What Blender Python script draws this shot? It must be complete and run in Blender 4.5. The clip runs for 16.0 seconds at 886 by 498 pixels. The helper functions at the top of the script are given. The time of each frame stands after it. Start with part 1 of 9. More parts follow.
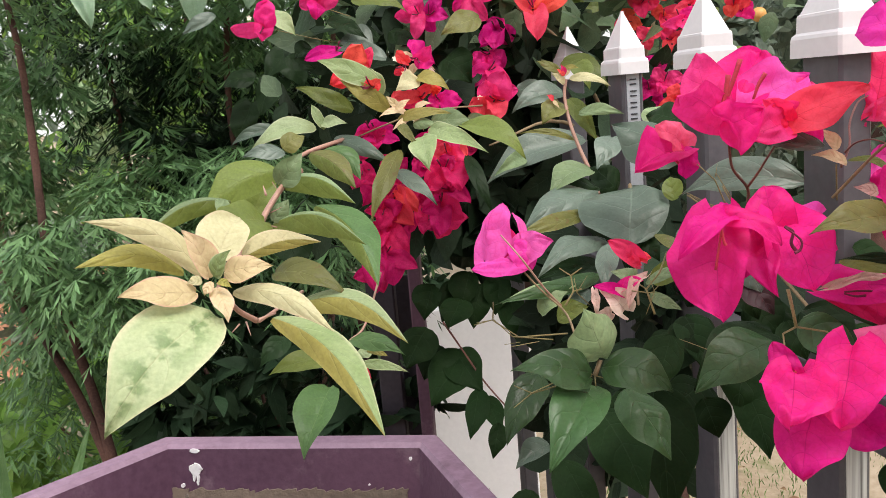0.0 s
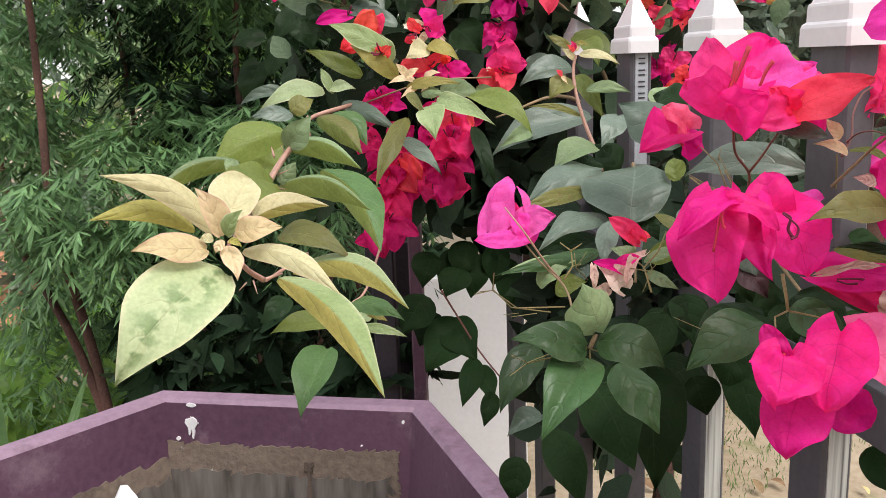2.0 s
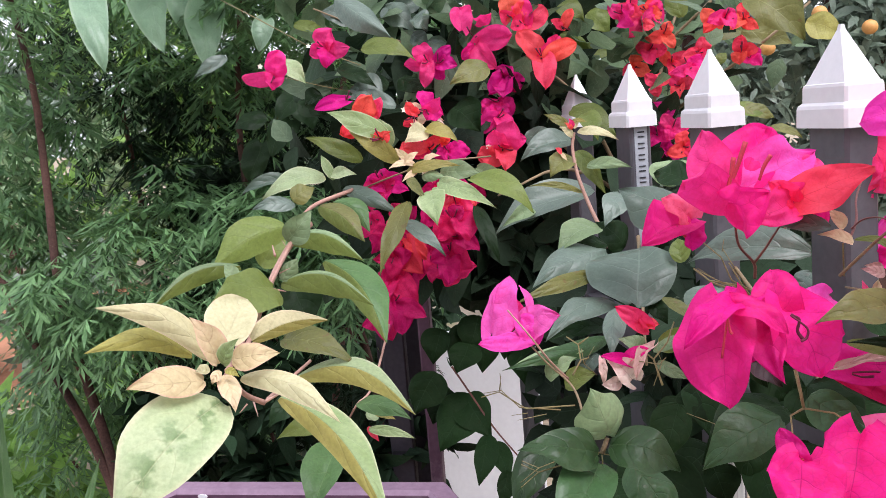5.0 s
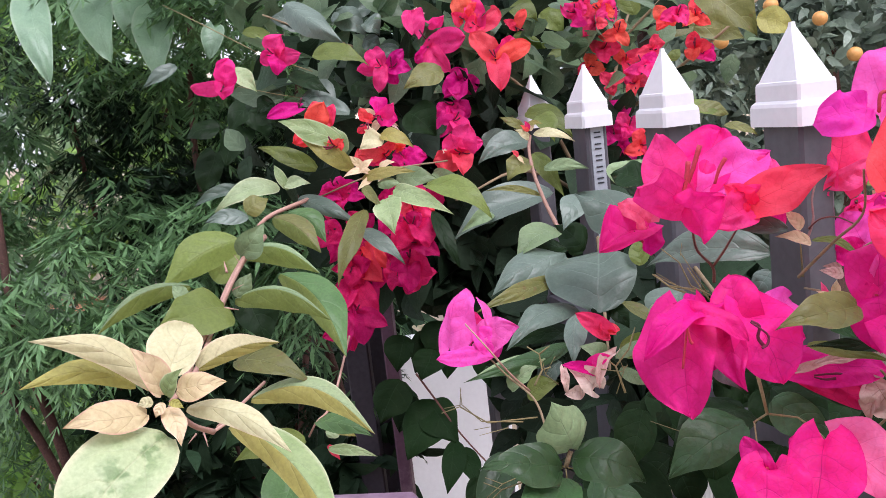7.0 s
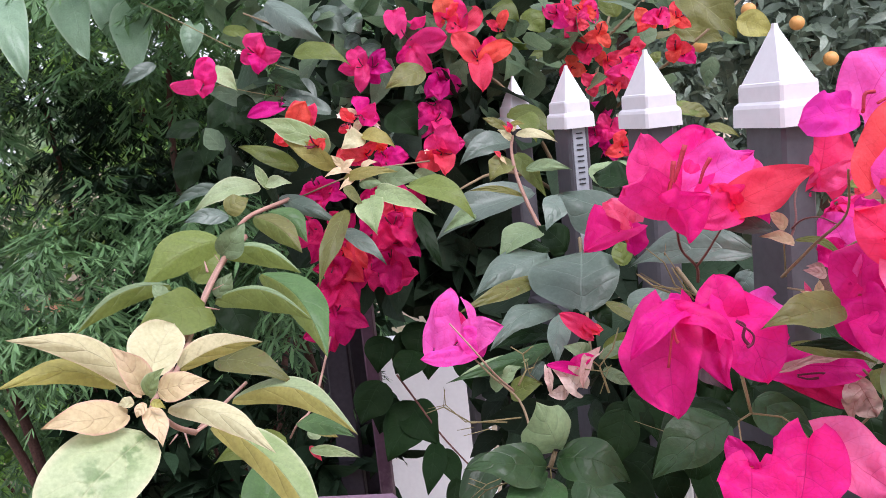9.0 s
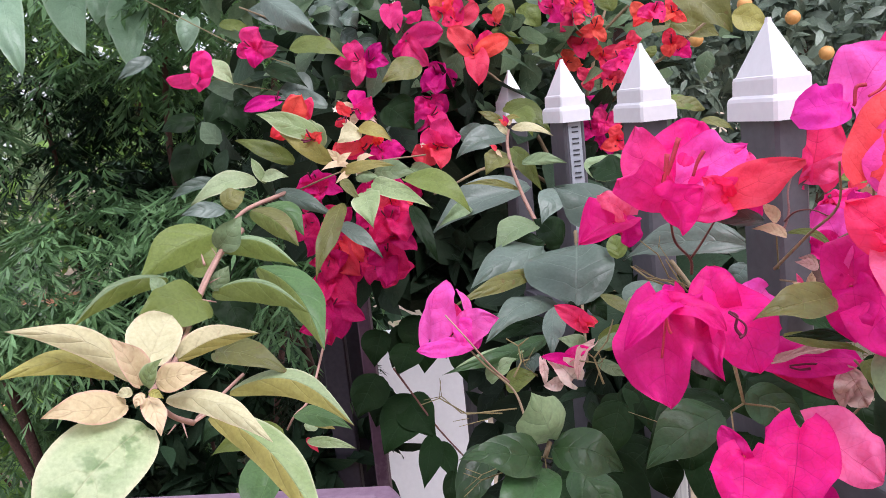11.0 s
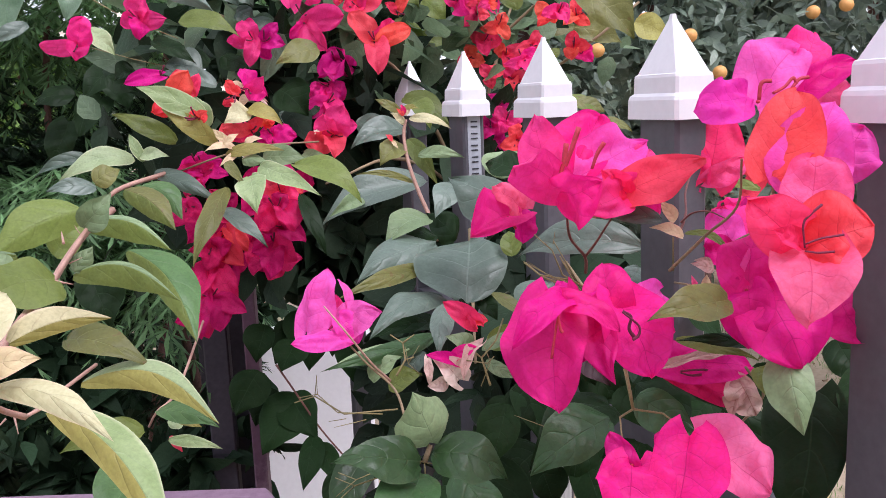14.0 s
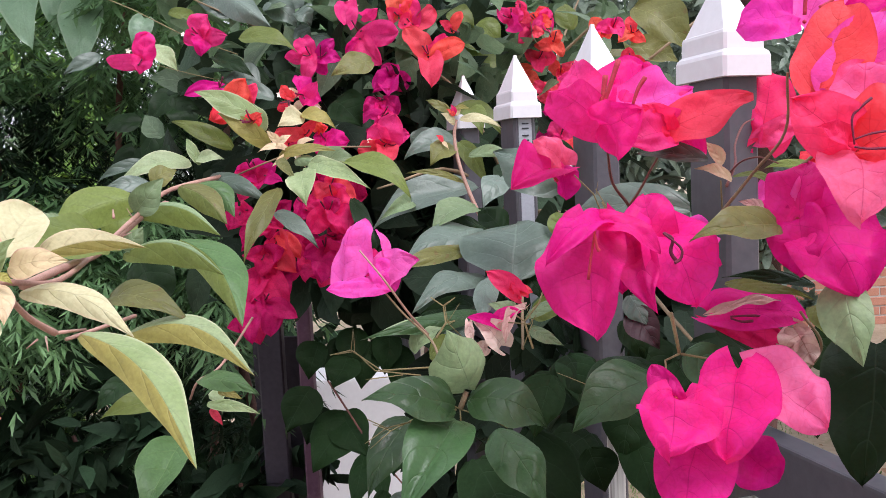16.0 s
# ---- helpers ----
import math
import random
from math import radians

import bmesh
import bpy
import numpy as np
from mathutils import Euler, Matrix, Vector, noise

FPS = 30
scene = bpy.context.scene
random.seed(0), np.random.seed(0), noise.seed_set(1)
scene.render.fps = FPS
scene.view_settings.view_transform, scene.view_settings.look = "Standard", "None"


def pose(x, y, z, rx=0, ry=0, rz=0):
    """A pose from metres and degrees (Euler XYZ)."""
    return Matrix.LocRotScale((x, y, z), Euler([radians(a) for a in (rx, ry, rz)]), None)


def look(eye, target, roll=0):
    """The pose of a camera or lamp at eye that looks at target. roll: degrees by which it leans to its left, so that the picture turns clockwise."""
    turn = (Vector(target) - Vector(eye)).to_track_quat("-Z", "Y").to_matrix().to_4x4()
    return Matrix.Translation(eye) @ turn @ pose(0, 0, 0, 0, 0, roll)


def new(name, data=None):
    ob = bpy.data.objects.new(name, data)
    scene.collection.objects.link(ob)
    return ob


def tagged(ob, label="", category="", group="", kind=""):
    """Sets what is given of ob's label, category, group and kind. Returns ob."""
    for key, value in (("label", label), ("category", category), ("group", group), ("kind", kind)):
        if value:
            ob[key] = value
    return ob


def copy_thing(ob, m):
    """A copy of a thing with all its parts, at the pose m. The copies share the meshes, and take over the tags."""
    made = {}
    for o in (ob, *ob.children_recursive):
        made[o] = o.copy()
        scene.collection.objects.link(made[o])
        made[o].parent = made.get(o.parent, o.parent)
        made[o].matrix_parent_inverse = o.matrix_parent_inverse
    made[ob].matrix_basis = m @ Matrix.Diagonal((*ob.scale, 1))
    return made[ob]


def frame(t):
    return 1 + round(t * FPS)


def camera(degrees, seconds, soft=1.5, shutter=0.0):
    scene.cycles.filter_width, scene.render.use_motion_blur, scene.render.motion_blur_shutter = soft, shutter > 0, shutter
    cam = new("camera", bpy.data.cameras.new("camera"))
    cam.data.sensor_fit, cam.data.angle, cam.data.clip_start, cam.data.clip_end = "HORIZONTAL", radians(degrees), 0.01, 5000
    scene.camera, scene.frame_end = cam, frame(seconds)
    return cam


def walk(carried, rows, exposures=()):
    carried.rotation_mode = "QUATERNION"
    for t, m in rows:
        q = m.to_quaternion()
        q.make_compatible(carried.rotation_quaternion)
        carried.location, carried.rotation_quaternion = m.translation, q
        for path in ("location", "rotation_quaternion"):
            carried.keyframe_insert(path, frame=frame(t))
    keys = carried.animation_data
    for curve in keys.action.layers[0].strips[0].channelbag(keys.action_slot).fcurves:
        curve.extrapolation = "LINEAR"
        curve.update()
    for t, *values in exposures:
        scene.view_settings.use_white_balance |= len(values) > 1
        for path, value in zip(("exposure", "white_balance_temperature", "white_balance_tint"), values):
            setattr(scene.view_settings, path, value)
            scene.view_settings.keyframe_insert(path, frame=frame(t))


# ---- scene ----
EXPOSURES = [(0.0, 0.86, 6350, 8.0), (2.5, 0.88, 6250, 8.5), (4.5, 0.95, 5850, 13.0), (9.0, 0.90, 5700, 18.5), (13.5, 0.88, 5700, 18.5), (16.0, 0.92, 5800, 15.5)]
cam = camera(54.0, 16.0, soft=0.75)
PATH = [
    (0, (-0.0004, -0.0007, 1.3980), (-0.0621, 0.9815, 1.2204), -4.83),
    (0.5, (-0.0016, -0.0035, 1.3931), (-0.0506, 0.9737, 1.1864), -2.96),
    (1, (-0.0007, 0.0035, 1.3977), (-0.0364, 0.9795, 1.1827), -2.75),
    (1.5, (0.0000, 0.0000, 1.4000), (-0.0297, 0.9767, 1.1873), -2.49),
    (2, (-0.0033, -0.0123, 1.4008), (-0.0648, 0.9628, 1.1879), -2.12),
    (2.5, (-0.0068, -0.0273, 1.3960), (-0.1055, 0.9471, 1.1936), -1.81),
    (3, (-0.0015, -0.0174, 1.4150), (-0.1071, 0.9610, 1.2375), -2.37),
    (3.5, (-0.0045, -0.0303, 1.4101), (-0.1308, 0.9489, 1.2514), -2.76),
    (4, (-0.0035, -0.0396, 1.4239), (-0.1477, 0.9384, 1.2728), -4.41),
    (4.5, (-0.0005, -0.0145, 1.4297), (-0.1127, 0.9680, 1.2806), -4.98),
    (5, (0.0042, 0.0025, 1.4313), (-0.0674, 0.9883, 1.2793), -4.84),
    (7.5, (0.0112, 0.0191, 1.4372), (-0.0157, 1.0063, 1.2801), -6.27),
    (8, (0.0084, 0.0163, 1.4346), (-0.0138, 1.0039, 1.2794), -5.85),
    (8.5, (0.0096, 0.0215, 1.4364), (-0.0061, 1.0096, 1.2834), -6.04),
    (9, (0.0074, 0.0218, 1.4351), (0.0001, 1.0094, 1.2781), -6.06),
    (11.5, (0.0081, 0.0172, 1.4342), (0.0051, 1.0038, 1.2707), -5.99),
    (12, (0.0114, 0.0251, 1.4376), (0.0110, 1.0122, 1.2771), -5.79),
    (12.5, (0.0122, 0.0316, 1.4380), (0.0316, 1.0185, 1.2781), -5.95),
    (13, (0.0127, 0.0381, 1.4328), (0.0678, 1.0234, 1.2711), -5.58),
    (13.5, (0.0195, 0.0620, 1.4254), (0.1228, 1.0424, 1.2576), -3.71),
    (14, (0.0159, 0.0529, 1.4200), (0.1290, 1.0317, 1.2496), -2.37),
    (14.5, (0.0068, 0.0262, 1.4070), (0.0735, 1.0087, 1.2329), -2.05),
    (15, (0.0056, 0.0275, 1.3923), (0.0445, 1.0142, 1.2343), -2.01),
    (15.5, (0.0066, 0.0271, 1.3946), (0.0378, 1.0189, 1.2705), -2.72),
    (16, (0.0282, 0.0532, 1.3505), (0.0715, 1.0479, 1.2574), -2.70),
]
walk(cam, [(t, look(eye, target, roll)) for t, eye, target, roll in PATH], EXPOSURES)

# ---- light ----
world = bpy.data.worlds.new("sky")
scene.world = world
world.use_nodes = True
wn, wl = world.node_tree.nodes, world.node_tree.links
sky = wn.new("ShaderNodeTexSky")
sky.sky_type = "NISHITA"
sky.sun_disc = False
sky.sun_elevation, sky.sun_rotation = radians(58), radians(148)
sky.air_density, sky.dust_density, sky.ozone_density = 1.0, 6.0, 1.0
pale = wn.new("ShaderNodeMixRGB")
pale.inputs[0].default_value = 0.7
pale.inputs[2].default_value = (9.4, 9.3, 9.0, 1)
wl.new(sky.outputs[0], pale.inputs[1])
wl.new(pale.outputs[0], wn["Background"].inputs[0])
wn["Background"].inputs[1].default_value = 0.10
sun_data = bpy.data.lights.new("sun", "SUN")
sun_data.energy, sun_data.angle, sun_data.color = 1.45, radians(30), (1.0, 0.95, 0.88)
sun = new("sun", sun_data)
sun.matrix_world = look((1.0, -1.6, 3.1), (0, 0, 0))


# ---- materials ----
def material(name, rough=0.5, spec=0.5):
    m = bpy.data.materials.new(name)
    m.use_nodes = True
    b = m.node_tree.nodes["Principled BSDF"]
    b.inputs["Roughness"].default_value = rough
    b.inputs["Specular IOR Level"].default_value = spec
    return m, m.node_tree.nodes, m.node_tree.links, b


def ramp(nodes, links, fac, stops):
    r = nodes.new("ShaderNodeValToRGB")
    while len(r.color_ramp.elements) < len(stops):
        r.color_ramp.elements.new(0.5)
    for e, (p, c) in zip(r.color_ramp.elements, stops):
        e.position, e.color = p, (*c, 1)
    links.new(fac, r.inputs[0])
    return r.outputs[0]


def calc(nodes, links, op, a, b=0.0, clamp=False):
    n = nodes.new("ShaderNodeMath")
    n.operation, n.use_clamp = op, clamp
    for i, v in enumerate((a, b)):
        if isinstance(v, (int, float)):
            n.inputs[i].default_value = v
        else:
            links.new(v, n.inputs[i])
    return n.outputs[0]


def blend(nodes, links, fac, a, b, kind="MIX"):
    n = nodes.new("ShaderNodeMixRGB")
    n.blend_type = kind
    for i, v in enumerate((fac, a, b)):
        if isinstance(v, (int, float)):
            n.inputs[i].default_value = v
        elif isinstance(v, tuple):
            n.inputs[i].default_value = (*v, 1)
        else:
            links.new(v, n.inputs[i])
    return n.outputs[0]


def grain(nodes, links, scale, detail=4.0, rough=0.6, coord="Object"):
    tc = nodes.new("ShaderNodeTexCoord")
    n = nodes.new("ShaderNodeTexNoise")
    n.inputs["Scale"].default_value, n.inputs["Detail"].default_value, n.inputs["Roughness"].default_value = scale, detail, rough
    links.new(tc.outputs[coord], n.inputs["Vector"])
    return n.outputs["Fac"]


def relief(nodes, links, b, height, strength, distance):
    n = nodes.new("ShaderNodeBump")
    n.inputs["Strength"].default_value, n.inputs["Distance"].default_value = strength, distance
    links.new(height, n.inputs["Height"])
    links.new(n.outputs[0], b.inputs["Normal"])
    return n.outputs[0]


def leaf_material(name, light, dark, vein, rough=0.45, glow=0.3, spread=0.25, veins=0.38, spec=0.5, island=False, spots=0.0, edge=None, net=0.0, blotch=0.0):
    """Leaf or bract: two tones over the blade, side veins along the blade's own u and v, some light let through."""
    m, nd, ln, b = material(name, rough, spec)
    uv = nd.new("ShaderNodeUVMap")
    sep = nd.new("ShaderNodeSeparateXYZ")
    ln.new(uv.outputs[0], sep.inputs[0])
    u = calc(nd, ln, "ABSOLUTE", calc(nd, ln, "SUBTRACT", sep.outputs[0], 0.5))
    u = calc(nd, ln, "MULTIPLY", u, 2.0)
    along = calc(nd, ln, "SUBTRACT", sep.outputs[1], calc(nd, ln, "MULTIPLY", calc(nd, ln, "POWER", u, 1.4), 0.30))
    wob = calc(nd, ln, "MULTIPLY", grain(nd, ln, 55, 2), 0.35)
    side = calc(nd, ln, "PINGPONG", calc(nd, ln, "ADD", calc(nd, ln, "MULTIPLY", along, 4.0), wob), 0.5)
    quilt = calc(nd, ln, "MULTIPLY", calc(nd, ln, "POWER", calc(nd, ln, "MULTIPLY", side, 2.0), 0.6), calc(nd, ln, "SUBTRACT", 1.0, calc(nd, ln, "MULTIPLY", u, 0.6)))
    side = calc(nd, ln, "SUBTRACT", 1.0, calc(nd, ln, "MULTIPLY", side, 34.0 if net else 18.0, True), True)
    side = calc(nd, ln, "MULTIPLY", side, calc(nd, ln, "SUBTRACT", 1.05, u, True))
    mid = calc(nd, ln, "SUBTRACT", 1.0, calc(nd, ln, "MULTIPLY", u, 48.0 if net else 30.0, True), True)
    vm = calc(nd, ln, "MAXIMUM", calc(nd, ln, "MULTIPLY", side, 0.72), mid)
    info = nd.new("ShaderNodeNewGeometry") if island else nd.new("ShaderNodeObjectInfo")
    rnd = info.outputs["Random Per Island"] if island else info.outputs["Random"]
    big = grain(nd, ln, 28, 3)
    fine = grain(nd, ln, 420, 3)
    tone = calc(nd, ln, "ADD", calc(nd, ln, "MULTIPLY", big, 0.7), calc(nd, ln, "MULTIPLY", rnd, 0.55))
    col = ramp(nd, ln, tone, [(0.35, dark), (0.85, light)])
    if blotch:
        patch = ramp(nd, ln, grain(nd, ln, 85, 3, 0.55), [(0.50, (0, 0, 0)), (0.60, (1, 1, 1))])
        col = blend(nd, ln, calc(nd, ln, "MULTIPLY", calc(nd, ln, "MULTIPLY", patch, calc(nd, ln, "SUBTRACT", 0.9, u, True)), blotch), col, (0.17, 0.27, 0.10))
    if spots:
        col = blend(nd, ln, calc(nd, ln, "MULTIPLY", calc(nd, ln, "GREATER_THAN", grain(nd, ln, 90, 2), 0.66), spots), col, (0.16, 0.09, 0.03))
    hsv = nd.new("ShaderNodeHueSaturation")
    ln.new(calc(nd, ln, "ADD", 0.5 - 0.012, calc(nd, ln, "MULTIPLY", rnd, 0.024)), hsv.inputs["Hue"])
    ln.new(calc(nd, ln, "ADD", 1.0 - spread / 2, calc(nd, ln, "MULTIPLY", calc(nd, ln, "FRACT", calc(nd, ln, "MULTIPLY", rnd, 7.31)), spread)), hsv.inputs["Value"])
    ln.new(col, hsv.inputs["Color"])
    col = blend(nd, ln, calc(nd, ln, "MULTIPLY", vm, veins), hsv.outputs[0], vein)
    if net:
        tc = nd.new("ShaderNodeTexCoord")
        cell = nd.new("ShaderNodeTexVoronoi")
        cell.feature = "DISTANCE_TO_EDGE"
        cell.inputs["Scale"].default_value = 150
        ln.new(tc.outputs["Object"], cell.inputs["Vector"])
        mesh = calc(nd, ln, "SUBTRACT", 1.0, calc(nd, ln, "MULTIPLY", cell.outputs["Distance"], 14.0, True), True)
        col = blend(nd, ln, calc(nd, ln, "MULTIPLY", mesh, net), col, vein)
    rim = calc(nd, ln, "MULTIPLY", calc(nd, ln, "SUBTRACT", calc(nd, ln, "ADD", u, calc(nd, ln, "MULTIPLY", big, 0.12)), 0.90 if edge else 1.0, True), 5.0, True)
    col = blend(nd, ln, calc(nd, ln, "MULTIPLY", rim, 0.75), col, edge or vein)
    col = blend(nd, ln, 0.4, col, ramp(nd, ln, fine, [(0.3, (0.35, 0.35, 0.35)), (0.7, (0.65, 0.65, 0.65))]), "OVERLAY")
    ln.new(col, b.inputs["Base Color"])
    h = calc(nd, ln, "ADD", calc(nd, ln, "MULTIPLY", big, 1.0), calc(nd, ln, "MULTIPLY", quilt, 0.22))
    h = calc(nd, ln, "SUBTRACT", h, calc(nd, ln, "MULTIPLY", vm, 0.10))
    h = calc(nd, ln, "ADD", h, calc(nd, ln, "MULTIPLY", grain(nd, ln, 160, 3), 0.45 if net else 0.2))
    nrm = relief(nd, ln, b, h, 0.6 if net else 0.8, 0.003)
    tr = nd.new("ShaderNodeBsdfTranslucent")
    ln.new(col, tr.inputs[0])
    ln.new(nrm, tr.inputs["Normal"])
    mix = nd.new("ShaderNodeMixShader")
    mix.inputs[0].default_value = glow
    ln.new(b.outputs[0], mix.inputs[1])
    ln.new(tr.outputs[0], mix.inputs[2])
    ln.new(mix.outputs[0], nd["Material Output"].inputs[0])
    return m


def rough_material(name, a, b2, scale=40, rough=0.8, bump=0.4, dist=0.002, stain=None, spec=0.4):
    m, nd, ln, b = material(name, rough, spec)
    big, fine = grain(nd, ln, scale * 0.12, 5), grain(nd, ln, scale * 4, 4)
    col = ramp(nd, ln, calc(nd, ln, "ADD", calc(nd, ln, "MULTIPLY", big, 0.6), calc(nd, ln, "MULTIPLY", fine, 0.4)), [(0.36, a), (0.64, b2)])
    if stain:
        col = blend(nd, ln, ramp(nd, ln, grain(nd, ln, scale * 0.35, 6, 0.7), [(0.56, (0, 0, 0)), (0.68, (0.8, 0.8, 0.8))]), col, stain)
    ln.new(col, b.inputs["Base Color"])
    relief(nd, ln, b, calc(nd, ln, "ADD", calc(nd, ln, "MULTIPLY", fine, 0.5), big), bump, dist)
    return m


MAT = {
    "green": leaf_material("leaf_green", (0.23, 0.28, 0.065), (0.13, 0.175, 0.035), (0.27, 0.32, 0.11), rough=0.42, glow=0.5, spec=0.4),
    "leafgreen": leaf_material("leaf_fresh_green", (0.115, 0.21, 0.065), (0.055, 0.12, 0.035), (0.2, 0.3, 0.12), rough=0.42, glow=0.3, spec=0.4),
    "teal": leaf_material("leaf_blue_green", (0.25, 0.37, 0.23), (0.15, 0.25, 0.16), (0.34, 0.46, 0.32), rough=0.36, glow=0.3, spec=0.55, edge=(0.4, 0.5, 0.36)),
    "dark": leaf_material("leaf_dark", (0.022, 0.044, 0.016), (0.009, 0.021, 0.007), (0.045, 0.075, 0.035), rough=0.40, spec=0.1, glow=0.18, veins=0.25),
    # darkened leaf green: shade between the leaves is put into its colour
    "shade": leaf_material("leaf_green_shade", (0.018, 0.038, 0.012), (0.007, 0.018, 0.005), (0.04, 0.07, 0.035), rough=0.55, spec=0.07, glow=0.18),
    "mid": leaf_material("leaf_mid_green", (0.052, 0.102, 0.036), (0.020, 0.048, 0.015), (0.10, 0.15, 0.065), rough=0.34, spec=0.3, glow=0.2, veins=0.25),
    "grey": leaf_material("leaf_grey_green", (0.125, 0.168, 0.128), (0.058, 0.088, 0.062), (0.22, 0.28, 0.22), rough=0.42, spec=0.6, glow=0.15),
    "blotchy": leaf_material("leaf_blotchy", (0.54, 0.60, 0.36), (0.42, 0.51, 0.26), (0.60, 0.62, 0.38), rough=0.55, glow=0.3, spread=0.1, veins=0.35, edge=(0.66, 0.60, 0.40), blotch=1.0),
    "pale": leaf_material("leaf_pale", (0.65, 0.59, 0.36), (0.53, 0.49, 0.26), (0.70, 0.61, 0.43), rough=0.6, glow=0.3, spread=0.15, veins=0.2, edge=(0.74, 0.58, 0.40)),
    "palegreen": leaf_material("leaf_pale_green", (0.37, 0.44, 0.23), (0.22, 0.31, 0.12), (0.52, 0.62, 0.38), rough=0.5, glow=0.3, veins=0.35, edge=(0.62, 0.62, 0.40)),
    "peach": leaf_material("leaf_peach", (0.77, 0.57, 0.38), (0.64, 0.52, 0.28), (0.72, 0.46, 0.36), rough=0.6, glow=0.3, spread=0.15, veins=0.16, edge=(0.70, 0.36, 0.32)),
    "olive": leaf_material("leaf_olive", (0.215, 0.205, 0.05), (0.11, 0.12, 0.025), (0.34, 0.34, 0.13), rough=0.5, glow=0.3, spots=0.5),
    "yellow": leaf_material("leaf_yellow_green", (0.42, 0.37, 0.10), (0.29, 0.27, 0.06), (0.46, 0.40, 0.16), rough=0.55, glow=0.35),
    "sage": leaf_material("leaf_sage", (0.26, 0.34, 0.17), (0.15, 0.22, 0.10), (0.3, 0.38, 0.22), rough=0.46, glow=0.25, spec=0.4),
    "rose": leaf_material("bract_rose", (0.95, 0.16, 0.37), (0.90, 0.07, 0.27), (0.62, 0.02, 0.14), rough=0.55, glow=0.48, spread=0.1, veins=0.50, spec=0.25, net=0.13),
    "blush": leaf_material("bract_blush", (0.96, 0.26, 0.44), (0.92, 0.15, 0.35), (0.62, 0.02, 0.14), rough=0.55, glow=0.48, spread=0.1, veins=0.50, spec=0.25, net=0.13),
    # bract pink lowered in colour to stand in for shade in the hanging cluster
    "deep": leaf_material("bract_pink_shade", (0.78, 0.020, 0.20), (0.52, 0.005, 0.11), (0.35, 0.002, 0.06), rough=0.55, glow=0.48, spread=0.2, veins=0.30, spec=0.2, net=0.22),
    "cream": leaf_material("bract_dry_cream", (0.78, 0.62, 0.54), (0.58, 0.42, 0.36), (0.42, 0.24, 0.20), rough=0.8, glow=0.2, veins=0.6),
    "maroon": leaf_material("leaf_maroon", (0.12, 0.03, 0.04), (0.05, 0.018, 0.02), (0.16, 0.05, 0.05), rough=0.5, glow=0.2),
    "brown": leaf_material("bract_withered", (0.70, 0.50, 0.44), (0.48, 0.28, 0.24), (0.36, 0.14, 0.10), rough=0.8, glow=0.2, veins=0.8),
    "pink": leaf_material("bract_pink", (0.93, 0.052, 0.32), (0.84, 0.013, 0.20), (0.55, 0.004, 0.10), rough=0.55, glow=0.48, spread=0.2, veins=0.50, spec=0.25, net=0.13),
    "magenta": leaf_material("bract_magenta", (0.86, 0.022, 0.335), (0.68, 0.006, 0.205), (0.44, 0.001, 0.12), rough=0.55, glow=0.48, spread=0.2, veins=0.50, spec=0.25, net=0.13),
    "lilac": leaf_material("bract_lilac", (0.92, 0.14, 0.60), (0.86, 0.05, 0.42), (0.60, 0.008, 0.22), rough=0.55, glow=0.48, spread=0.15, veins=0.50, spec=0.25, net=0.13),
    "red": leaf_material("bract_red", (0.95, 0.095, 0.18), (0.90, 0.028, 0.13), (0.55, 0.003, 0.045), rough=0.55, glow=0.48, spread=0.2, veins=0.50, spec=0.25, net=0.13),
    "orange": leaf_material("bract_orange", (0.95, 0.10, 0.10), (0.90, 0.035, 0.075), (0.55, 0.012, 0.03), rough=0.55, glow=0.48, spread=0.15, veins=0.50, spec=0.25, net=0.13),
    "coral": leaf_material("bract_coral", (0.96, 0.24, 0.13), (0.94, 0.12, 0.09), (0.55, 0.012, 0.03), rough=0.55, glow=0.48, spread=0.15, veins=0.50, spec=0.25, net=0.13),
}
# inner leaves: the shade inside the shrub is painted into this dark green
MASS = leaf_material("foliage_inner_shade", (0.028, 0.048, 0.025), (0.010, 0.020, 0.010), (0.05, 0.08, 0.045), spec=0.15, rough=0.6, glow=0.15, spread=0.5, veins=0.3, island=True)
ARALIA = leaf_material("foliage_fine", (0.21, 0.355, 0.145), (0.065, 0.15, 0.056), (0.17, 0.30, 0.12), rough=0.45, glow=0.32, spread=0.5, veins=0.2, island=True)
# crown leaves of the same shrub, brightened in colour to look sky-lit
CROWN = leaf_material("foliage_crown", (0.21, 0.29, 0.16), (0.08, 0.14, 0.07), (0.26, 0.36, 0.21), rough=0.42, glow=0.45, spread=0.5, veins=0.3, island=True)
# shaded copy of the fine foliage: deep shade is put into the colour
SHADE = leaf_material("foliage_painted_shade", (0.032, 0.060, 0.030), (0.011, 0.025, 0.012), (0.05, 0.09, 0.045), rough=0.6, glow=0.15, spread=0.5, veins=0.2, spec=0.15, island=True)
HEDGE = leaf_material("foliage_citrus", (0.22, 0.27, 0.20), (0.11, 0.15, 0.11), (0.22, 0.28, 0.20), rough=0.32, glow=0.3, spread=0.4, veins=0.2, island=True)
# far leaves: distance haze is painted in as a paler green
HAZE = leaf_material("foliage_far_haze", (0.42, 0.54, 0.32), (0.22, 0.34, 0.18), (0.36, 0.46, 0.26), rough=0.6, glow=0.35, spread=0.5, veins=0.1, island=True)
BRIGHT = leaf_material("foliage_bright", (0.32, 0.50, 0.12), (0.10, 0.22, 0.04), (0.32, 0.5, 0.16), rough=0.5, glow=0.45, spread=0.5, veins=0.2, island=True)
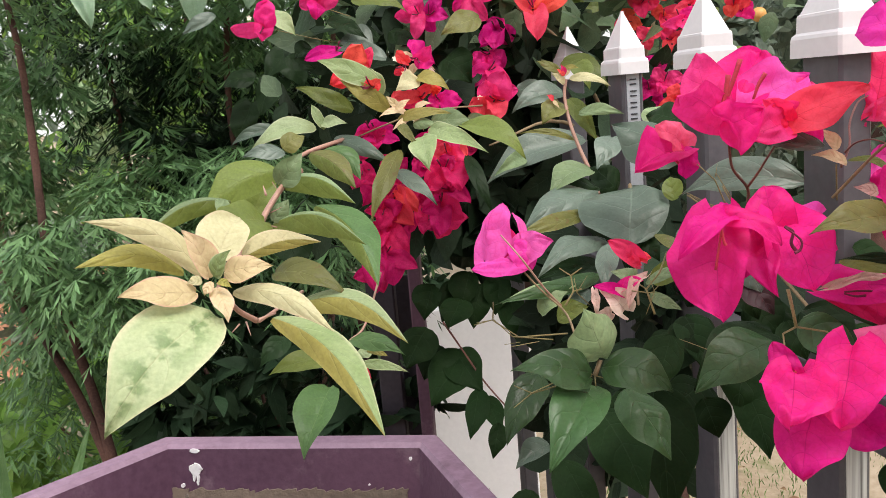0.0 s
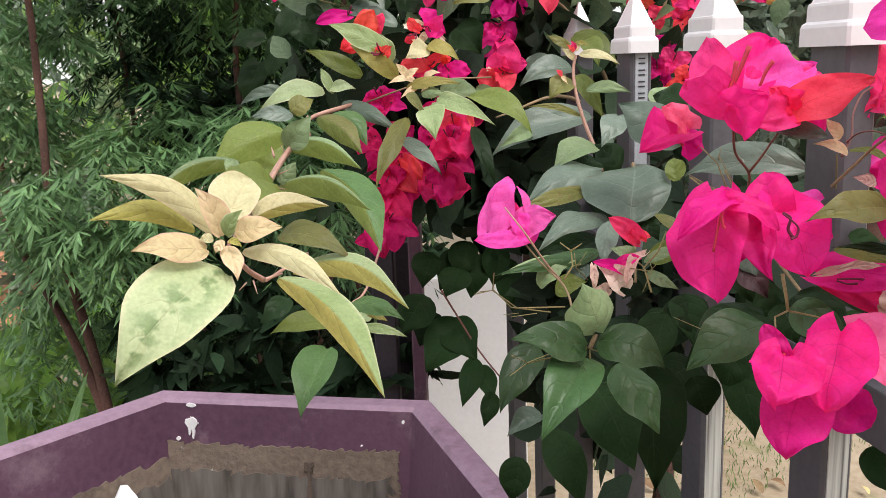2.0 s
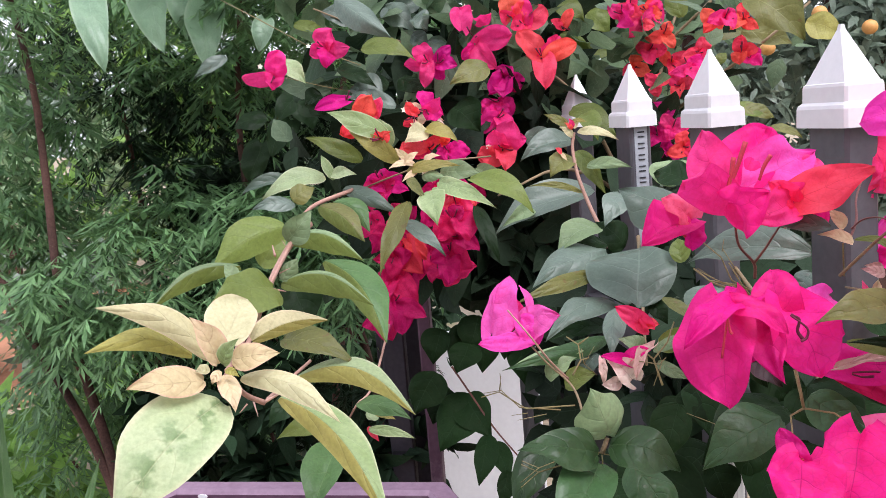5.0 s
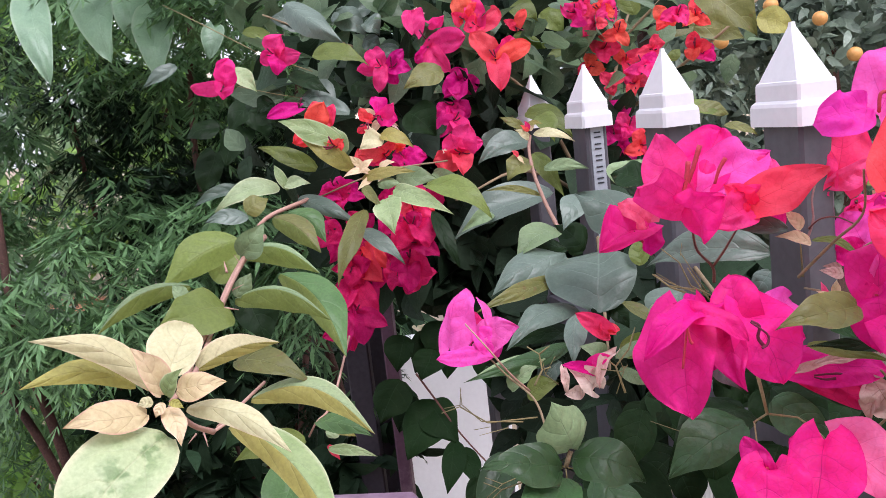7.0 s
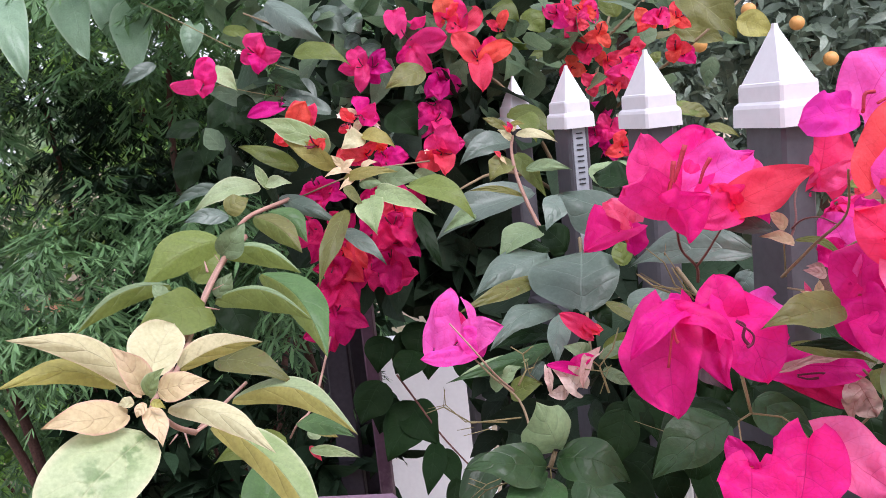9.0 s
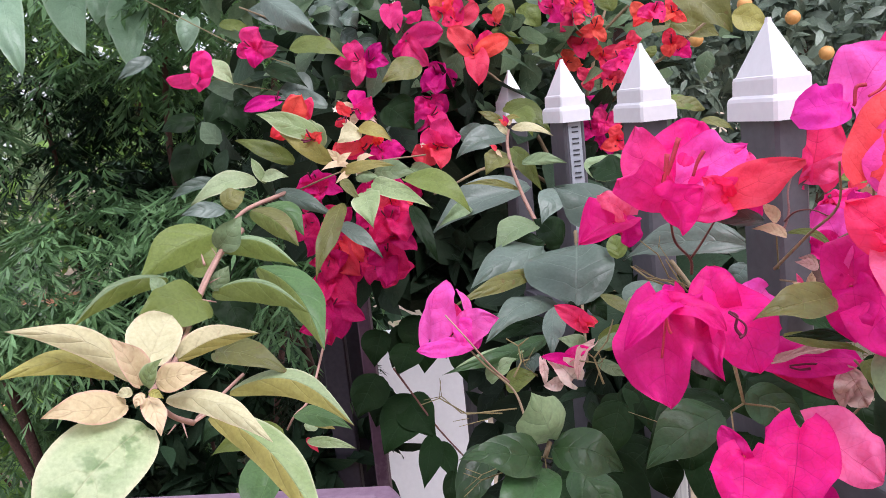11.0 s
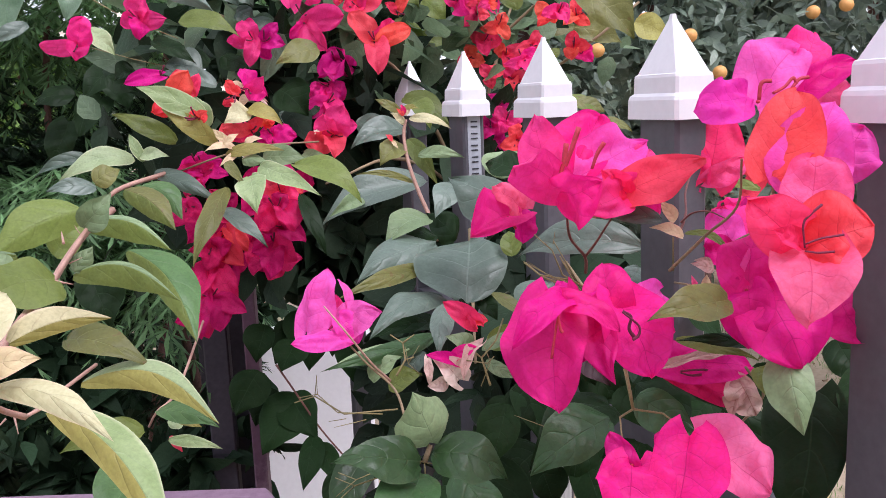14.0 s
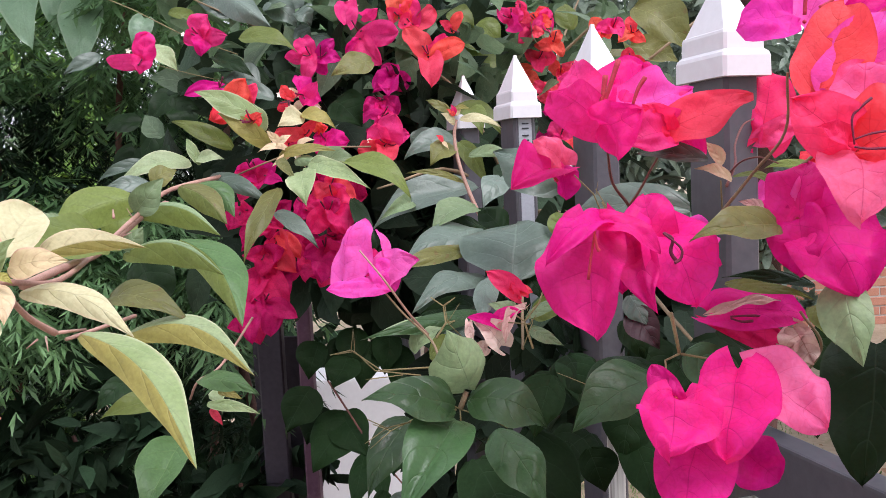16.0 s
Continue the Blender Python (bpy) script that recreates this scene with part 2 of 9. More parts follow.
STEM = rough_material("stem_brown", (0.16, 0.11, 0.06), (0.30, 0.22, 0.13), 200, 0.7)
STEM_PINK = rough_material("stem_young", (0.32, 0.17, 0.13), (0.50, 0.30, 0.24), 200, 0.55)
STEM_GREEN = rough_material("stem_green", (0.14, 0.12, 0.05), (0.29, 0.23, 0.10), 200, 0.6)
STEM_RED = rough_material("stalk_red_brown", (0.11, 0.035, 0.035), (0.20, 0.08, 0.06), 300, 0.6)
TUBE = rough_material("flower_tube", (0.36, 0.012, 0.04), (0.52, 0.04, 0.07), 300, 0.6)
DARK_TUBE = rough_material("flower_tube_dark", (0.10, 0.005, 0.03), (0.20, 0.02, 0.06), 300, 0.6)
BARK = rough_material("bark_red_brown", (0.045, 0.022, 0.018), (0.15, 0.072, 0.058), 60, 0.85, 0.8, 0.004)
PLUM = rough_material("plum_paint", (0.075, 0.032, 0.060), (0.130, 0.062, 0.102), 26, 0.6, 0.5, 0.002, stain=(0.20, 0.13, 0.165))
PLUM_TOP = rough_material("plum_paint_pale", (0.20, 0.12, 0.18), (0.32, 0.21, 0.29), 22, 0.6, 0.35, 0.0015, stain=(0.13, 0.075, 0.11))
CEMENT = rough_material("bare_cement", (0.11, 0.083, 0.066), (0.23, 0.175, 0.14), 22, 0.95, 1.0, 0.006, stain=(0.085, 0.06, 0.055))
WHITEWASH = rough_material("whitewash", (0.72, 0.70, 0.73), (0.80, 0.78, 0.81), 18, 0.85, 0.3, 0.002)
DIRT = rough_material("dirt_stain", (0.10, 0.07, 0.05), (0.35, 0.25, 0.18), 120, 0.95, 0.6, 0.003)
STEEL = rough_material("grey_steel_paint", (0.060, 0.056, 0.068), (0.100, 0.095, 0.110), 30, 0.45, 0.2, 0.0006, stain=(0.10, 0.075, 0.095))
CAP = rough_material("white_plastic", (0.64, 0.61, 0.64), (0.73, 0.70, 0.73), 30, 0.42, 0.15, 0.0005)
INK = rough_material("black_print", (0.02, 0.02, 0.025), (0.04, 0.04, 0.05), 100, 0.6)
STICKER = rough_material("galvanised_band", (0.30, 0.31, 0.35), (0.42, 0.43, 0.47), 60, 0.45, 0.2, 0.0005)
def streaked(name, a, b2, dark, fine=260):
    """A surface with dull streaks running down it."""
    m, nd, ln, b = material(name, 0.85, 0.25)
    tc = nd.new("ShaderNodeTexCoord")
    mp = nd.new("ShaderNodeMapping")
    mp.inputs["Scale"].default_value = (fine, fine, 7)
    n = nd.new("ShaderNodeTexNoise")
    n.inputs["Scale"].default_value, n.inputs["Detail"].default_value = 1.0, 5.0
    ln.new(tc.outputs["Object"], mp.inputs[0])
    ln.new(mp.outputs[0], n.inputs["Vector"])
    col = ramp(nd, ln, n.outputs["Fac"], [(0.32, dark), (0.46, a), (0.7, b2)])
    ln.new(col, b.inputs["Base Color"])
    relief(nd, ln, b, n.outputs["Fac"], 0.06, 0.001)
    return m


CEMENT_DAMP = streaked("cement_damp", (0.115, 0.098, 0.088), (0.18, 0.16, 0.145), (0.065, 0.055, 0.048), 55)
STREAK = streaked("pale_streaked", (0.34, 0.34, 0.33), (0.58, 0.58, 0.56), (0.13, 0.12, 0.12))
SOIL = rough_material("ground_soil", (0.27, 0.20, 0.13), (0.44, 0.35, 0.26), 9, 0.95, 0.8, 0.01, stain=(0.13, 0.18, 0.05))
RED_SOIL = rough_material("red_soil", (0.42, 0.17, 0.09), (0.58, 0.27, 0.16), 9, 0.95, 0.8, 0.01)
POT_SOIL = rough_material("pot_soil", (0.04, 0.03, 0.02), (0.10, 0.07, 0.05), 60, 0.95, 1.0, 0.01)
GRASS = leaf_material("grass", (0.20, 0.30, 0.09), (0.10, 0.18, 0.05), (0.2, 0.3, 0.1), rough=0.6, glow=0.48, spread=0.5, veins=0.1, island=True)
BRICK = rough_material("red_brick", (0.40, 0.16, 0.10), (0.55, 0.27, 0.19), 30, 0.9, 0.6, 0.003)
MORTAR = rough_material("mortar", (0.45, 0.40, 0.36), (0.55, 0.50, 0.46), 60, 0.95, 0.6, 0.003)
PEEL = rough_material("orange_peel", (0.58, 0.27, 0.07), (0.70, 0.36, 0.12), 300, 0.45, 0.5, 0.001)
SPLASH = rough_material("white_splash", (0.66, 0.64, 0.66), (0.78, 0.76, 0.78), 80, 0.7)


# ---- building blocks ----
def thing(name, label, category, group="", at=(0, 0, 0), kind=""):
    ob = new(name)
    ob.location = at
    ob.empty_display_size = 0.05
    return tagged(ob, label, category, group, kind)


def put(ob, parent):
    """Hang a part, built in world coordinates, under its thing."""
    ob.parent = parent
    p = parent
    off = Vector((0, 0, 0))
    while p:
        off += p.location
        p = p.parent
    ob.location = -off
    return ob


def part(name, bm, mat, parent=None, label="", smooth=False):
    me = bpy.data.meshes.new(name)
    bm.to_mesh(me)
    bm.free()
    for m in mat if isinstance(mat, (list, tuple)) else [mat]:
        me.materials.append(m)
    if smooth:
        me.polygons.foreach_set("use_smooth", [True] * len(me.polygons))
    ob = new(name, me)
    if label:
        ob["label"] = label
    return put(ob, parent) if parent else ob


def raw(name, verts, faces, mat, parent=None, label="", uvs=None, smooth=True):
    me = bpy.data.meshes.new(name)
    me.from_pydata(verts, [], faces)
    if uvs is not None:
        layer = me.uv_layers.new(name="UVMap")
        idx = np.empty(len(me.loops), dtype=np.int32)
        me.loops.foreach_get("vertex_index", idx)
        layer.data.foreach_set("uv", np.asarray(uvs, dtype=np.float32)[idx].ravel())
    me.materials.append(mat)
    if smooth:
        me.polygons.foreach_set("use_smooth", [True] * len(me.polygons))
    ob = new(name, me)
    if label:
        ob["label"] = label
    return put(ob, parent) if parent else ob


def box(bm, size, m, bevel=0.0, segments=2):
    """A box, bevelled, of full size, at the pose m."""
    made = bmesh.ops.create_cube(bm, size=1.0, matrix=m @ Matrix.Diagonal((*size, 1)))
    if bevel:
        vs = set(made["verts"])
        es = [e for e in bm.edges if e.verts[0] in vs and e.verts[1] in vs]
        bmesh.ops.bevel(bm, geom=es, offset=bevel, segments=segments, affect="EDGES", profile=0.6)
    return bm


def loft(bm, rings, close_start=True, close_end=True):
    """Skin a row of rings, each a list of points."""
    rows = [[bm.verts.new(p) for p in ring] for ring in rings]
    n = len(rows[0])
    for a, b in zip(rows, rows[1:]):
        for i in range(n):
            bm.faces.new((a[i], a[(i + 1) % n], b[(i + 1) % n], b[i]))
    if close_start:
        bm.faces.new(rows[0][::-1])
    if close_end:
        bm.faces.new(rows[-1])
    bmesh.ops.recalc_face_normals(bm, faces=bm.faces)
    return bm


def smooth_line(pts, step=5):
    """A Catmull-Rom line through the points."""
    p = [Vector(q) for q in pts]
    p = [2 * p[0] - p[1]] + p + [2 * p[-1] - p[-2]]
    out = []
    for i in range(1, len(p) - 2):
        for k in range(step):
            t = k / step
            out.append(0.5 * (2 * p[i] + (p[i + 1] - p[i - 1]) * t + (2 * p[i - 1] - 5 * p[i] + 4 * p[i + 1] - p[i + 2]) * t * t + (3 * p[i] - p[i - 1] - 3 * p[i + 1] + p[i + 2]) * t**3))
    return out + [p[-2]]


def tube(bm, pts, r0, r1, sides=6, step=5):
    line = smooth_line(pts, step) if len(pts) > 2 else [Vector(q) for q in pts]
    rings, n = [], len(line)
    for i, c in enumerate(line):
        d = (line[min(i + 1, n - 1)] - line[max(i - 1, 0)]).normalized()
        x = d.orthogonal().normalized() if not rings else (x - d * x.dot(d)).normalized()
        y, r = d.cross(x), r0 + (r1 - r0) * i / (n - 1)
        rings.append([c + r * (math.cos(a) * x + math.sin(a) * y) for a in (2 * math.pi * k / sides for k in range(sides))])
    return loft(bm, rings)


def outline(kind, v):
    """Half width of a blade, 0 to 1, at v from its base to its tip."""
    if kind == "heart":
        return max(0.0, v) ** 0.36 * max(0.0, 1 - v) ** 0.75 * 1.62
    if kind == "round":
        return max(0.0, v) ** 0.60 * max(0.0, 1 - v) ** 0.42 * 2.02
    if kind == "bract":
        return max(0.0, v) ** 0.43 * max(0.0, 1 - v) ** 0.56 * 1.97 * (1 - 0.25 * min(1.0, max(0.0, (v - 0.82) / 0.18)))
    if kind == "point":
        return max(0.0, v) ** 0.5 * max(0.0, 1 - v) ** 0.95 * 2.55
    if kind == "sword":
        return min(1.0, 0.75 + v) * max(0.0, 1 - v**3.2)
    if kind == "lance":
        return max(0.0, v) ** 0.75 * max(0.0, 1 - v) ** 0.9 * 3.1
    taper = min(1.0, max(0.0, (v - 0.62) / 0.38))
    return max(0.0, v) ** 0.52 * max(0.0, 1 - v) ** 0.78 * 2.12 * (1 - 0.5 * taper)  # ovate, drawn to a point


def blade(base, tip, width, normal, bow=0.08, fold=0.15, kind="ovate", wave=0.04, seed=0, nv=10, nu=6):
    """Points, faces and uv of one leaf blade from base to tip; bow lifts its middle, fold lifts its margins."""
    rng = random.Random(seed)
    base, tip, normal = Vector(base), Vector(tip), Vector(normal)
    y = tip - base
    length = y.length
    y.normalize()
    z = (normal - y * normal.dot(y)).normalized()
    x = y.cross(z)
    pts, uvs, faces = [], [], []
    ph, ph2, side = rng.uniform(0, 6.3), rng.uniform(0, 6.3), rng.uniform(-0.05, 0.05)
    freq, twist, skew = rng.uniform(1.2, 2.2), rng.uniform(-0.5, 0.5), rng.uniform(0.8, 1.2)
    cup = rng.uniform(-0.12, 0.22) if wave else 0.0
    off = Vector((rng.uniform(0, 50), rng.uniform(0, 50), 0))
    for i in range(nv + 1):
        v = i / nv
        w = outline(kind, 0.015 + 0.985 * v if i < nv else 1.0) * width / 2
        bend = bow * length * 4 * v * (1 - v) - (0.07 * length * max(0.0, (v - 0.65) / 0.35) ** 2 if wave else 0.0)
        tw = twist * (v - 0.4) if wave else 0.0
        for j in range(nu + 1):
            u = 2 * j / nu - 1
            lobe = -(0.2 if kind == "bract" else 0.13) * length * abs(u) ** 1.5 * (1 - v) ** 5 if kind in ("heart", "bract", "point") else 0
            ripple = wave * width * abs(u) ** 1.5 * (math.sin(freq * 6.3 * v + ph + (1.7 if u > 0 else 0)) + 0.5 * math.sin(12 * v + ph2 + 2 * u))
            if kind in ("bract", "point", "round") and nv > 16 or kind == "bract" and nv > 9:
                ripple += 0.19 * width * noise.noise(off + Vector((u * 1.5, v * 2.6, 0))) + 0.065 * width * noise.noise(off + Vector((u * 3.5, v * 6, 3)))
            elif wave and nv > 9:
                ripple += 0.09 * width * noise.noise(off + Vector((u * 1.3, v * 2.4, 0))) + 0.02 * width * noise.noise(off + Vector((u * 4, v * 7, 3)))
            lift = (fold * abs(u) - cup * u * u + u * tw) * w + ripple
            wide = u * w * (skew if u > 0 else 2 - skew) * math.sqrt(max(0.2, 1 - fold * fold * 0.6))
            p = base + y * (v * length + lobe) + x * (wide + side * length * math.sin(math.pi * v)) + z * (bend + lift)
            pts.append(p)
            uvs.append((0.5 + 0.5 * u, v))
    for i in range(nv):
        for j in range(nu):
            a = i * (nu + 1) + j
            faces.append((a, a + 1, a + nu + 2, a + nu + 1))
    return pts, faces, uvs


SEED = [100]


def leaf(parent, base, tip, width, normal, mat="green", bow=0.08, fold=0.15, kind="ovate", wave=0.03, name="leaf", nv=14, nu=8):
    SEED[0] += 1
    if kind == "ovate" and mat in ("grey", "mid", "sage", "teal", "leafgreen"):
        fold += (-0.5, 0.12, 0.3, -0.3, 0.0)[SEED[0] % 5]  # some blades roll back, some close along the midrib
    pts, faces, uvs = blade(base, tip, width, normal, bow, fold, kind, wave, SEED[0], nv, nu)
    return raw(name, pts, faces, MAT[mat], parent, "", uvs)


def leaf2(parent, base, tip, left, right, normal, left_mat, right_mat, arc=0.0, bow=0.06, roll=0.45, nv=20, nu=12):
    """An arching leaf whose two halves fall away from the midrib; each half is coloured as the upper face or underside,
    to fit the camera's view.
    """
    SEED[0] += 1
    rng = random.Random(SEED[0])
    base, tip, normal = Vector(base), Vector(tip), Vector(normal)
    y = tip - base
    length = y.length
    y.normalize()
    z = (normal - y * normal.dot(y)).normalized()
    x = y.cross(z)
    off = Vector((rng.uniform(0, 50), rng.uniform(0, 50), 0))
    pts, uvs, faces = [], [], []
    for i in range(nv + 1):
        v = i / nv
        half = outline("ovate", 0.015 + 0.985 * v if i < nv else 1.0)
        mid = base + y * v * length + x * arc * length * math.sin(math.pi * v ** 0.9) + z * bow * length * 4 * v * (1 - v)
        for j in range(nu + 1):
            u = 2 * j / nu - 1
            w = half * (right if u > 0 else left)
            wavy = 0.16 * w * abs(u) * noise.noise(off + Vector((u * 1.4, v * 3.0, 0))) + 0.05 * w * noise.noise(off + Vector((u * 3, v * 8, 2)))
            pts.append(mid + x * u * w + z * (wavy - roll * abs(u) ** 1.4 * w))
            uvs.append((0.5 + 0.5 * u, v))
    for i in range(nv):
        for j in range(nu):
            a = i * (nu + 1) + j
            faces.append((a, a + 1, a + nu + 2, a + nu + 1))
    ob = raw("leaf", pts, faces, MAT[left_mat], parent, "", uvs)
    ob.data.materials.append(MAT[right_mat])
    ob.data.polygons.foreach_set("material_index", [int(k % nu >= nu // 2) for k in range(len(faces))])
    return ob


def mass(name, items, mat, parent=None, label="", nv=3, nu=2, kind="ovate"):
    """Many small leaves in one mesh; items: base, tip, width, normal, bow, fold."""
    V, F, U = [], [], []
    for k, (b, t, w, n, bow, fold) in enumerate(items):
        p, f, uv = blade(b, t, w, n, bow, fold, kind, 0.0, k, nv, nu)
        o = len(V)
        V += p
        U += uv
        F += [tuple(i + o for i in q) for q in f]
    return raw(name, V, F, mat, parent, label, U)


def rand_dir(rng):
    while True:
        v = Vector((rng.uniform(-1, 1), rng.uniform(-1, 1), rng.uniform(-1, 1)))
        if 0.05 < v.length < 1:
            return v.normalized()


# ---- ground ----
bm = bmesh.new()
steps = [-60, -30, -15, -8, -5, -3.5] + [-2.5 + 0.25 * i for i in range(29)] + [5.5, 7, 10, 15, 30, 60, 120]
grid = [[bm.verts.new((x, y, 0.012 * noise.noise((x * 1.7, y * 1.7, 0)) if abs(x) < 6 and abs(y) < 8 else 0)) for x in steps] for y in steps]
for r0, r1 in zip(grid, grid[1:]):
    for i in range(len(steps) - 1):
        bm.faces.new((r0[i], r0[i + 1], r1[i + 1], r1[i]))
ground = tagged(part("ground", bm, SOIL, smooth=True), "pale sandy garden soil with sparse grass and dry leaves", "ground", kind="structure")

bm = bmesh.new()
rng = random.Random(3)
ring = [(-4.6 + 2.6 * math.cos(a) * rng.uniform(0.9, 1.1), 6.3 + 2.2 * math.sin(a) * rng.uniform(0.9, 1.1), 0.018) for a in (2 * math.pi * k / 28 for k in range(28))]
bm.faces.new([bm.verts.new(p) for p in ring])
tagged(part("red_earth", bm, RED_SOIL), "bare patch of red earth in the garden", "soil", kind="structure")

# ---- fence ----
FENCE0, FSTEP = Vector((0.1594, 1.0219, 0)), Vector((0.0433, -0.1935, 0))
FANGLE = math.degrees(math.atan2(FSTEP.y, FSTEP.x))
CAP_BASE, CAP_TIP, RAIL_Z = 1.400, 1.470, 1.150
fence = thing("metal_fence", "grey painted steel picket fence with white pointed plastic caps", "fence", at=(*FENCE0.xy, 0))


def rect_ring(a, b, z, c=0.0):
    """A rectangle with cut corners at height z."""
    a, b = a / 2, b / 2
    return [(a - c, b, z), (-a + c, b, z), (-a, b - c, z), (-a, -b + c, z), (-a + c, -b, z), (a - c, -b, z), (a, -b + c, z), (a, b - c, z)]


def fence_post(k):
    c = FENCE0 + FSTEP * k
    m = Matrix.Translation(c) @ pose(0, 0, 0, 0, 0, FANGLE)
    bm = bmesh.new()
    loft(bm, [[m @ Vector(p) for p in rect_ring(0.046, 0.025, z, 0.0025)] for z in (0.03, 0.7, CAP_BASE + 0.005)])
    post = part("post", bm, STEEL, fence)
    bm = bmesh.new()
    rows = [(0.061, 0.036, 0.0), (0.0605, 0.0355, 0.013), (0.059, 0.034, 0.0155), (0.0535, 0.0300, 0.0175), (0.0530, 0.0295, 0.028), (0.0515, 0.0285, 0.030), (0.049, 0.0265, 0.0305), (0.0045, 0.004, 0.0665), (0.003, 0.003, 0.0700)]
    loft(bm, [[m @ Vector(p) for p in rect_ring(a, b, CAP_BASE + z, min(a, b) * 0.06)] for a, b, z in rows])
    part("cap", bm, CAP, post, "white pyramid cap")
    return post


posts = {k: fence_post(k) for k in range(-3, 6)}
for z, h in ((RAIL_Z, 0.042), (0.25, 0.042)):
    bm = bmesh.new()
    mid = FENCE0 + FSTEP * 3.0
    box(bm, (2.42, 0.020, h), Matrix.Translation((mid.x, mid.y, z)) @ pose(0, 0, 0, 0, 0, FANGLE), 0.002)
    part("rail", bm, STEEL, fence)

# printed mark on one post's end face, with the pale band behind it
side = pose(0, 0, 0, 0, 0, FANGLE)
near = FENCE0 + (FSTEP.normalized() * 0.0232)
bm = bmesh.new()
box(bm, (0.0012, 0.0150, 0.30), Matrix.Translation((near.x, near.y, 1.25)) @ side, 0.0003, 1)
part("band", bm, STICKER, posts[0], "bare galvanised strip")
for k in (1, 2, 3):
    at = FENCE0 + FSTEP * k + FSTEP.normalized() * 0.0232
    bm = bmesh.new()
    box(bm, (0.0012, 0.0170, 0.84), Matrix.Translation((at.x, at.y, 0.70)) @ side, 0.0003, 1)
    part("band", bm, STREAK, posts[k], "pale strip with streaks running down it")
# maker's mark: plain dark bars running down the strip
e = FSTEP.normalized()
for k in range(10):
    q = near + e * 0.0011
    drop = 0.0062 + 0.0128 * (k // 2) + 0.0052 * (k % 2)
    bm = bmesh.new()
    box(bm, (0.0008, 0.0078, 0.0015), Matrix.Translation((q.x, q.y, CAP_BASE - drop)) @ side, 0.0002, 1)
    part("print_bar", bm, INK, posts[0])

# ---- planter ----
PC, PZ, PR = Vector((-0.345, 0.80, 0)), 0.94, 0.405
PTURN = -7.5


def hexagon(r, z, turn=PTURN):
    return [(PC.x + r * math.cos(radians(60 * k + turn)), PC.y + r * math.sin(radians(60 * k + turn)), z) for k in range(6)]


planter = thing("planter", "large hexagonal concrete planter painted plum, worn to bare cement inside", "planter", at=(*PC.xy, 0))
bm = bmesh.new()
loft(bm, [hexagon(r, z) for r, z in ((0.30, 0.0), (0.30, 0.05), (0.27, 0.10), (0.34, 0.55), (PR - 0.02, PZ - 0.09), (PR, PZ - 0.07), (PR, PZ - 0.006), (PR - 0.006, PZ), (PR - 0.034, PZ), (PR - 0.040, PZ - 0.006), (PR - 0.075, PZ - 0.30))], True, True)
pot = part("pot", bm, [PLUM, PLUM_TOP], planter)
# upward faces of the rim take the paler plum
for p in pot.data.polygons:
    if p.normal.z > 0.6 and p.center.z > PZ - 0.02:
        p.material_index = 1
bm = bmesh.new()
disc = [bm.verts.new(p) for p in hexagon(PR - 0.062, PZ - 0.22)]
bm.faces.new(disc)
part("soil", bm, POT_SOIL, planter)


def wall_patch(u0, u1, d0, d1, seed, mat, name, edge=1, amp=0.012, n=36, lift=0.0025, oval=False):
    """A ragged patch on the far inner wall: u along the wall (m from its middle), d below the rim."""
    rng = random.Random(seed)
    a, b = Vector(hexagon(PR - 0.040, PZ - 0.006)[edge]), Vector(hexagon(PR - 0.040, PZ - 0.006)[(edge + 1) % 6])
    a2 = Vector(hexagon(PR - 0.075, PZ - 0.30)[edge])
    b2 = Vector(hexagon(PR - 0.075, PZ - 0.30)[(edge + 1) % 6])
    mid, along = (a + b) / 2, (a - b).normalized()
    down = ((a2 + b2) / 2 - mid).normalized()
    nrm = along.cross(down)
    if nrm.dot(PC - Vector((mid.x, mid.y, 0))) < 0:
        nrm = -nrm
    bm = bmesh.new()
    ring = []
    for k in range(n):
        s = 4 * k / n
        u, d = ((u0 + (u1 - u0) * s, d0), (u1, d0 + (d1 - d0) * (s - 1)), (u1 + (u0 - u1) * (s - 2), d1), (u0, d1 + (d0 - d1) * (s - 3)))[int(s)]
        if oval:
            u = (u0 + u1) / 2 + (u1 - u0) / 2 * math.cos(6.283 * k / n)
            d = (d0 + d1) / 2 + (d1 - d0) / 2 * math.sin(6.283 * k / n)
        rag = noise.noise((u * 60 + seed, d * 60, 0)) + 0.7 * noise.noise((u * 190, d * 190 + seed, 1)) + 0.5 * rng.uniform(-1, 1)
        u, d = u + rag * amp * 0.8, d + rag * amp * 0.7 * (1 if s > 1 else -1)
        ring.append(mid + along * u + down * d + nrm * lift)
    bm.faces.new([bm.verts.new(p) for p in ring])
    made = bmesh.ops.extrude_face_region(bm, geom=list(bm.faces))
    bmesh.ops.translate(bm, verts=[v for v in made["geom"] if isinstance(v, bmesh.types.BMVert)], vec=-nrm * lift * 1.5)
    bmesh.ops.recalc_face_normals(bm, faces=bm.faces)
    return part(name, bm, mat, planter)


# ---- planter wear ----
DARK_DRIP = rough_material("damp_drip", (0.07, 0.05, 0.04), (0.13, 0.095, 0.08), 80, 0.9)
wall_patch(-0.183, 0.162, 0.058, 0.26, 5, CEMENT, "bare_patch", amp=0.006, n=260)
wall_patch(-0.19, 0.176, 0.080, 0.26, 25, CEMENT, "bare_patch", edge=2, amp=0.008, n=260, lift=0.002)
wall_patch(-0.182, 0.150, 0.098, 0.27, 26, CEMENT_DAMP, "damp_patch", amp=0.010, n=220, lift=0.0036)
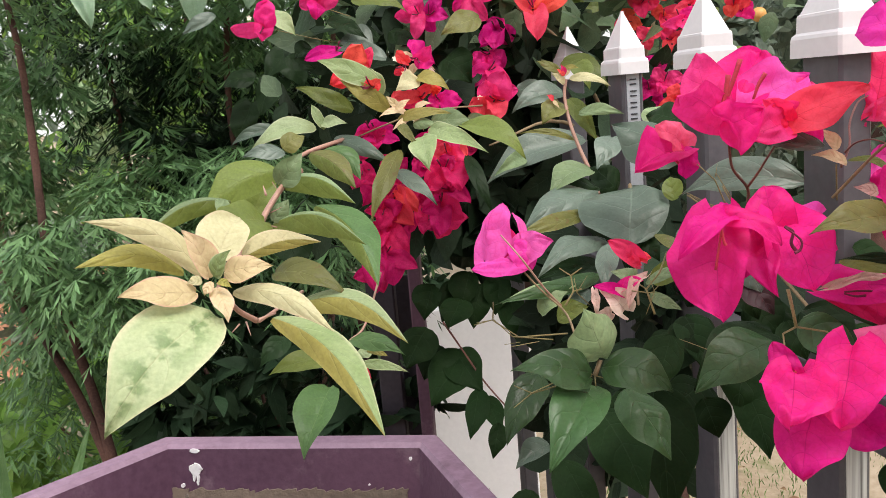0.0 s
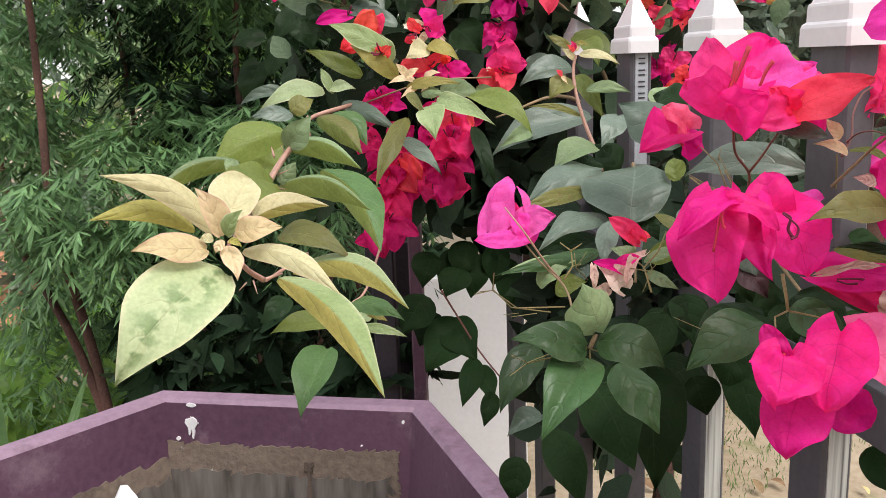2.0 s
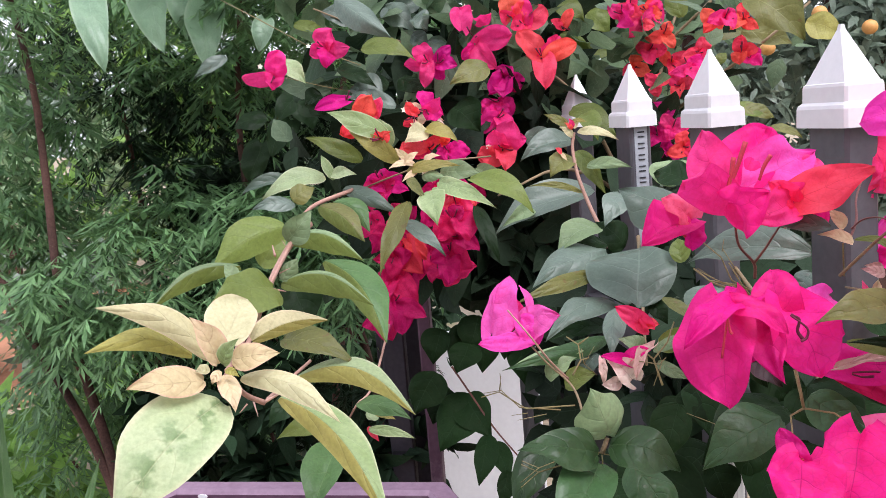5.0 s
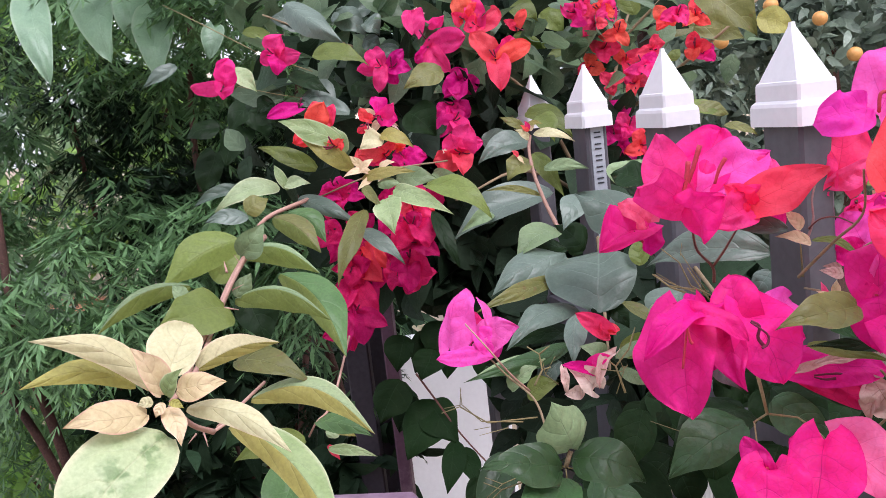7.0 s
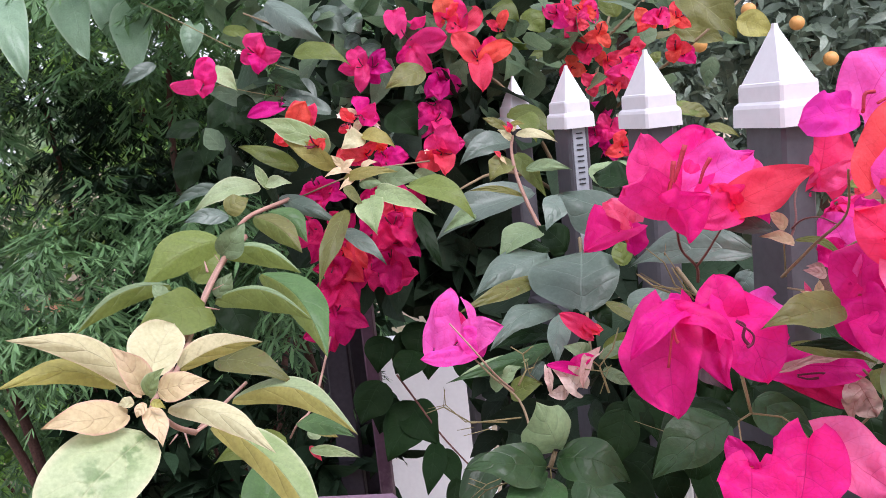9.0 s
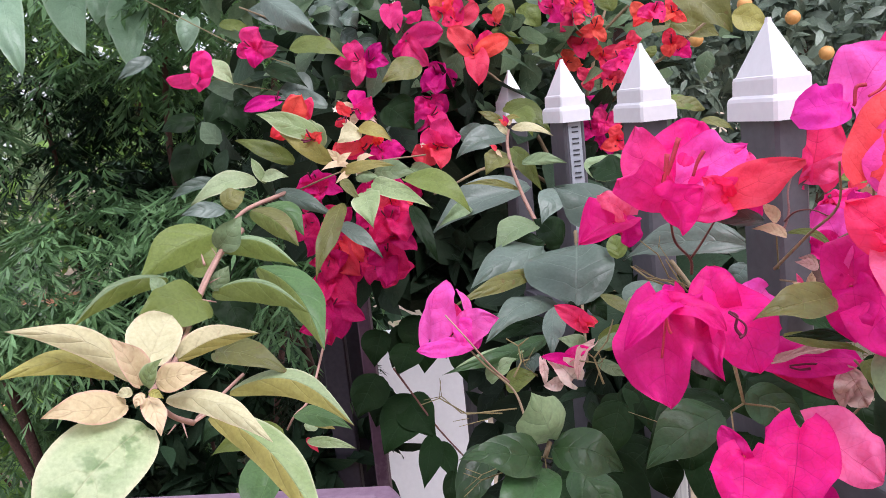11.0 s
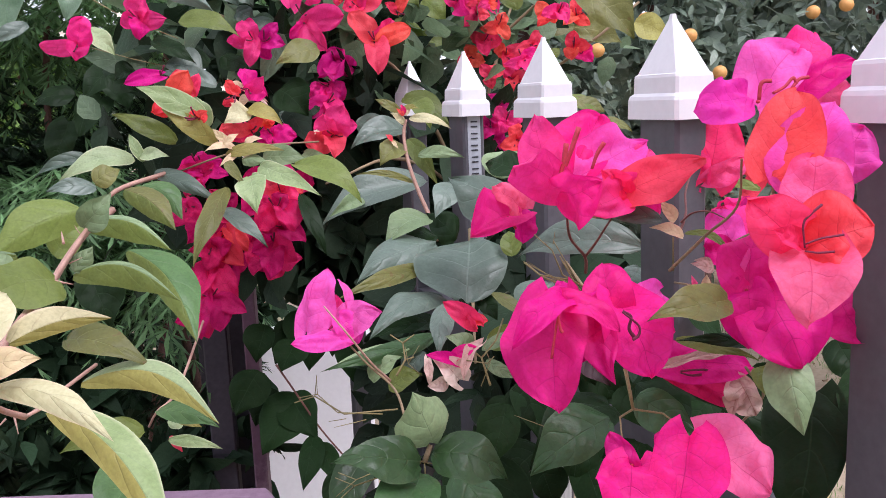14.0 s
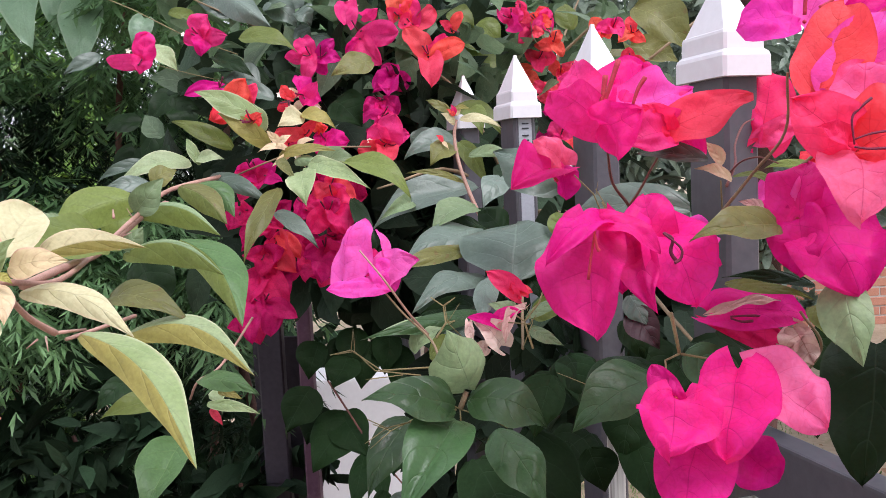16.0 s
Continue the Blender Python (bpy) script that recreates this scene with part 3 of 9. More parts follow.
wall_patch(-0.19, 0.180, 0.110, 0.27, 27, CEMENT_DAMP, "damp_patch", edge=2, amp=0.012, n=220, lift=0.0032)
wall_patch(0.030, 0.036, 0.085, 0.20, 28, DARK_DRIP, "damp_streak", amp=0.003, n=60, lift=0.0044)
wall_patch(-0.050, -0.044, 0.150, 0.165, 29, DARK_DRIP, "damp_streak", amp=0.003, n=30, lift=0.0044)
wall_patch(0.026, 0.038, 0.078, 0.090, 30, DARK_DRIP, "damp_streak", amp=0.004, n=30, lift=0.0048)
wall_patch(-0.195, -0.12, 0.125, 0.26, 15, CEMENT, "bare_patch", amp=0.010, n=120, lift=0.002)
wall_patch(-0.150, -0.133, 0.020, 0.037, 6, SPLASH, "paint_splash", amp=0.0030, n=60, oval=True)
wall_patch(-0.147, -0.143, 0.032, 0.046, 7, SPLASH, "paint_splash", amp=0.0015, n=40, lift=0.0022, oval=True)
wall_patch(-0.142, -0.138, 0.032, 0.052, 13, SPLASH, "paint_splash", amp=0.0015, n=40, lift=0.0020, oval=True)
wall_patch(-0.148, -0.134, 0.000, 0.005, 8, SPLASH, "paint_splash", amp=0.002, n=40, oval=True)
for u, d, r, seed in ((0.170, 0.014, 0.0022, 9), (-0.113, 0.096, 0.002, 10), (-0.163, 0.052, 0.003, 12), (-0.158, 0.066, 0.0025, 14), (0.11, 0.050, 0.0012, 17)):
    wall_patch(u - r, u + r, d - r, d + r, seed, SPLASH, "paint_splash", amp=0.0008, n=16, oval=True)

# ---- white wall and gate posts behind the planter ----
bm = bmesh.new()
box(bm, (0.34, 0.16, 0.80), pose(-0.097, 2.43, 0.40), 0.008)
tagged(part("wall_back", bm, WHITEWASH), "whitewashed garden wall stained near its foot", "wall", kind="structure")
rng = random.Random(77)
STAIN_X, STAIN_Z = -0.083, 0.235
bm = bmesh.new()
for _ in range(26):
    a, r = rng.uniform(0, 6.3), rng.random() ** 1.5
    q = Vector((STAIN_X + 0.031 * r * math.cos(a), 2.3485, STAIN_Z + 0.031 * r * math.sin(a) - 0.25 * abs(r * math.cos(a)) * 0.04))
    n, s = rng.randint(5, 8), rng.uniform(0.0014, 0.0056)
    bm.faces.new([bm.verts.new(q + Vector((s * math.cos(6.283 * k / n) * rng.uniform(0.6, 1.3), 0, s * 0.7 * math.sin(6.283 * k / n) * rng.uniform(0.6, 1.3)))) for k in range(n)])
tagged(part("wall_stain", bm, DIRT), "dark mouldy stain on the white wall", "stain", kind="structure")
DARK_STEEL = rough_material("dark_steel_paint", (0.03, 0.025, 0.035), (0.06, 0.05, 0.065), 30, 0.5)
gate = thing("gate_post", "plum painted steel gate post beside the white wall", "gate post", at=(-0.16, 1.55, 0))
bm = bmesh.new()
loft(bm, [[(p[0] - 0.157, p[1] + 1.59, z) for p in rect_ring(0.024, 0.05, 0, 0.003)] for z in (0.0, 0.6, 1.12)])
part("upright", bm, PLUM, gate)
bm = bmesh.new()
loft(bm, [[(p[0] - 0.222, p[1] + 1.61, z) for p in rect_ring(0.044, 0.04, 0, 0.003)] for z in (0.0, 0.6, 1.12)])
part("upright", bm, DARK_STEEL, gate)
bm = bmesh.new()
box(bm, (0.105, 0.012, 0.9), pose(-0.2125, 1.67, 0.6), 0.002)
part("panel", bm, DARK_STEEL, gate)

# ---- low brick wall under the citrus trees ----
brick_wall = tagged(new("wall_brick"), "low red brick garden wall", "wall", kind="structure")
bm = bmesh.new()
box(bm, (3.2, 0.09, 0.96), pose(2.9, 6.5, 0.48))
part("mortar", bm, MORTAR, brick_wall)
bm = bmesh.new()
box(bm, (0.212, 0.10, 0.062), Matrix.Identity(4), 0.004, 1)
brick_mesh = bpy.data.meshes.new("brick")
bm.to_mesh(brick_mesh)
bm.free()
brick_mesh.materials.append(BRICK)
rng = random.Random(9)
for row in range(13):
    for col in range(14):
        b = new("brick", brick_mesh)
        b.parent = brick_wall
        b.matrix_basis = pose(1.4 + 0.222 * col + (0.11 if row % 2 else 0), 6.5 + rng.uniform(-0.003, 0.003), 0.035 + 0.0735 * row, 0, 0, rng.uniform(-0.6, 0.6))

# unseen plain wall added behind the camera to hold back low sky light
bm = bmesh.new()
box(bm, (9.0, 0.2, 2.8), pose(-1.2, -3.2, 1.4), 0.01)
tagged(part("wall_light_block", bm, rough_material("block_plaster", (0.50, 0.48, 0.45), (0.58, 0.56, 0.53), 12)), "unseen plain grey wall added to cut low sky light", "wall", kind="structure")


# ---- plant pieces ----
def stem(parent, pts, r0, r1, mat, name="stem"):
    bm = bmesh.new()
    tube(bm, pts, r0, r1, 6, 1 if mat is STEM_GREEN else 5)
    return part(name, bm, mat, parent, smooth=True)


def flower(parent, at):
    """The small joint that holds a flower's bracts; flowers farther back carry their tubes from the start."""
    bm = bmesh.new()
    bmesh.ops.create_icosphere(bm, subdivisions=1, radius=0.0011, matrix=Matrix.Translation(at))
    joint = part("flower", bm, TUBE, parent, smooth=True)
    if at[1] > 0.9:
        rng = random.Random(round(at[0] * 7919 + at[2] * 104729))
        for _ in range(2):
            d = (FACE + 0.75 * rand_dir(rng)).normalized()
            bm = bmesh.new()
            tube(bm, [Vector(at), Vector(at) + d * 0.009, Vector(at) + d * 0.017 + Vector((0, 0, 0.002))], 0.0006, 0.0011, 5, 3)
            part("flower_tube", bm, DARK_TUBE, joint, smooth=True)
    return joint


FACE = Vector((0.0, -1.0, 0.12))


def rosette(parent, at, size, mat):
    """Two or three flowers close together, each of three folded bracts with its tubes."""
    SEED[0] += 1
    rng = random.Random(SEED[0] * 7)
    near = {"red": "pink", "pink": "magenta", "magenta": "pink", "lilac": "pink", "orange": "red"}
    size *= 0.82
    for n in range(1 if rng.random() < 0.45 else 2):
        c = Vector(at) + rand_dir(rng) * size * (0.45 if n else 0.15)
        axis = (FACE + 0.9 * rand_dir(rng)).normalized()
        fl = flower(parent, c)
        x = axis.orthogonal().normalized()
        y = axis.cross(x)
        turn = rng.uniform(0, 6.3)
        tone = mat if rng.random() < 0.8 else near[mat]
        for k in range(3):
            a = turn + 2.09 * k + rng.uniform(-0.3, 0.3)
            out = math.cos(a) * x + math.sin(a) * y
            way = (out + axis * rng.uniform(0.2, 1.3)).normalized()
            nrm = (axis - way * axis.dot(way)).normalized()
            b = c + out * 0.002
            leaf(fl, b, b + way * size * rng.uniform(1.0, 1.3), size * rng.uniform(0.8, 1.0), nrm, tone, -0.10, rng.uniform(0.25, 0.6), "bract", 0.08, "bract", 10, 6)
        for k in range(2):
            d = (axis + 0.35 * rand_dir(rng)).normalized()
            bm = bmesh.new()
            tube(bm, [c, c + d * size * 0.5], 0.0008, 0.0012, 5)
            part("flower_tube", bm, TUBE, fl, smooth=True)


FLORET = rough_material("floret_cream", (0.80, 0.74, 0.60), (0.88, 0.82, 0.70), 300, 0.6)


def floret(parent, at, size=0.006):
    """A small cream star at the end of a flower tube."""
    SEED[0] += 1
    rng = random.Random(SEED[0])
    axis = (FACE + 0.4 * rand_dir(rng)).normalized()
    x = axis.orthogonal().normalized()
    y = axis.cross(x)
    items = []
    for k in range(5):
        a = 1.2566 * k
        d = (math.cos(a) * x + math.sin(a) * y + 0.15 * axis).normalized()
        items.append((Vector(at), Vector(at) + d * size, size * 0.7, axis, 0.05, 0.2))
    return mass("floret", items, FLORET, parent, "", 3, 2)



# ---- crumpled white bag lying in the planter ----
def bag(at, size, seed):
    bm = bmesh.new()
    bmesh.ops.create_icosphere(bm, subdivisions=4, radius=1.0)
    off = Vector((seed, seed * 2, 0))
    for v in bm.verts:
        c = v.co.copy()
        k = 1 + 0.35 * noise.noise(c * 1.4 + off) + 0.22 * abs(noise.noise(c * 3.1 + off)) + 0.07 * noise.noise(c * 8 + off)
        peak = 0.55 * max(0.0, 1 - (Vector((c.x, c.y)) - Vector((-0.45, 0))).length * 2.2) + 0.5 * max(0.0, 1 - (Vector((c.x, c.y)) - Vector((0.5, 0.05))).length * 2.2)
        v.co = Vector((c.x * size[0] * k, c.y * size[1] * k, max(c.z, -0.6) * size[2] * k + (peak * size[2] if c.z > 0 else 0)))
        v.co += Vector(at)
    ob = part("plastic_bag", bm, rough_material("white_plastic_film", (0.74, 0.73, 0.76), (0.84, 0.83, 0.86), 30, 0.4, 0.3, 0.002), smooth=True)
    return tagged(ob, "crumpled white plastic bag lying in the planter", "bag")


bag((-0.462, 1.0, 0.757), (0.075, 0.05, 0.078), 3.7)
# ---- bougainvillea ----
BOUG = thing("bougainvillea", "bougainvillea in full bloom, pink and red bracts, trailing over the fence", "flowering shrub", at=(0.25, 1.25, 0))
# young pale shoot over the planter
leaf2(BOUG, (-0.209, 0.840, 1.336), (-0.274, 0.800, 1.305), 0.0190, 0.0257, (0.27, -0.91, 0.31), "green", "green", 0.082, 0.06, 0.45)
leaf2(BOUG, (-0.208, 0.840, 1.325), (-0.130, 0.810, 1.301), 0.0055, 0.0177, (0.19, -0.93, 0.32), "sage", "green", -0.140, 0.06, 0.45)
leaf2(BOUG, (-0.201, 0.770, 1.293), (-0.110, 0.720, 1.276), 0.0045, 0.0181, (0.20, -0.91, 0.37), "sage", "green", -0.143, 0.06, 0.45)
leaf2(BOUG, (-0.199, 0.765, 1.296), (-0.185, 0.775, 1.314), 0.0083, 0.0094, (0.23, -0.91, 0.34), "sage", "sage", 0.000, 0.06, 0.45)
leaf2(BOUG, (-0.178, 0.860, 1.296), (-0.113, 0.790, 1.224), 0.0255, 0.0166, (0.17, -0.91, 0.38), "leafgreen", "green", -0.102, 0.06, 0.45)
leaf2(BOUG, (-0.195, 0.940, 1.344), (-0.144, 0.910, 1.305), 0.0160, 0.0147, (0.18, -0.94, 0.30), "olive", "green", -0.087, 0.06, 0.45)
leaf2(BOUG, (-0.185, 0.970, 1.345), (-0.144, 0.950, 1.310), 0.0153, 0.0127, (0.17, -0.94, 0.29), "leafgreen", "leafgreen", -0.155, 0.06, 0.45)
leaf2(BOUG, (-0.203, 0.660, 1.328), (-0.262, 0.620, 1.306), 0.0117, 0.0045, (0.33, -0.88, 0.35), "green", "sage", 0.144, 0.06, 0.45)
leaf2(BOUG, (-0.156, 0.442, 1.314), (-0.210, 0.430, 1.348), 0.0079, 0.0085, (0.38, -0.83, 0.40), "pale", "pale", 0.131, 0.06, 0.45)
leaf2(BOUG, (-0.171, 0.455, 1.313), (-0.219, 0.430, 1.324), 0.0069, 0.0081, (0.39, -0.82, 0.41), "yellow", "yellow", 0.142, 0.06, 0.45)
leaf2(BOUG, (-0.135, 0.450, 1.320), (-0.103, 0.500, 1.317), 0.0107, 0.0057, (0.24, -0.88, 0.41), "pale", "yellow", -0.064, 0.06, 0.45)
leaf2(BOUG, (-0.137, 0.430, 1.306), (-0.081, 0.400, 1.289), 0.0073, 0.0073, (0.25, -0.84, 0.48), "pale", "pale", -0.094, 0.06, 0.45)
leaf2(BOUG, (-0.132, 0.480, 1.278), (-0.063, 0.410, 1.230), 0.0137, 0.0100, (0.19, -0.86, 0.47), "palegreen", "yellow", -0.085, 0.06, 0.45)
leaf2(BOUG, (-0.152, 0.600, 1.254), (-0.064, 0.560, 1.234), 0.0102, 0.0125, (0.18, -0.86, 0.48), "palegreen", "yellow", -0.174, 0.06, 0.45)
stem(BOUG, [(-0.201, 0.910, 1.328), (-0.205, 0.850, 1.321), (-0.203, 0.770, 1.308), (-0.191, 0.680, 1.301), (-0.174, 0.570, 1.302), (-0.153, 0.470, 1.304)], 0.0036, 0.0022, STEM_PINK)
stem(BOUG, [(0.137, 0.515, 1.367), (0.141, 0.525, 1.354), (0.147, 0.540, 1.337), (0.159, 0.552, 1.323), (0.161, 0.558, 1.312)], 0.0006, 0.0011, STEM_RED)
stem(BOUG, [(0.175, 0.525, 1.361), (0.168, 0.535, 1.345), (0.164, 0.545, 1.333), (0.159, 0.552, 1.323)], 0.0005, 0.0009, STEM_RED)
stem(BOUG, [(0.253, 0.600, 1.372), (0.242, 0.590, 1.368), (0.231, 0.575, 1.356), (0.225, 0.560, 1.344), (0.215, 0.548, 1.332)], 0.0005, 0.0009, STEM_RED)
stem(BOUG, [(0.238, 0.530, 1.344), (0.231, 0.540, 1.348), (0.225, 0.550, 1.346), (0.220, 0.555, 1.340)], 0.0004, 0.0007, STEM_RED)
stem(BOUG, [(0.205, 0.445, 1.386), (0.215, 0.470, 1.360), (0.212, 0.500, 1.341), (0.203, 0.530, 1.316)], 0.0006, 0.001, STEM)
stem(BOUG, [(0.229, 0.460, 1.377), (0.232, 0.470, 1.352), (0.224, 0.490, 1.338)], 0.0007, 0.001, STEM)
stem(BOUG, [(0.166, 0.500, 1.269), (0.167, 0.495, 1.257), (0.167, 0.490, 1.249)], 0.0011, 0.0009, STEM_GREEN)
stem(BOUG, [(0.167, 0.490, 1.249), (0.158, 0.485, 1.247), (0.154, 0.470, 1.242), (0.150, 0.445, 1.239)], 0.0007, 0.0004, STEM_GREEN)
stem(BOUG, [(0.167, 0.490, 1.249), (0.184, 0.490, 1.245), (0.188, 0.475, 1.243), (0.187, 0.455, 1.243)], 0.0007, 0.0004, STEM_GREEN)
leaf(BOUG, (-0.150, 0.413, 1.310), (-0.177, 0.386, 1.318), 0.021, (0.61, -0.43, 0.66), "peach", 0.065, 0.2)
leaf(BOUG, (-0.144, 0.416, 1.298), (-0.181, 0.358, 1.261), 0.049, (0.33, -0.66, 0.68), "blotchy", 0.13, 0.2)
leaf(BOUG, (-0.147, 0.436, 1.321), (-0.140, 0.469, 1.341), 0.031, (0.41, -0.53, 0.74), "pale", 0.104, 0.25)
leaf(BOUG, (-0.142, 0.420, 1.316), (-0.132, 0.416, 1.330), 0.011, (-0.40, -0.92, 0.03), "palegreen", 0.104, 0.3)
leaf(BOUG, (-0.139, 0.425, 1.317), (-0.114, 0.424, 1.320), 0.017, (-0.08, -0.83, 0.55), "peach", 0.078, 0.2)
leaf(BOUG, (-0.148, 0.429, 1.314), (-0.157, 0.423, 1.341), 0.016, (0.61, -0.79, 0.00), "peach", 0.078, 0.25)
leaf(BOUG, (-0.142, 0.419, 1.311), (-0.133, 0.404, 1.297), 0.013, (0.38, -0.49, 0.78), "peach", 0.078, 0.2)
leaf(BOUG, (-0.147, 0.414, 1.315), (-0.154, 0.412, 1.316), 0.007, (0.26, -0.64, 0.72), "pale", 0.13, 0.3)
leaf(BOUG, (-0.142, 0.414, 1.315), (-0.146, 0.411, 1.309), 0.007, (-0.09, -0.83, 0.55), "peach", 0.13, 0.3)
leaf(BOUG, (-0.139, 0.414, 1.315), (-0.132, 0.412, 1.312), 0.005, (0.00, -0.72, 0.69), "yellow", 0.13, 0.3)
leaf(BOUG, (-0.166, 0.623, 1.277), (-0.107, 0.592, 1.265), 0.028, (-0.12, -0.53, 0.84), "olive", 0.156, 0.2)
leaf(BOUG, (-0.134, 0.668, 1.195), (-0.186, 0.646, 1.193), 0.027, (0.22, -0.58, 0.79), "green", 0.078, 0.2)
leaf(BOUG, (-0.166, 0.776, 1.133), (-0.181, 0.704, 1.096), 0.046, (0.14, -0.48, 0.87), "leafgreen", 0.078, 0.15)
leaf(BOUG, (-0.124, 0.671, 1.208), (-0.078, 0.641, 1.204), 0.020, (-0.25, -0.50, 0.83), "leafgreen", 0.104, 0.2)
leaf(BOUG, (-0.109, 0.629, 1.201), (-0.073, 0.619, 1.196), 0.010, (-0.10, -0.70, 0.71), "palegreen", 0.052, 0.2)
leaf(BOUG, (-0.187, 0.719, 1.200), (-0.207, 0.696, 1.183), 0.023, (0.15, -0.69, 0.70), "dark", 0.13, 0.2)
leaf(BOUG, (-0.111, 0.672, 1.198), (-0.094, 0.672, 1.192), 0.007, (0.24, -0.73, 0.64), "yellow", 0.065, 0.2)
leaf(BOUG, (-0.120, 0.681, 1.193), (-0.106, 0.685, 1.195), 0.012, (0.14, -0.70, 0.70), "palegreen", 0.065, 0.2)
leaf(BOUG, (-0.119, 0.680, 1.184), (-0.110, 0.675, 1.173), 0.007, (0.28, -0.75, 0.59), "red", 0.065, 0.2)
leaf(BOUG, (-0.202, 0.813, 1.325), (-0.177, 0.813, 1.353), 0.031, (-0.05, -1.00, 0.06), "sage", 0.156, 0.3)
leaf(BOUG, (-0.225, 0.896, 1.274), (-0.203, 0.871, 1.223), 0.050, (0.21, -0.84, 0.50), "dark", 0.104, 0.2)
leaf(BOUG, (-0.169, 0.629, 1.316), (-0.202, 0.573, 1.313), 0.045, (0.59, -0.38, 0.71), "green", 0.13, 0.2)
leaf(BOUG, (-0.199, 0.630, 1.318), (-0.208, 0.638, 1.334), 0.014, (0.25, -0.79, 0.56), "sage", 0.13, 0.3)
leaf(BOUG, (-0.229, 0.968, 1.345), (-0.273, 0.952, 1.347), 0.022, (0.31, -0.79, 0.52), "grey", 0.13, 0.2)
leaf(BOUG, (-0.234, 0.979, 1.350), (-0.209, 0.990, 1.362), 0.031, (0.09, -0.81, 0.58), "olive", 0.13, 0.2)
leaf(BOUG, (-0.258, 0.908, 1.287), (-0.231, 0.919, 1.318), 0.040, (0.01, -0.94, 0.34), "green", 0.13, 0.2)
stem(BOUG, [(-0.201, 0.753, 1.330), (-0.194, 0.732, 1.324)], 0.00037, 0.00124, STEM_PINK)
stem(BOUG, [(-0.171, 0.668, 1.304), (-0.182, 0.663, 1.308)], 0.00037, 0.00124, STEM_PINK)
stem(BOUG, [(-0.196, 0.668, 1.308), (-0.187, 0.669, 1.313)], 0.00037, 0.00124, STEM_PINK)
stem(BOUG, [(-0.135, 0.457, 1.283), (-0.139, 0.439, 1.294), (-0.143, 0.424, 1.310)], 0.00174, 0.00112, STEM_PINK)
stem(BOUG, [(-0.172, 1.029, 1.352), (-0.210, 0.964, 1.341), (-0.200, 0.827, 1.325), (-0.190, 0.690, 1.305), (-0.166, 0.546, 1.298), (-0.143, 0.427, 1.311)], 0.00260, 0.00149, STEM_PINK)
stem(BOUG, [(-0.135, 0.457, 1.283), (-0.132, 0.487, 1.279)], 0.00099, 0.00062, STEM_PINK)
stem(BOUG, [(-0.145, 0.471, 1.279), (-0.140, 0.460, 1.274)], 0.00062, 0.00019, STEM_PINK)
stem(BOUG, [(-0.149, 0.471, 1.278), (-0.152, 0.465, 1.275)], 0.00062, 0.00019, STEM_PINK)
stem(BOUG, [(-0.197, 0.795, 1.317), (-0.204, 0.797, 1.329)], 0.00062, 0.00019, STEM_PINK)
stem(BOUG, [(-0.192, 0.732, 1.308), (-0.182, 0.733, 1.312)], 0.00062, 0.00019, STEM_PINK)
stem(BOUG, [(-0.137, 0.582, 1.270), (-0.143, 0.490, 1.274)], 0.00124, 0.00099, STEM_PINK)
stem(BOUG, [(-0.135, 0.687, 1.190), (-0.124, 0.671, 1.207), (-0.118, 0.722, 1.207), (-0.129, 0.927, 1.209)], 0.00087, 0.00124, STEM_PINK)
# upper sprays
leaf(BOUG, (-0.209, 1.053, 1.370), (-0.279, 1.016, 1.354), 0.036, (0.18, -0.67, 0.72), "palegreen", 0.13, 0.2)
leaf(BOUG, (-0.264, 1.093, 1.368), (-0.323, 1.075, 1.354), 0.022, (0.10, -0.78, 0.61), "grey", 0.104, 0.2)
leaf(BOUG, (-0.029, 0.941, 1.361), (0.037, 0.906, 1.326), 0.036, (0.06, -0.64, 0.77), "green", 0.156, 0.2)
leaf(BOUG, (-0.112, 1.014, 1.310), (-0.064, 0.984, 1.274), 0.024, (0.12, -0.68, 0.73), "grey", 0.104, 0.2)
leaf(BOUG, (-0.028, 1.036, 1.321), (-0.002, 0.993, 1.259), 0.022, (0.18, -0.77, 0.61), "dark", 0.104, 0.2)
leaf(BOUG, (0.115, 1.058, 1.326), (-0.009, 1.022, 1.290), 0.054, (0.01, -0.72, 0.70), "grey", 0.078, 0.15)
leaf(BOUG, (0.103, 1.179, 1.382), (0.033, 1.150, 1.367), 0.046, (0.14, -0.70, 0.70), "grey", 0.104, 0.15)
leaf(BOUG, (0.042, 1.210, 1.391), (0.088, 1.207, 1.394), 0.043, (-0.09, -0.74, 0.67), "grey", 0.13, 0.2)
leaf(BOUG, (0.112, 1.083, 1.418), (0.122, 1.045, 1.388), 0.030, (-0.18, -0.64, 0.74), "green", 0.13, 0.2)
leaf(BOUG, (0.147, 0.675, 1.336), (0.097, 0.701, 1.363), 0.049, (-0.08, -0.79, 0.60), "grey", 0.104, 0.1)
leaf(BOUG, (0.215, 0.612, 1.316), (0.136, 0.652, 1.309), 0.032, (-0.41, -0.71, 0.58), "grey", 0.104, 0.12)
leaf(BOUG, (0.193, 0.516, 1.348), (0.157, 0.529, 1.354), 0.015, (-0.21, -0.81, 0.55), "grey", 0.13, 0.15)
leaf(BOUG, (0.179, 0.820, 1.353), (0.150, 0.846, 1.360), 0.035, (-0.37, -0.59, 0.72), "dark", 0.13, 0.15)
leaf(BOUG, (0.241, 0.688, 1.286), (0.223, 0.678, 1.268), 0.024, (-0.21, -0.76, 0.61), "grey", 0.13, 0.2)
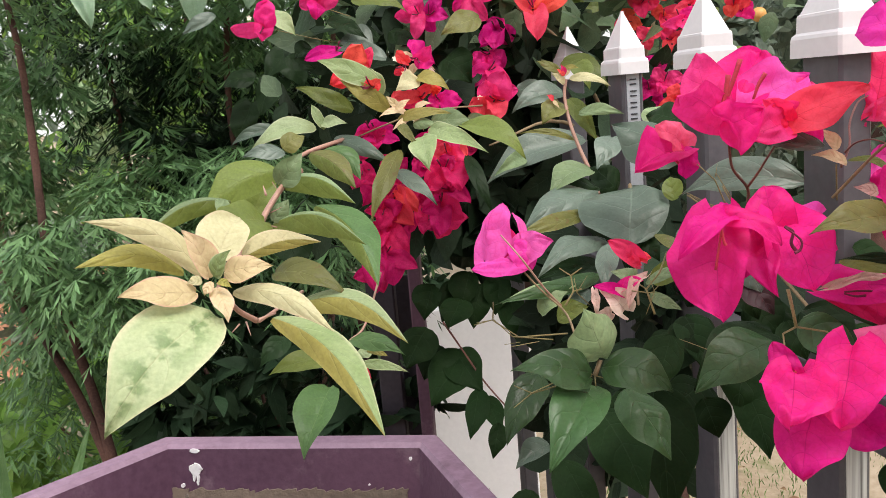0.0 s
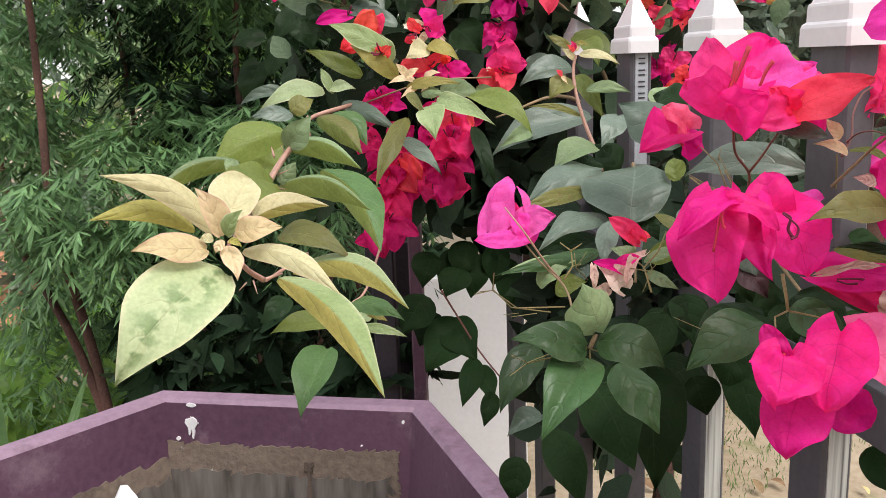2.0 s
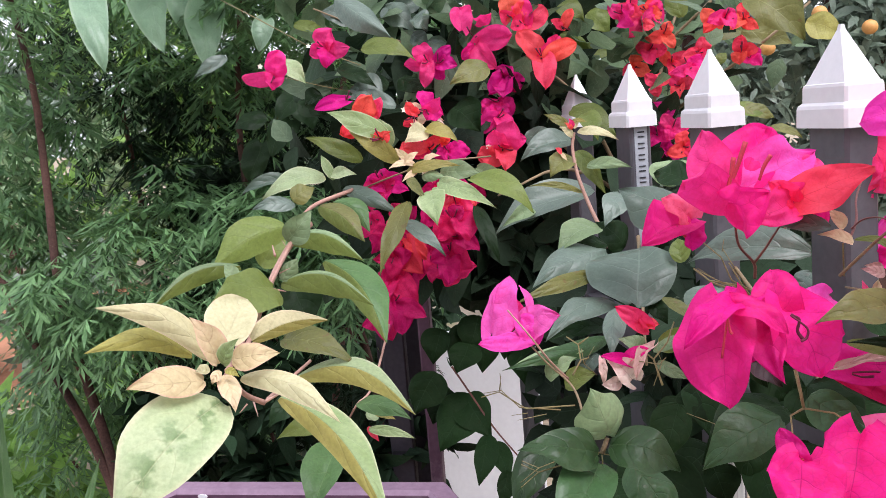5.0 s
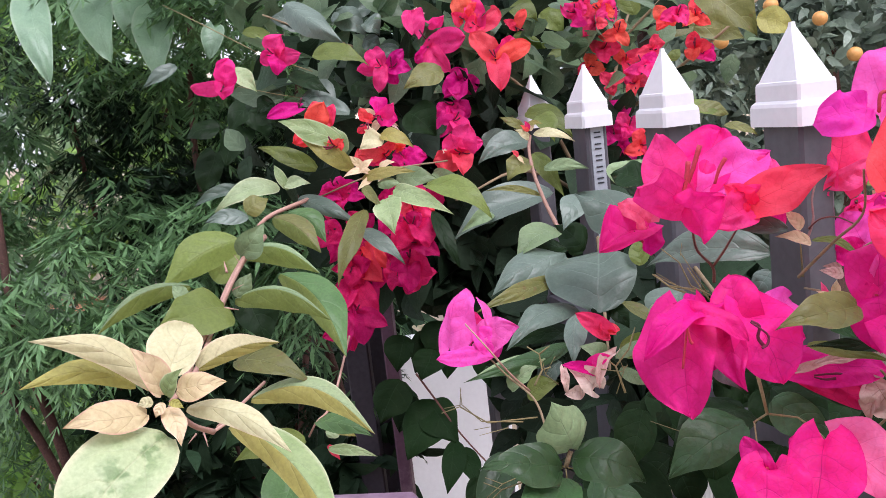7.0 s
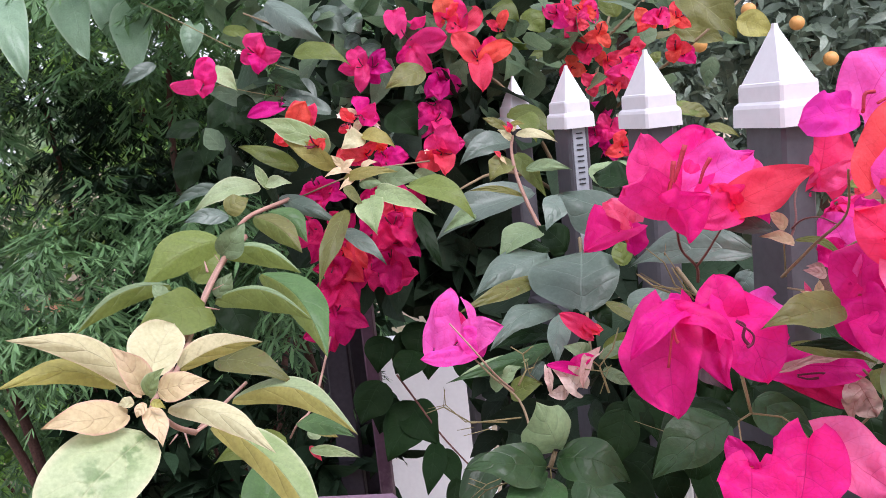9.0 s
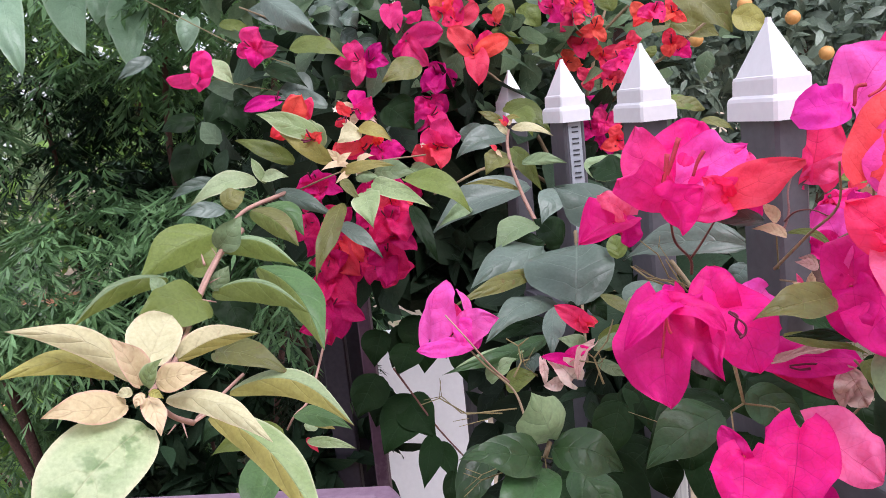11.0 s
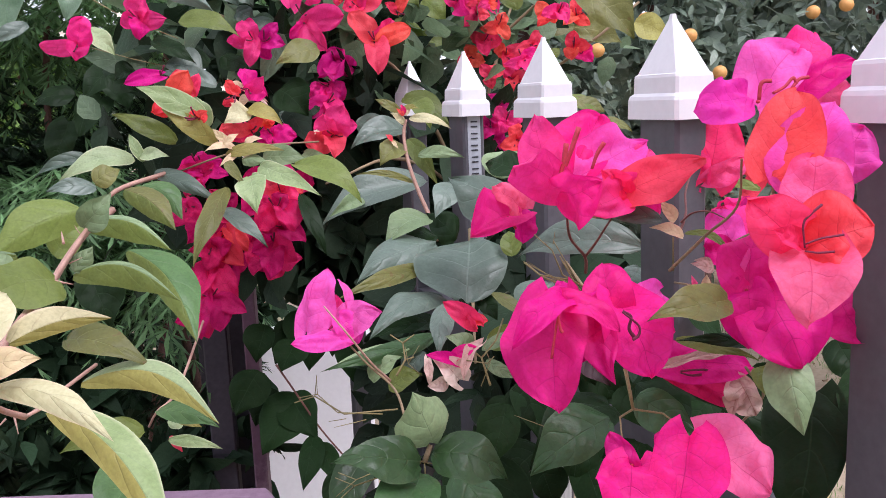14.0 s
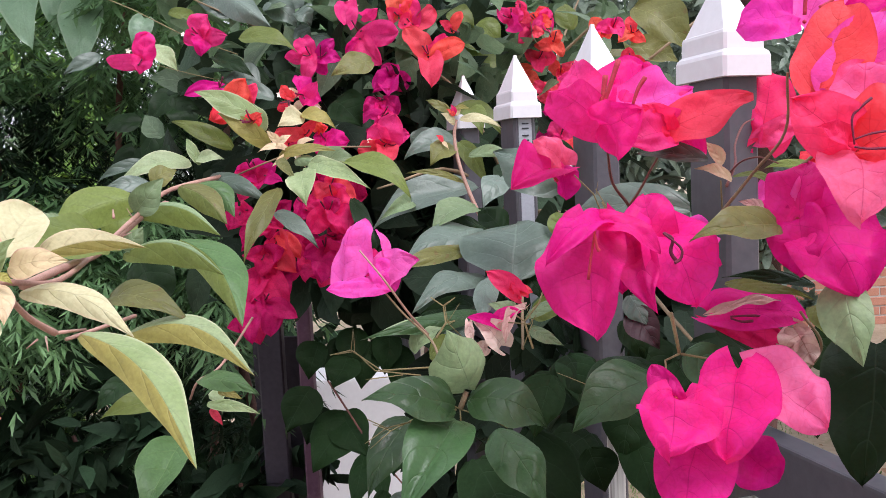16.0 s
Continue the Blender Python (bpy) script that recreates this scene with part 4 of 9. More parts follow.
stem(BOUG, [(-0.163, 1.050, 1.351), (-0.111, 1.023, 1.368), (-0.069, 1.004, 1.378), (-0.005, 1.046, 1.378)], 0.00100, 0.00100, STEM)
stem(BOUG, [(-0.477, 1.575, 1.671), (-0.349, 1.362, 1.600), (-0.248, 1.252, 1.540), (-0.173, 1.196, 1.507)], 0.00096, 0.00064, STEM_GREEN)
stem(BOUG, [(-0.284, 1.215, 1.501), (-0.230, 1.202, 1.484), (-0.177, 1.191, 1.470)], 0.00051, 0.00051, STEM_GREEN)
leaf(BOUG, (0.086, 0.985, 1.373), (0.059, 0.967, 1.356), 0.034, (-0.01, -0.68, 0.74), "olive", 0.104, 0.2)
leaf(BOUG, (0.100, 0.973, 1.362), (0.145, 0.950, 1.360), 0.017, (-0.39, -0.79, 0.47), "sage", 0.104, 0.15)
leaf(BOUG, (0.093, 1.006, 1.378), (0.118, 0.968, 1.331), 0.023, (-0.32, -0.82, 0.47), "green", 0.104, 0.2)
leaf(BOUG, (0.093, 0.968, 1.334), (0.034, 0.951, 1.348), 0.009, (0.35, -0.85, 0.38), "olive", 0.065, 0.1)
leaf(BOUG, (0.084, 0.980, 1.409), (0.058, 0.978, 1.423), 0.013, (0.26, -0.90, 0.35), "olive", 0.104, 0.2)
leaf(BOUG, (0.087, 0.981, 1.412), (0.103, 0.970, 1.411), 0.007, (-0.46, -0.74, 0.49), "yellow", 0.104, 0.2)
leaf(BOUG, (0.088, 0.978, 1.396), (0.073, 0.971, 1.408), 0.011, (0.53, -0.83, 0.17), "pale", 0.104, 0.2)
leaf(BOUG, (0.093, 0.979, 1.401), (0.133, 0.953, 1.391), 0.014, (-0.29, -0.69, 0.66), "pale", 0.104, 0.2)
leaf(BOUG, (0.100, 1.135, 1.424), (0.151, 1.092, 1.389), 0.039, (-0.08, -0.69, 0.72), "green", 0.104, 0.2)
leaf(BOUG, (0.088, 0.975, 1.405), (0.084, 0.974, 1.416), 0.007, (0.17, -0.98, 0.00), "red", 0.104, 0.3)
leaf(BOUG, (0.089, 0.974, 1.404), (0.094, 0.977, 1.413), 0.006, (-0.24, -0.87, 0.42), "peach", 0.104, 0.3)
leaf(BOUG, (0.087, 0.974, 1.404), (0.079, 0.973, 1.412), 0.006, (0.28, -0.95, 0.11), "orange", 0.104, 0.3)
leaf(BOUG, (0.074, 0.980, 1.378), (0.067, 0.978, 1.385), 0.008, (0.54, -0.79, 0.29), "red", 0.104, 0.3)
leaf(BOUG, (0.074, 0.980, 1.378), (0.079, 0.971, 1.370), 0.005, (-0.31, -0.70, 0.64), "peach", 0.104, 0.3)
leaf(BOUG, (0.122, 0.878, 1.340), (0.101, 0.835, 1.315), 0.031, (0.19, -0.56, 0.81), "grey", 0.104, 0.2)
leaf(BOUG, (0.183, 0.919, 1.338), (0.183, 0.933, 1.365), 0.042, (-0.15, -0.87, 0.46), "sage", 0.078, 0.15, "round")
leaf(BOUG, (0.095, 0.833, 1.313), (0.052, 0.799, 1.298), 0.036, (0.12, -0.53, 0.84), "sage", 0.13, 0.2)
leaf(BOUG, (0.103, 0.851, 1.293), (0.047, 0.825, 1.291), 0.020, (0.33, -0.78, 0.53), "dark", 0.13, 0.2)
leaf(BOUG, (0.125, 0.889, 1.282), (0.099, 0.892, 1.311), 0.041, (0.39, -0.83, 0.40), "dark", 0.13, 0.2)
leaf(BOUG, (0.039, 1.036, 1.314), (0.003, 1.008, 1.298), 0.026, (0.34, -0.75, 0.56), "sage", 0.26, 0.7)
leaf(BOUG, (0.097, 0.810, 1.295), (0.026, 0.765, 1.276), 0.042, (0.16, -0.59, 0.79), "grey", 0.104, 0.2)
leaf(BOUG, (0.084, 0.767, 1.281), (0.011, 0.707, 1.275), 0.018, (0.45, -0.61, 0.65), "olive", 0.104, 0.2)
leaf(BOUG, (0.108, 0.709, 1.262), (0.121, 0.762, 1.306), 0.076, (-0.09, -0.63, 0.77), "grey", 0.065, 0.12, "round")
leaf(BOUG, (0.095, 0.744, 1.259), (0.033, 0.682, 1.252), 0.031, (0.27, -0.38, 0.88), "grey", 0.13, 0.25)
leaf(BOUG, (0.093, 0.760, 1.233), (0.033, 0.732, 1.234), 0.021, (0.33, -0.68, 0.65), "dark", 0.104, 0.2)
leaf(BOUG, (0.088, 0.684, 1.268), (0.078, 0.645, 1.242), 0.021, (-0.09, -0.53, 0.84), "grey", 0.104, 0.2)
leaf(BOUG, (0.101, 0.640, 1.244), (0.083, 0.633, 1.258), 0.019, (0.57, -0.72, 0.39), "sage", 0.13, 0.25)
leaf(BOUG, (0.114, 0.651, 1.245), (0.144, 0.640, 1.259), 0.020, (-0.47, -0.78, 0.42), "green", 0.156, 0.2)
leaf(BOUG, (0.107, 0.631, 1.247), (0.136, 0.626, 1.256), 0.013, (-0.32, -0.55, 0.77), "sage", 0.13, 0.2)
leaf(BOUG, (0.108, 0.620, 1.242), (0.128, 0.606, 1.232), 0.011, (-0.24, -0.80, 0.55), "sage", 0.13, 0.2)
leaf(BOUG, (0.082, 0.700, 1.240), (-0.002, 0.639, 1.239), 0.017, (0.50, -0.68, 0.53), "mid", 0.104, 0.2)
leaf(BOUG, (0.059, 0.670, 1.240), (0.001, 0.650, 1.237), 0.012, (0.15, -0.53, 0.83), "sage", 0.065, 0.2)
leaf(BOUG, (0.030, 0.656, 1.222), (0.052, 0.657, 1.239), 0.024, (-0.44, -0.65, 0.61), "sage", 0.13, 0.25)
leaf(BOUG, (0.041, 0.636, 1.223), (0.064, 0.632, 1.233), 0.021, (-0.39, -0.68, 0.62), "green", 0.13, 0.2)
leaf(BOUG, (0.071, 0.679, 1.234), (0.053, 0.671, 1.215), 0.022, (-0.34, -0.69, 0.64), "grey", 0.13, 0.2)
leaf(BOUG, (0.182, 0.726, 1.269), (0.156, 0.705, 1.243), 0.046, (-0.12, -0.71, 0.70), "grey", 0.104, 0.15)
leaf(BOUG, (0.128, 0.705, 1.269), (0.155, 0.689, 1.249), 0.015, (0.22, -0.61, 0.76), "olive", 0.104, 0.2)
leaf(BOUG, (0.121, 0.724, 1.264), (0.133, 0.711, 1.246), 0.018, (-0.10, -0.81, 0.58), "dark", 0.104, 0.2)
leaf(BOUG, (0.150, 0.729, 1.293), (0.150, 0.744, 1.312), 0.020, (-0.29, -0.77, 0.57), "green", 0.104, 0.2)
leaf(BOUG, (0.141, 0.664, 1.266), (0.155, 0.669, 1.270), 0.017, (0.05, -0.78, 0.62), "sage", 0.104, 0.2)
stem(BOUG, [(0.112, 0.929, 1.277), (0.109, 0.942, 1.293), (0.098, 0.957, 1.323), (0.089, 0.966, 1.354), (0.086, 0.976, 1.382), (0.089, 0.979, 1.400)], 0.00248, 0.00161, STEM_PINK)
stem(BOUG, [(0.043, 0.613, 1.267), (0.051, 0.612, 1.261), (0.052, 0.610, 1.250), (0.045, 0.599, 1.243)], 0.00045, 0.00077, STEM_GREEN)
stem(BOUG, [(0.059, 0.613, 1.266), (0.051, 0.612, 1.261)], 0.00038, 0.00077, STEM_GREEN)
stem(BOUG, [(0.052, 0.610, 1.250), (0.058, 0.611, 1.251)], 0.00038, 0.00064, STEM_GREEN)
stem(BOUG, [(0.118, 0.605, 1.275), (0.112, 0.602, 1.261), (0.102, 0.601, 1.250), (0.105, 0.588, 1.235)], 0.00051, 0.00083, STEM_GREEN)
stem(BOUG, [(0.102, 0.601, 1.250), (0.096, 0.611, 1.254)], 0.00051, 0.00064, STEM_GREEN)
stem(BOUG, [(0.127, 0.571, 1.318), (0.134, 0.560, 1.311), (0.141, 0.550, 1.309)], 0.00045, 0.00077, STEM_GREEN)
leaf(BOUG, (-0.123, 1.030, 1.412), (-0.191, 1.018, 1.447), 0.031, (0.31, -0.91, 0.29), "palegreen", 0.13, 0.2)
leaf(BOUG, (-0.114, 1.025, 1.382), (-0.168, 1.017, 1.422), 0.025, (0.19, -0.98, 0.07), "yellow", 0.13, 0.2)
leaf(BOUG, (-0.163, 1.066, 1.384), (-0.230, 1.067, 1.420), 0.027, (0.24, -0.85, 0.47), "green", 0.13, 0.2)
leaf(BOUG, (-0.127, 1.048, 1.398), (-0.137, 1.054, 1.434), 0.034, (0.31, -0.92, 0.25), "palegreen", 0.13, 0.25)
leaf(BOUG, (-0.078, 1.031, 1.416), (-0.102, 1.009, 1.404), 0.027, (0.44, -0.76, 0.47), "pale", 0.13, 0.2)
leaf(BOUG, (-0.079, 1.031, 1.417), (-0.041, 1.016, 1.400), 0.023, (0.00, -0.76, 0.65), "yellow", 0.13, 0.2)
leaf(BOUG, (-0.192, 1.022, 1.366), (-0.206, 1.030, 1.397), 0.014, (0.27, -0.90, 0.34), "palegreen", 0.13, 0.3)
leaf(BOUG, (-0.195, 1.023, 1.373), (-0.164, 1.015, 1.372), 0.019, (-0.18, -0.80, 0.57), "palegreen", 0.13, 0.3)
leaf(BOUG, (-0.101, 0.993, 1.372), (-0.041, 0.975, 1.376), 0.018, (-0.28, -0.77, 0.57), "yellow", 0.104, 0.2)
leaf(BOUG, (-0.065, 1.013, 1.365), (-0.018, 0.995, 1.363), 0.030, (-0.30, -0.84, 0.46), "sage", 0.13, 0.2)
leaf(BOUG, (-0.084, 0.982, 1.365), (-0.057, 0.969, 1.363), 0.017, (-0.30, -0.73, 0.61), "sage", 0.13, 0.2)
leaf(BOUG, (-0.061, 0.921, 1.362), (-0.003, 0.874, 1.337), 0.024, (-0.29, -0.71, 0.64), "palegreen", 0.13, 0.2)
leaf(BOUG, (-0.024, 1.074, 1.364), (0.021, 1.039, 1.345), 0.025, (-0.44, -0.80, 0.41), "sage", 0.13, 0.2)
leaf(BOUG, (-0.071, 0.920, 1.353), (-0.063, 0.873, 1.324), 0.037, (-0.27, -0.54, 0.80), "palegreen", 0.13, 0.3)
leaf(BOUG, (-0.095, 0.942, 1.367), (-0.073, 0.906, 1.343), 0.013, (-0.20, -0.62, 0.76), "olive", 0.13, 0.3)
leaf(BOUG, (-0.185, 1.040, 1.354), (-0.113, 1.000, 1.322), 0.024, (-0.18, -0.79, 0.59), "grey", 0.13, 0.2)
leaf(BOUG, (-0.103, 0.988, 1.337), (-0.134, 0.919, 1.270), 0.029, (-0.11, -0.67, 0.74), "olive", 0.104, 0.2)
leaf(BOUG, (-0.074, 1.054, 1.433), (-0.063, 1.052, 1.444), 0.017, (-0.44, -0.85, 0.29), "cream", 0.13, 0.2)
leaf(BOUG, (-0.079, 1.053, 1.431), (-0.057, 1.038, 1.421), 0.009, (-0.19, -0.72, 0.67), "cream", 0.13, 0.2)
leaf(BOUG, (-0.091, 1.055, 1.439), (-0.101, 1.052, 1.452), 0.006, (0.21, -0.98, -0.06), "cream", 0.13, 0.2)
leaf(BOUG, (-0.097, 1.043, 1.428), (-0.091, 1.027, 1.417), 0.010, (-0.10, -0.57, 0.82), "peach", 0.13, 0.2)
leaf(BOUG, (-0.102, 0.985, 1.382), (-0.086, 0.985, 1.393), 0.010, (-0.18, -0.94, 0.29), "peach", 0.13, 0.2)
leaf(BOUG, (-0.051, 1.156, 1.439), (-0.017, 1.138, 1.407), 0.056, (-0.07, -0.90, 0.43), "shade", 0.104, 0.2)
leaf(BOUG, (-0.146, 1.180, 1.463), (-0.189, 1.179, 1.475), 0.054, (0.13, -0.88, 0.46), "grey", 0.104, 0.2)
# rosette and lower leaves
leaf(BOUG, (0.050, 0.496, 1.227), (0.004, 0.481, 1.239), 0.032, (0.38, -0.56, 0.73), "mid", 0.13, 0.15)
leaf(BOUG, (0.059, 0.508, 1.231), (0.048, 0.491, 1.267), 0.038, (0.40, -0.88, -0.27), "sage", 0.13, 0.12)
leaf(BOUG, (0.058, 0.507, 1.227), (0.098, 0.496, 1.214), 0.037, (0.08, -0.63, 0.77), "mid", 0.13, 0.15)
leaf(BOUG, (0.051, 0.504, 1.217), (0.020, 0.447, 1.191), 0.039, (0.19, -0.49, 0.85), "mid", 0.13, 0.15)
leaf(BOUG, (0.076, 0.547, 1.197), (0.099, 0.515, 1.162), 0.034, (0.05, -0.72, 0.69), "mid", 0.104, 0.15)
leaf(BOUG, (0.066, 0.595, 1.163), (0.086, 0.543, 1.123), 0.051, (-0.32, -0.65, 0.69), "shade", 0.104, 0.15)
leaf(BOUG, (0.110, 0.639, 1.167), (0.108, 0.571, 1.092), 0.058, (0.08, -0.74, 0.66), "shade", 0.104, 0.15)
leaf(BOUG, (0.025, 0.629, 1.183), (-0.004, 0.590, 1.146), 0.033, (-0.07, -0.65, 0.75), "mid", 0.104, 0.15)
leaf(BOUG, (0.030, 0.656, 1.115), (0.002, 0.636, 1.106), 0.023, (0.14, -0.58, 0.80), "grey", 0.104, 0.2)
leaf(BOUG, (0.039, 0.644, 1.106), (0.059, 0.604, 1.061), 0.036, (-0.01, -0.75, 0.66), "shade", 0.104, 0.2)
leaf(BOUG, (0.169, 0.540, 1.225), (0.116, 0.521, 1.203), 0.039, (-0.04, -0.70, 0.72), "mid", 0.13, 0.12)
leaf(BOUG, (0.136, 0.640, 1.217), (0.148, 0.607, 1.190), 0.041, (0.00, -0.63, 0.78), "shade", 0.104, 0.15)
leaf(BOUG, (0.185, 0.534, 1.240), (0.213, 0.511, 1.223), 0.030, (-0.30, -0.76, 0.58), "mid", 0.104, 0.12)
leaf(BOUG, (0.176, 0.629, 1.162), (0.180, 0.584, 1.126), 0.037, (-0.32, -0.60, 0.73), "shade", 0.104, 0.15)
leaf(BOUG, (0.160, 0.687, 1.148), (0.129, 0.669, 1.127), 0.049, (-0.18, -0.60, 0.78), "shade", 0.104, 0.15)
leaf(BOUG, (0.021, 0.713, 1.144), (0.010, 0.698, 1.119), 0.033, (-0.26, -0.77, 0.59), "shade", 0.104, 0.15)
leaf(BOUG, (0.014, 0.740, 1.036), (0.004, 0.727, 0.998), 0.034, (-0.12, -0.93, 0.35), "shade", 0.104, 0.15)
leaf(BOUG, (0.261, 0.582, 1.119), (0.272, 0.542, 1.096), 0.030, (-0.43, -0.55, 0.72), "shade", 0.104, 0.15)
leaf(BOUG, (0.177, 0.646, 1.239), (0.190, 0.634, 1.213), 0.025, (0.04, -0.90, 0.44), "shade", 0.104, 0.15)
leaf(BOUG, (0.168, 0.590, 1.265), (0.175, 0.575, 1.248), 0.017, (-0.26, -0.77, 0.58), "grey", 0.104, 0.15)
leaf(BOUG, (0.202, 0.450, 1.317), (0.157, 0.436, 1.315), 0.025, (0.17, -0.65, 0.74), "olive", 0.104, 0.1)
leaf(BOUG, (0.197, 0.505, 1.282), (0.231, 0.475, 1.278), 0.010, (-0.33, -0.49, 0.81), "green", 0.078, 0.1)
leaf(BOUG, (0.236, 0.484, 1.282), (0.187, 0.477, 1.291), 0.009, (0.21, -0.80, 0.57), "dark", 0.104, 0.12)
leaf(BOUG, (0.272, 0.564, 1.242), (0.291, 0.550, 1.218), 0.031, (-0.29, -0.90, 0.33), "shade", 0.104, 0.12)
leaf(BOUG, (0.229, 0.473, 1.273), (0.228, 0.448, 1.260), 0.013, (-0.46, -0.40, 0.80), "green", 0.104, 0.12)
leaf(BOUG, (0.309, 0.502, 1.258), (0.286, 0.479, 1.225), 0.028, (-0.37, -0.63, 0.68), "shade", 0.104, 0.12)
leaf(BOUG, (0.316, 0.543, 1.263), (0.320, 0.523, 1.236), 0.028, (-0.24, -0.80, 0.55), "dark", 0.104, 0.12)
leaf(BOUG, (0.361, 0.734, 1.335), (0.329, 0.766, 1.339), 0.011, (-0.52, -0.59, 0.62), "green", 0.104, 0.1)
leaf(BOUG, (0.206, 0.529, 1.345), (0.195, 0.527, 1.358), 0.009, (0.04, -0.99, -0.10), "peach", 0.104, 0.25)
leaf(BOUG, (0.210, 0.527, 1.336), (0.188, 0.520, 1.344), 0.009, (0.39, -0.84, 0.37), "peach", 0.104, 0.2)
leaf(BOUG, (0.211, 0.527, 1.338), (0.231, 0.505, 1.327), 0.007, (-0.17, -0.56, 0.81), "green", 0.208, 0.2)
leaf(BOUG, (0.225, 0.522, 1.319), (0.215, 0.523, 1.323), 0.008, (0.02, -0.92, 0.40), "brown", 0.13, 0.5)
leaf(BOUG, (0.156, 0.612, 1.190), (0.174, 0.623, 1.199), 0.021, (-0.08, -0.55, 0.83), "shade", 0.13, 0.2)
stem(BOUG, [(0.053, 0.506, 1.222), (0.057, 0.508, 1.231)], 0.00150, 0.00150, STEM)
stem(BOUG, [(0.053, 0.506, 1.222), (0.047, 0.501, 1.227)], 0.00042, 0.00042, STEM_GREEN)
stem(BOUG, [(0.053, 0.506, 1.222), (0.053, 0.504, 1.214)], 0.00042, 0.00042, STEM_GREEN)
stem(BOUG, [(0.053, 0.506, 1.222), (0.072, 0.524, 1.210), (0.082, 0.542, 1.199)], 0.00042, 0.00042, STEM_GREEN)
stem(BOUG, [(-0.018, 0.579, 1.240), (-0.006, 0.580, 1.241), (0.006, 0.577, 1.229), (0.034, 0.587, 1.222)], 0.00029, 0.00051, STEM_GREEN)
stem(BOUG, [(-0.006, 0.580, 1.241), (-0.006, 0.582, 1.253)], 0.00026, 0.00016, STEM_GREEN)
stem(BOUG, [(0.000, 0.576, 1.224), (0.011, 0.576, 1.225)], 0.00019, 0.00032, STEM_GREEN)
stem(BOUG, [(0.005, 0.532, 1.209), (0.015, 0.527, 1.206), (0.033, 0.514, 1.218), (0.049, 0.505, 1.222)], 0.00026, 0.00042, STEM_GREEN)
stem(BOUG, [(0.003, 0.529, 1.196), (0.015, 0.527, 1.206)], 0.00019, 0.00032, STEM_GREEN)
stem(BOUG, [(0.051, 0.587, 1.265), (0.052, 0.584, 1.255), (0.061, 0.592, 1.244)], 0.00022, 0.00038, STEM_GREEN)
stem(BOUG, [(0.060, 0.587, 1.266), (0.052, 0.584, 1.255)], 0.00016, 0.00026, STEM_GREEN)
stem(BOUG, [(0.101, 0.588, 1.264), (0.105, 0.585, 1.252), (0.098, 0.582, 1.237)], 0.00019, 0.00032, STEM_GREEN)
stem(BOUG, [(0.113, 0.550, 1.228), (0.135, 0.548, 1.218)], 0.00019, 0.00032, STEM_GREEN)
stem(BOUG, [(0.153, 0.548, 1.309), (0.140, 0.553, 1.334)], 0.00038, 0.00032, STEM_GREEN)
stem(BOUG, [(0.130, 0.580, 1.317), (0.146, 0.578, 1.305), (0.160, 0.568, 1.304)], 0.00026, 0.00038, STEM_GREEN)
stem(BOUG, [(0.144, 0.564, 1.338), (0.142, 0.562, 1.330)], 0.00016, 0.00026, STEM_GREEN)
stem(BOUG, [(0.214, 0.552, 1.311), (0.204, 0.527, 1.336)], 0.00058, 0.00045, STEM_GREEN)
stem(BOUG, [(0.211, 0.542, 1.306), (0.212, 0.492, 1.313), (0.224, 0.470, 1.314)], 0.00070, 0.00060, STEM)
stem(BOUG, [(0.232, 0.492, 1.267), (0.250, 0.506, 1.244), (0.241, 0.523, 1.218)], 0.00080, 0.00080, STEM)
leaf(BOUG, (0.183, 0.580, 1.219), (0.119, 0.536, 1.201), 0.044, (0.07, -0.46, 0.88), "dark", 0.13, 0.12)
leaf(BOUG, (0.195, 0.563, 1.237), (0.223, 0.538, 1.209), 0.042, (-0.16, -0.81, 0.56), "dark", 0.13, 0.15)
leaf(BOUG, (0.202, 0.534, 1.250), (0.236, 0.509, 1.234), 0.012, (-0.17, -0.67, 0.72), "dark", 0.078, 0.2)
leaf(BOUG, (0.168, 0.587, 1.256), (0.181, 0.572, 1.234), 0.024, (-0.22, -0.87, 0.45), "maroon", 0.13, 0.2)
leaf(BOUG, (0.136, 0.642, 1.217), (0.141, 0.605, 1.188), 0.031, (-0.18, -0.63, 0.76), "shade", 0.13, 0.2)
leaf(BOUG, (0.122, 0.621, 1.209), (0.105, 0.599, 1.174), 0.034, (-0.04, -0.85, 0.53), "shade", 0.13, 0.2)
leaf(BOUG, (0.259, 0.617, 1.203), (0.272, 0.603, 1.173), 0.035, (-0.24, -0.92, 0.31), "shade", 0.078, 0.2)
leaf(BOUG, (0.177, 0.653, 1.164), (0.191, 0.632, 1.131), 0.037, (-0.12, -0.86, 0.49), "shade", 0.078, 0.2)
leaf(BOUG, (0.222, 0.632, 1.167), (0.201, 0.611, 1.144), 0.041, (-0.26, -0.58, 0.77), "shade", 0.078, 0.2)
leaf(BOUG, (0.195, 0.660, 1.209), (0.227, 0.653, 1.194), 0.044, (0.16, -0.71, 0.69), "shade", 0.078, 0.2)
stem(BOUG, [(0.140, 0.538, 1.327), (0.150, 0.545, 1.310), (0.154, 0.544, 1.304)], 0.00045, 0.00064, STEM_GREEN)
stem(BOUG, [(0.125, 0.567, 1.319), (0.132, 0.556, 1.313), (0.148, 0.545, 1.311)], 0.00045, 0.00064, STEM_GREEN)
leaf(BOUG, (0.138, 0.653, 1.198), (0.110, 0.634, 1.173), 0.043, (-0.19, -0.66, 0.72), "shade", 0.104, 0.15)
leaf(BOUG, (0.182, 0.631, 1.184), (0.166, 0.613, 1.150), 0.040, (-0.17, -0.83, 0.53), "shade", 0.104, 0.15)
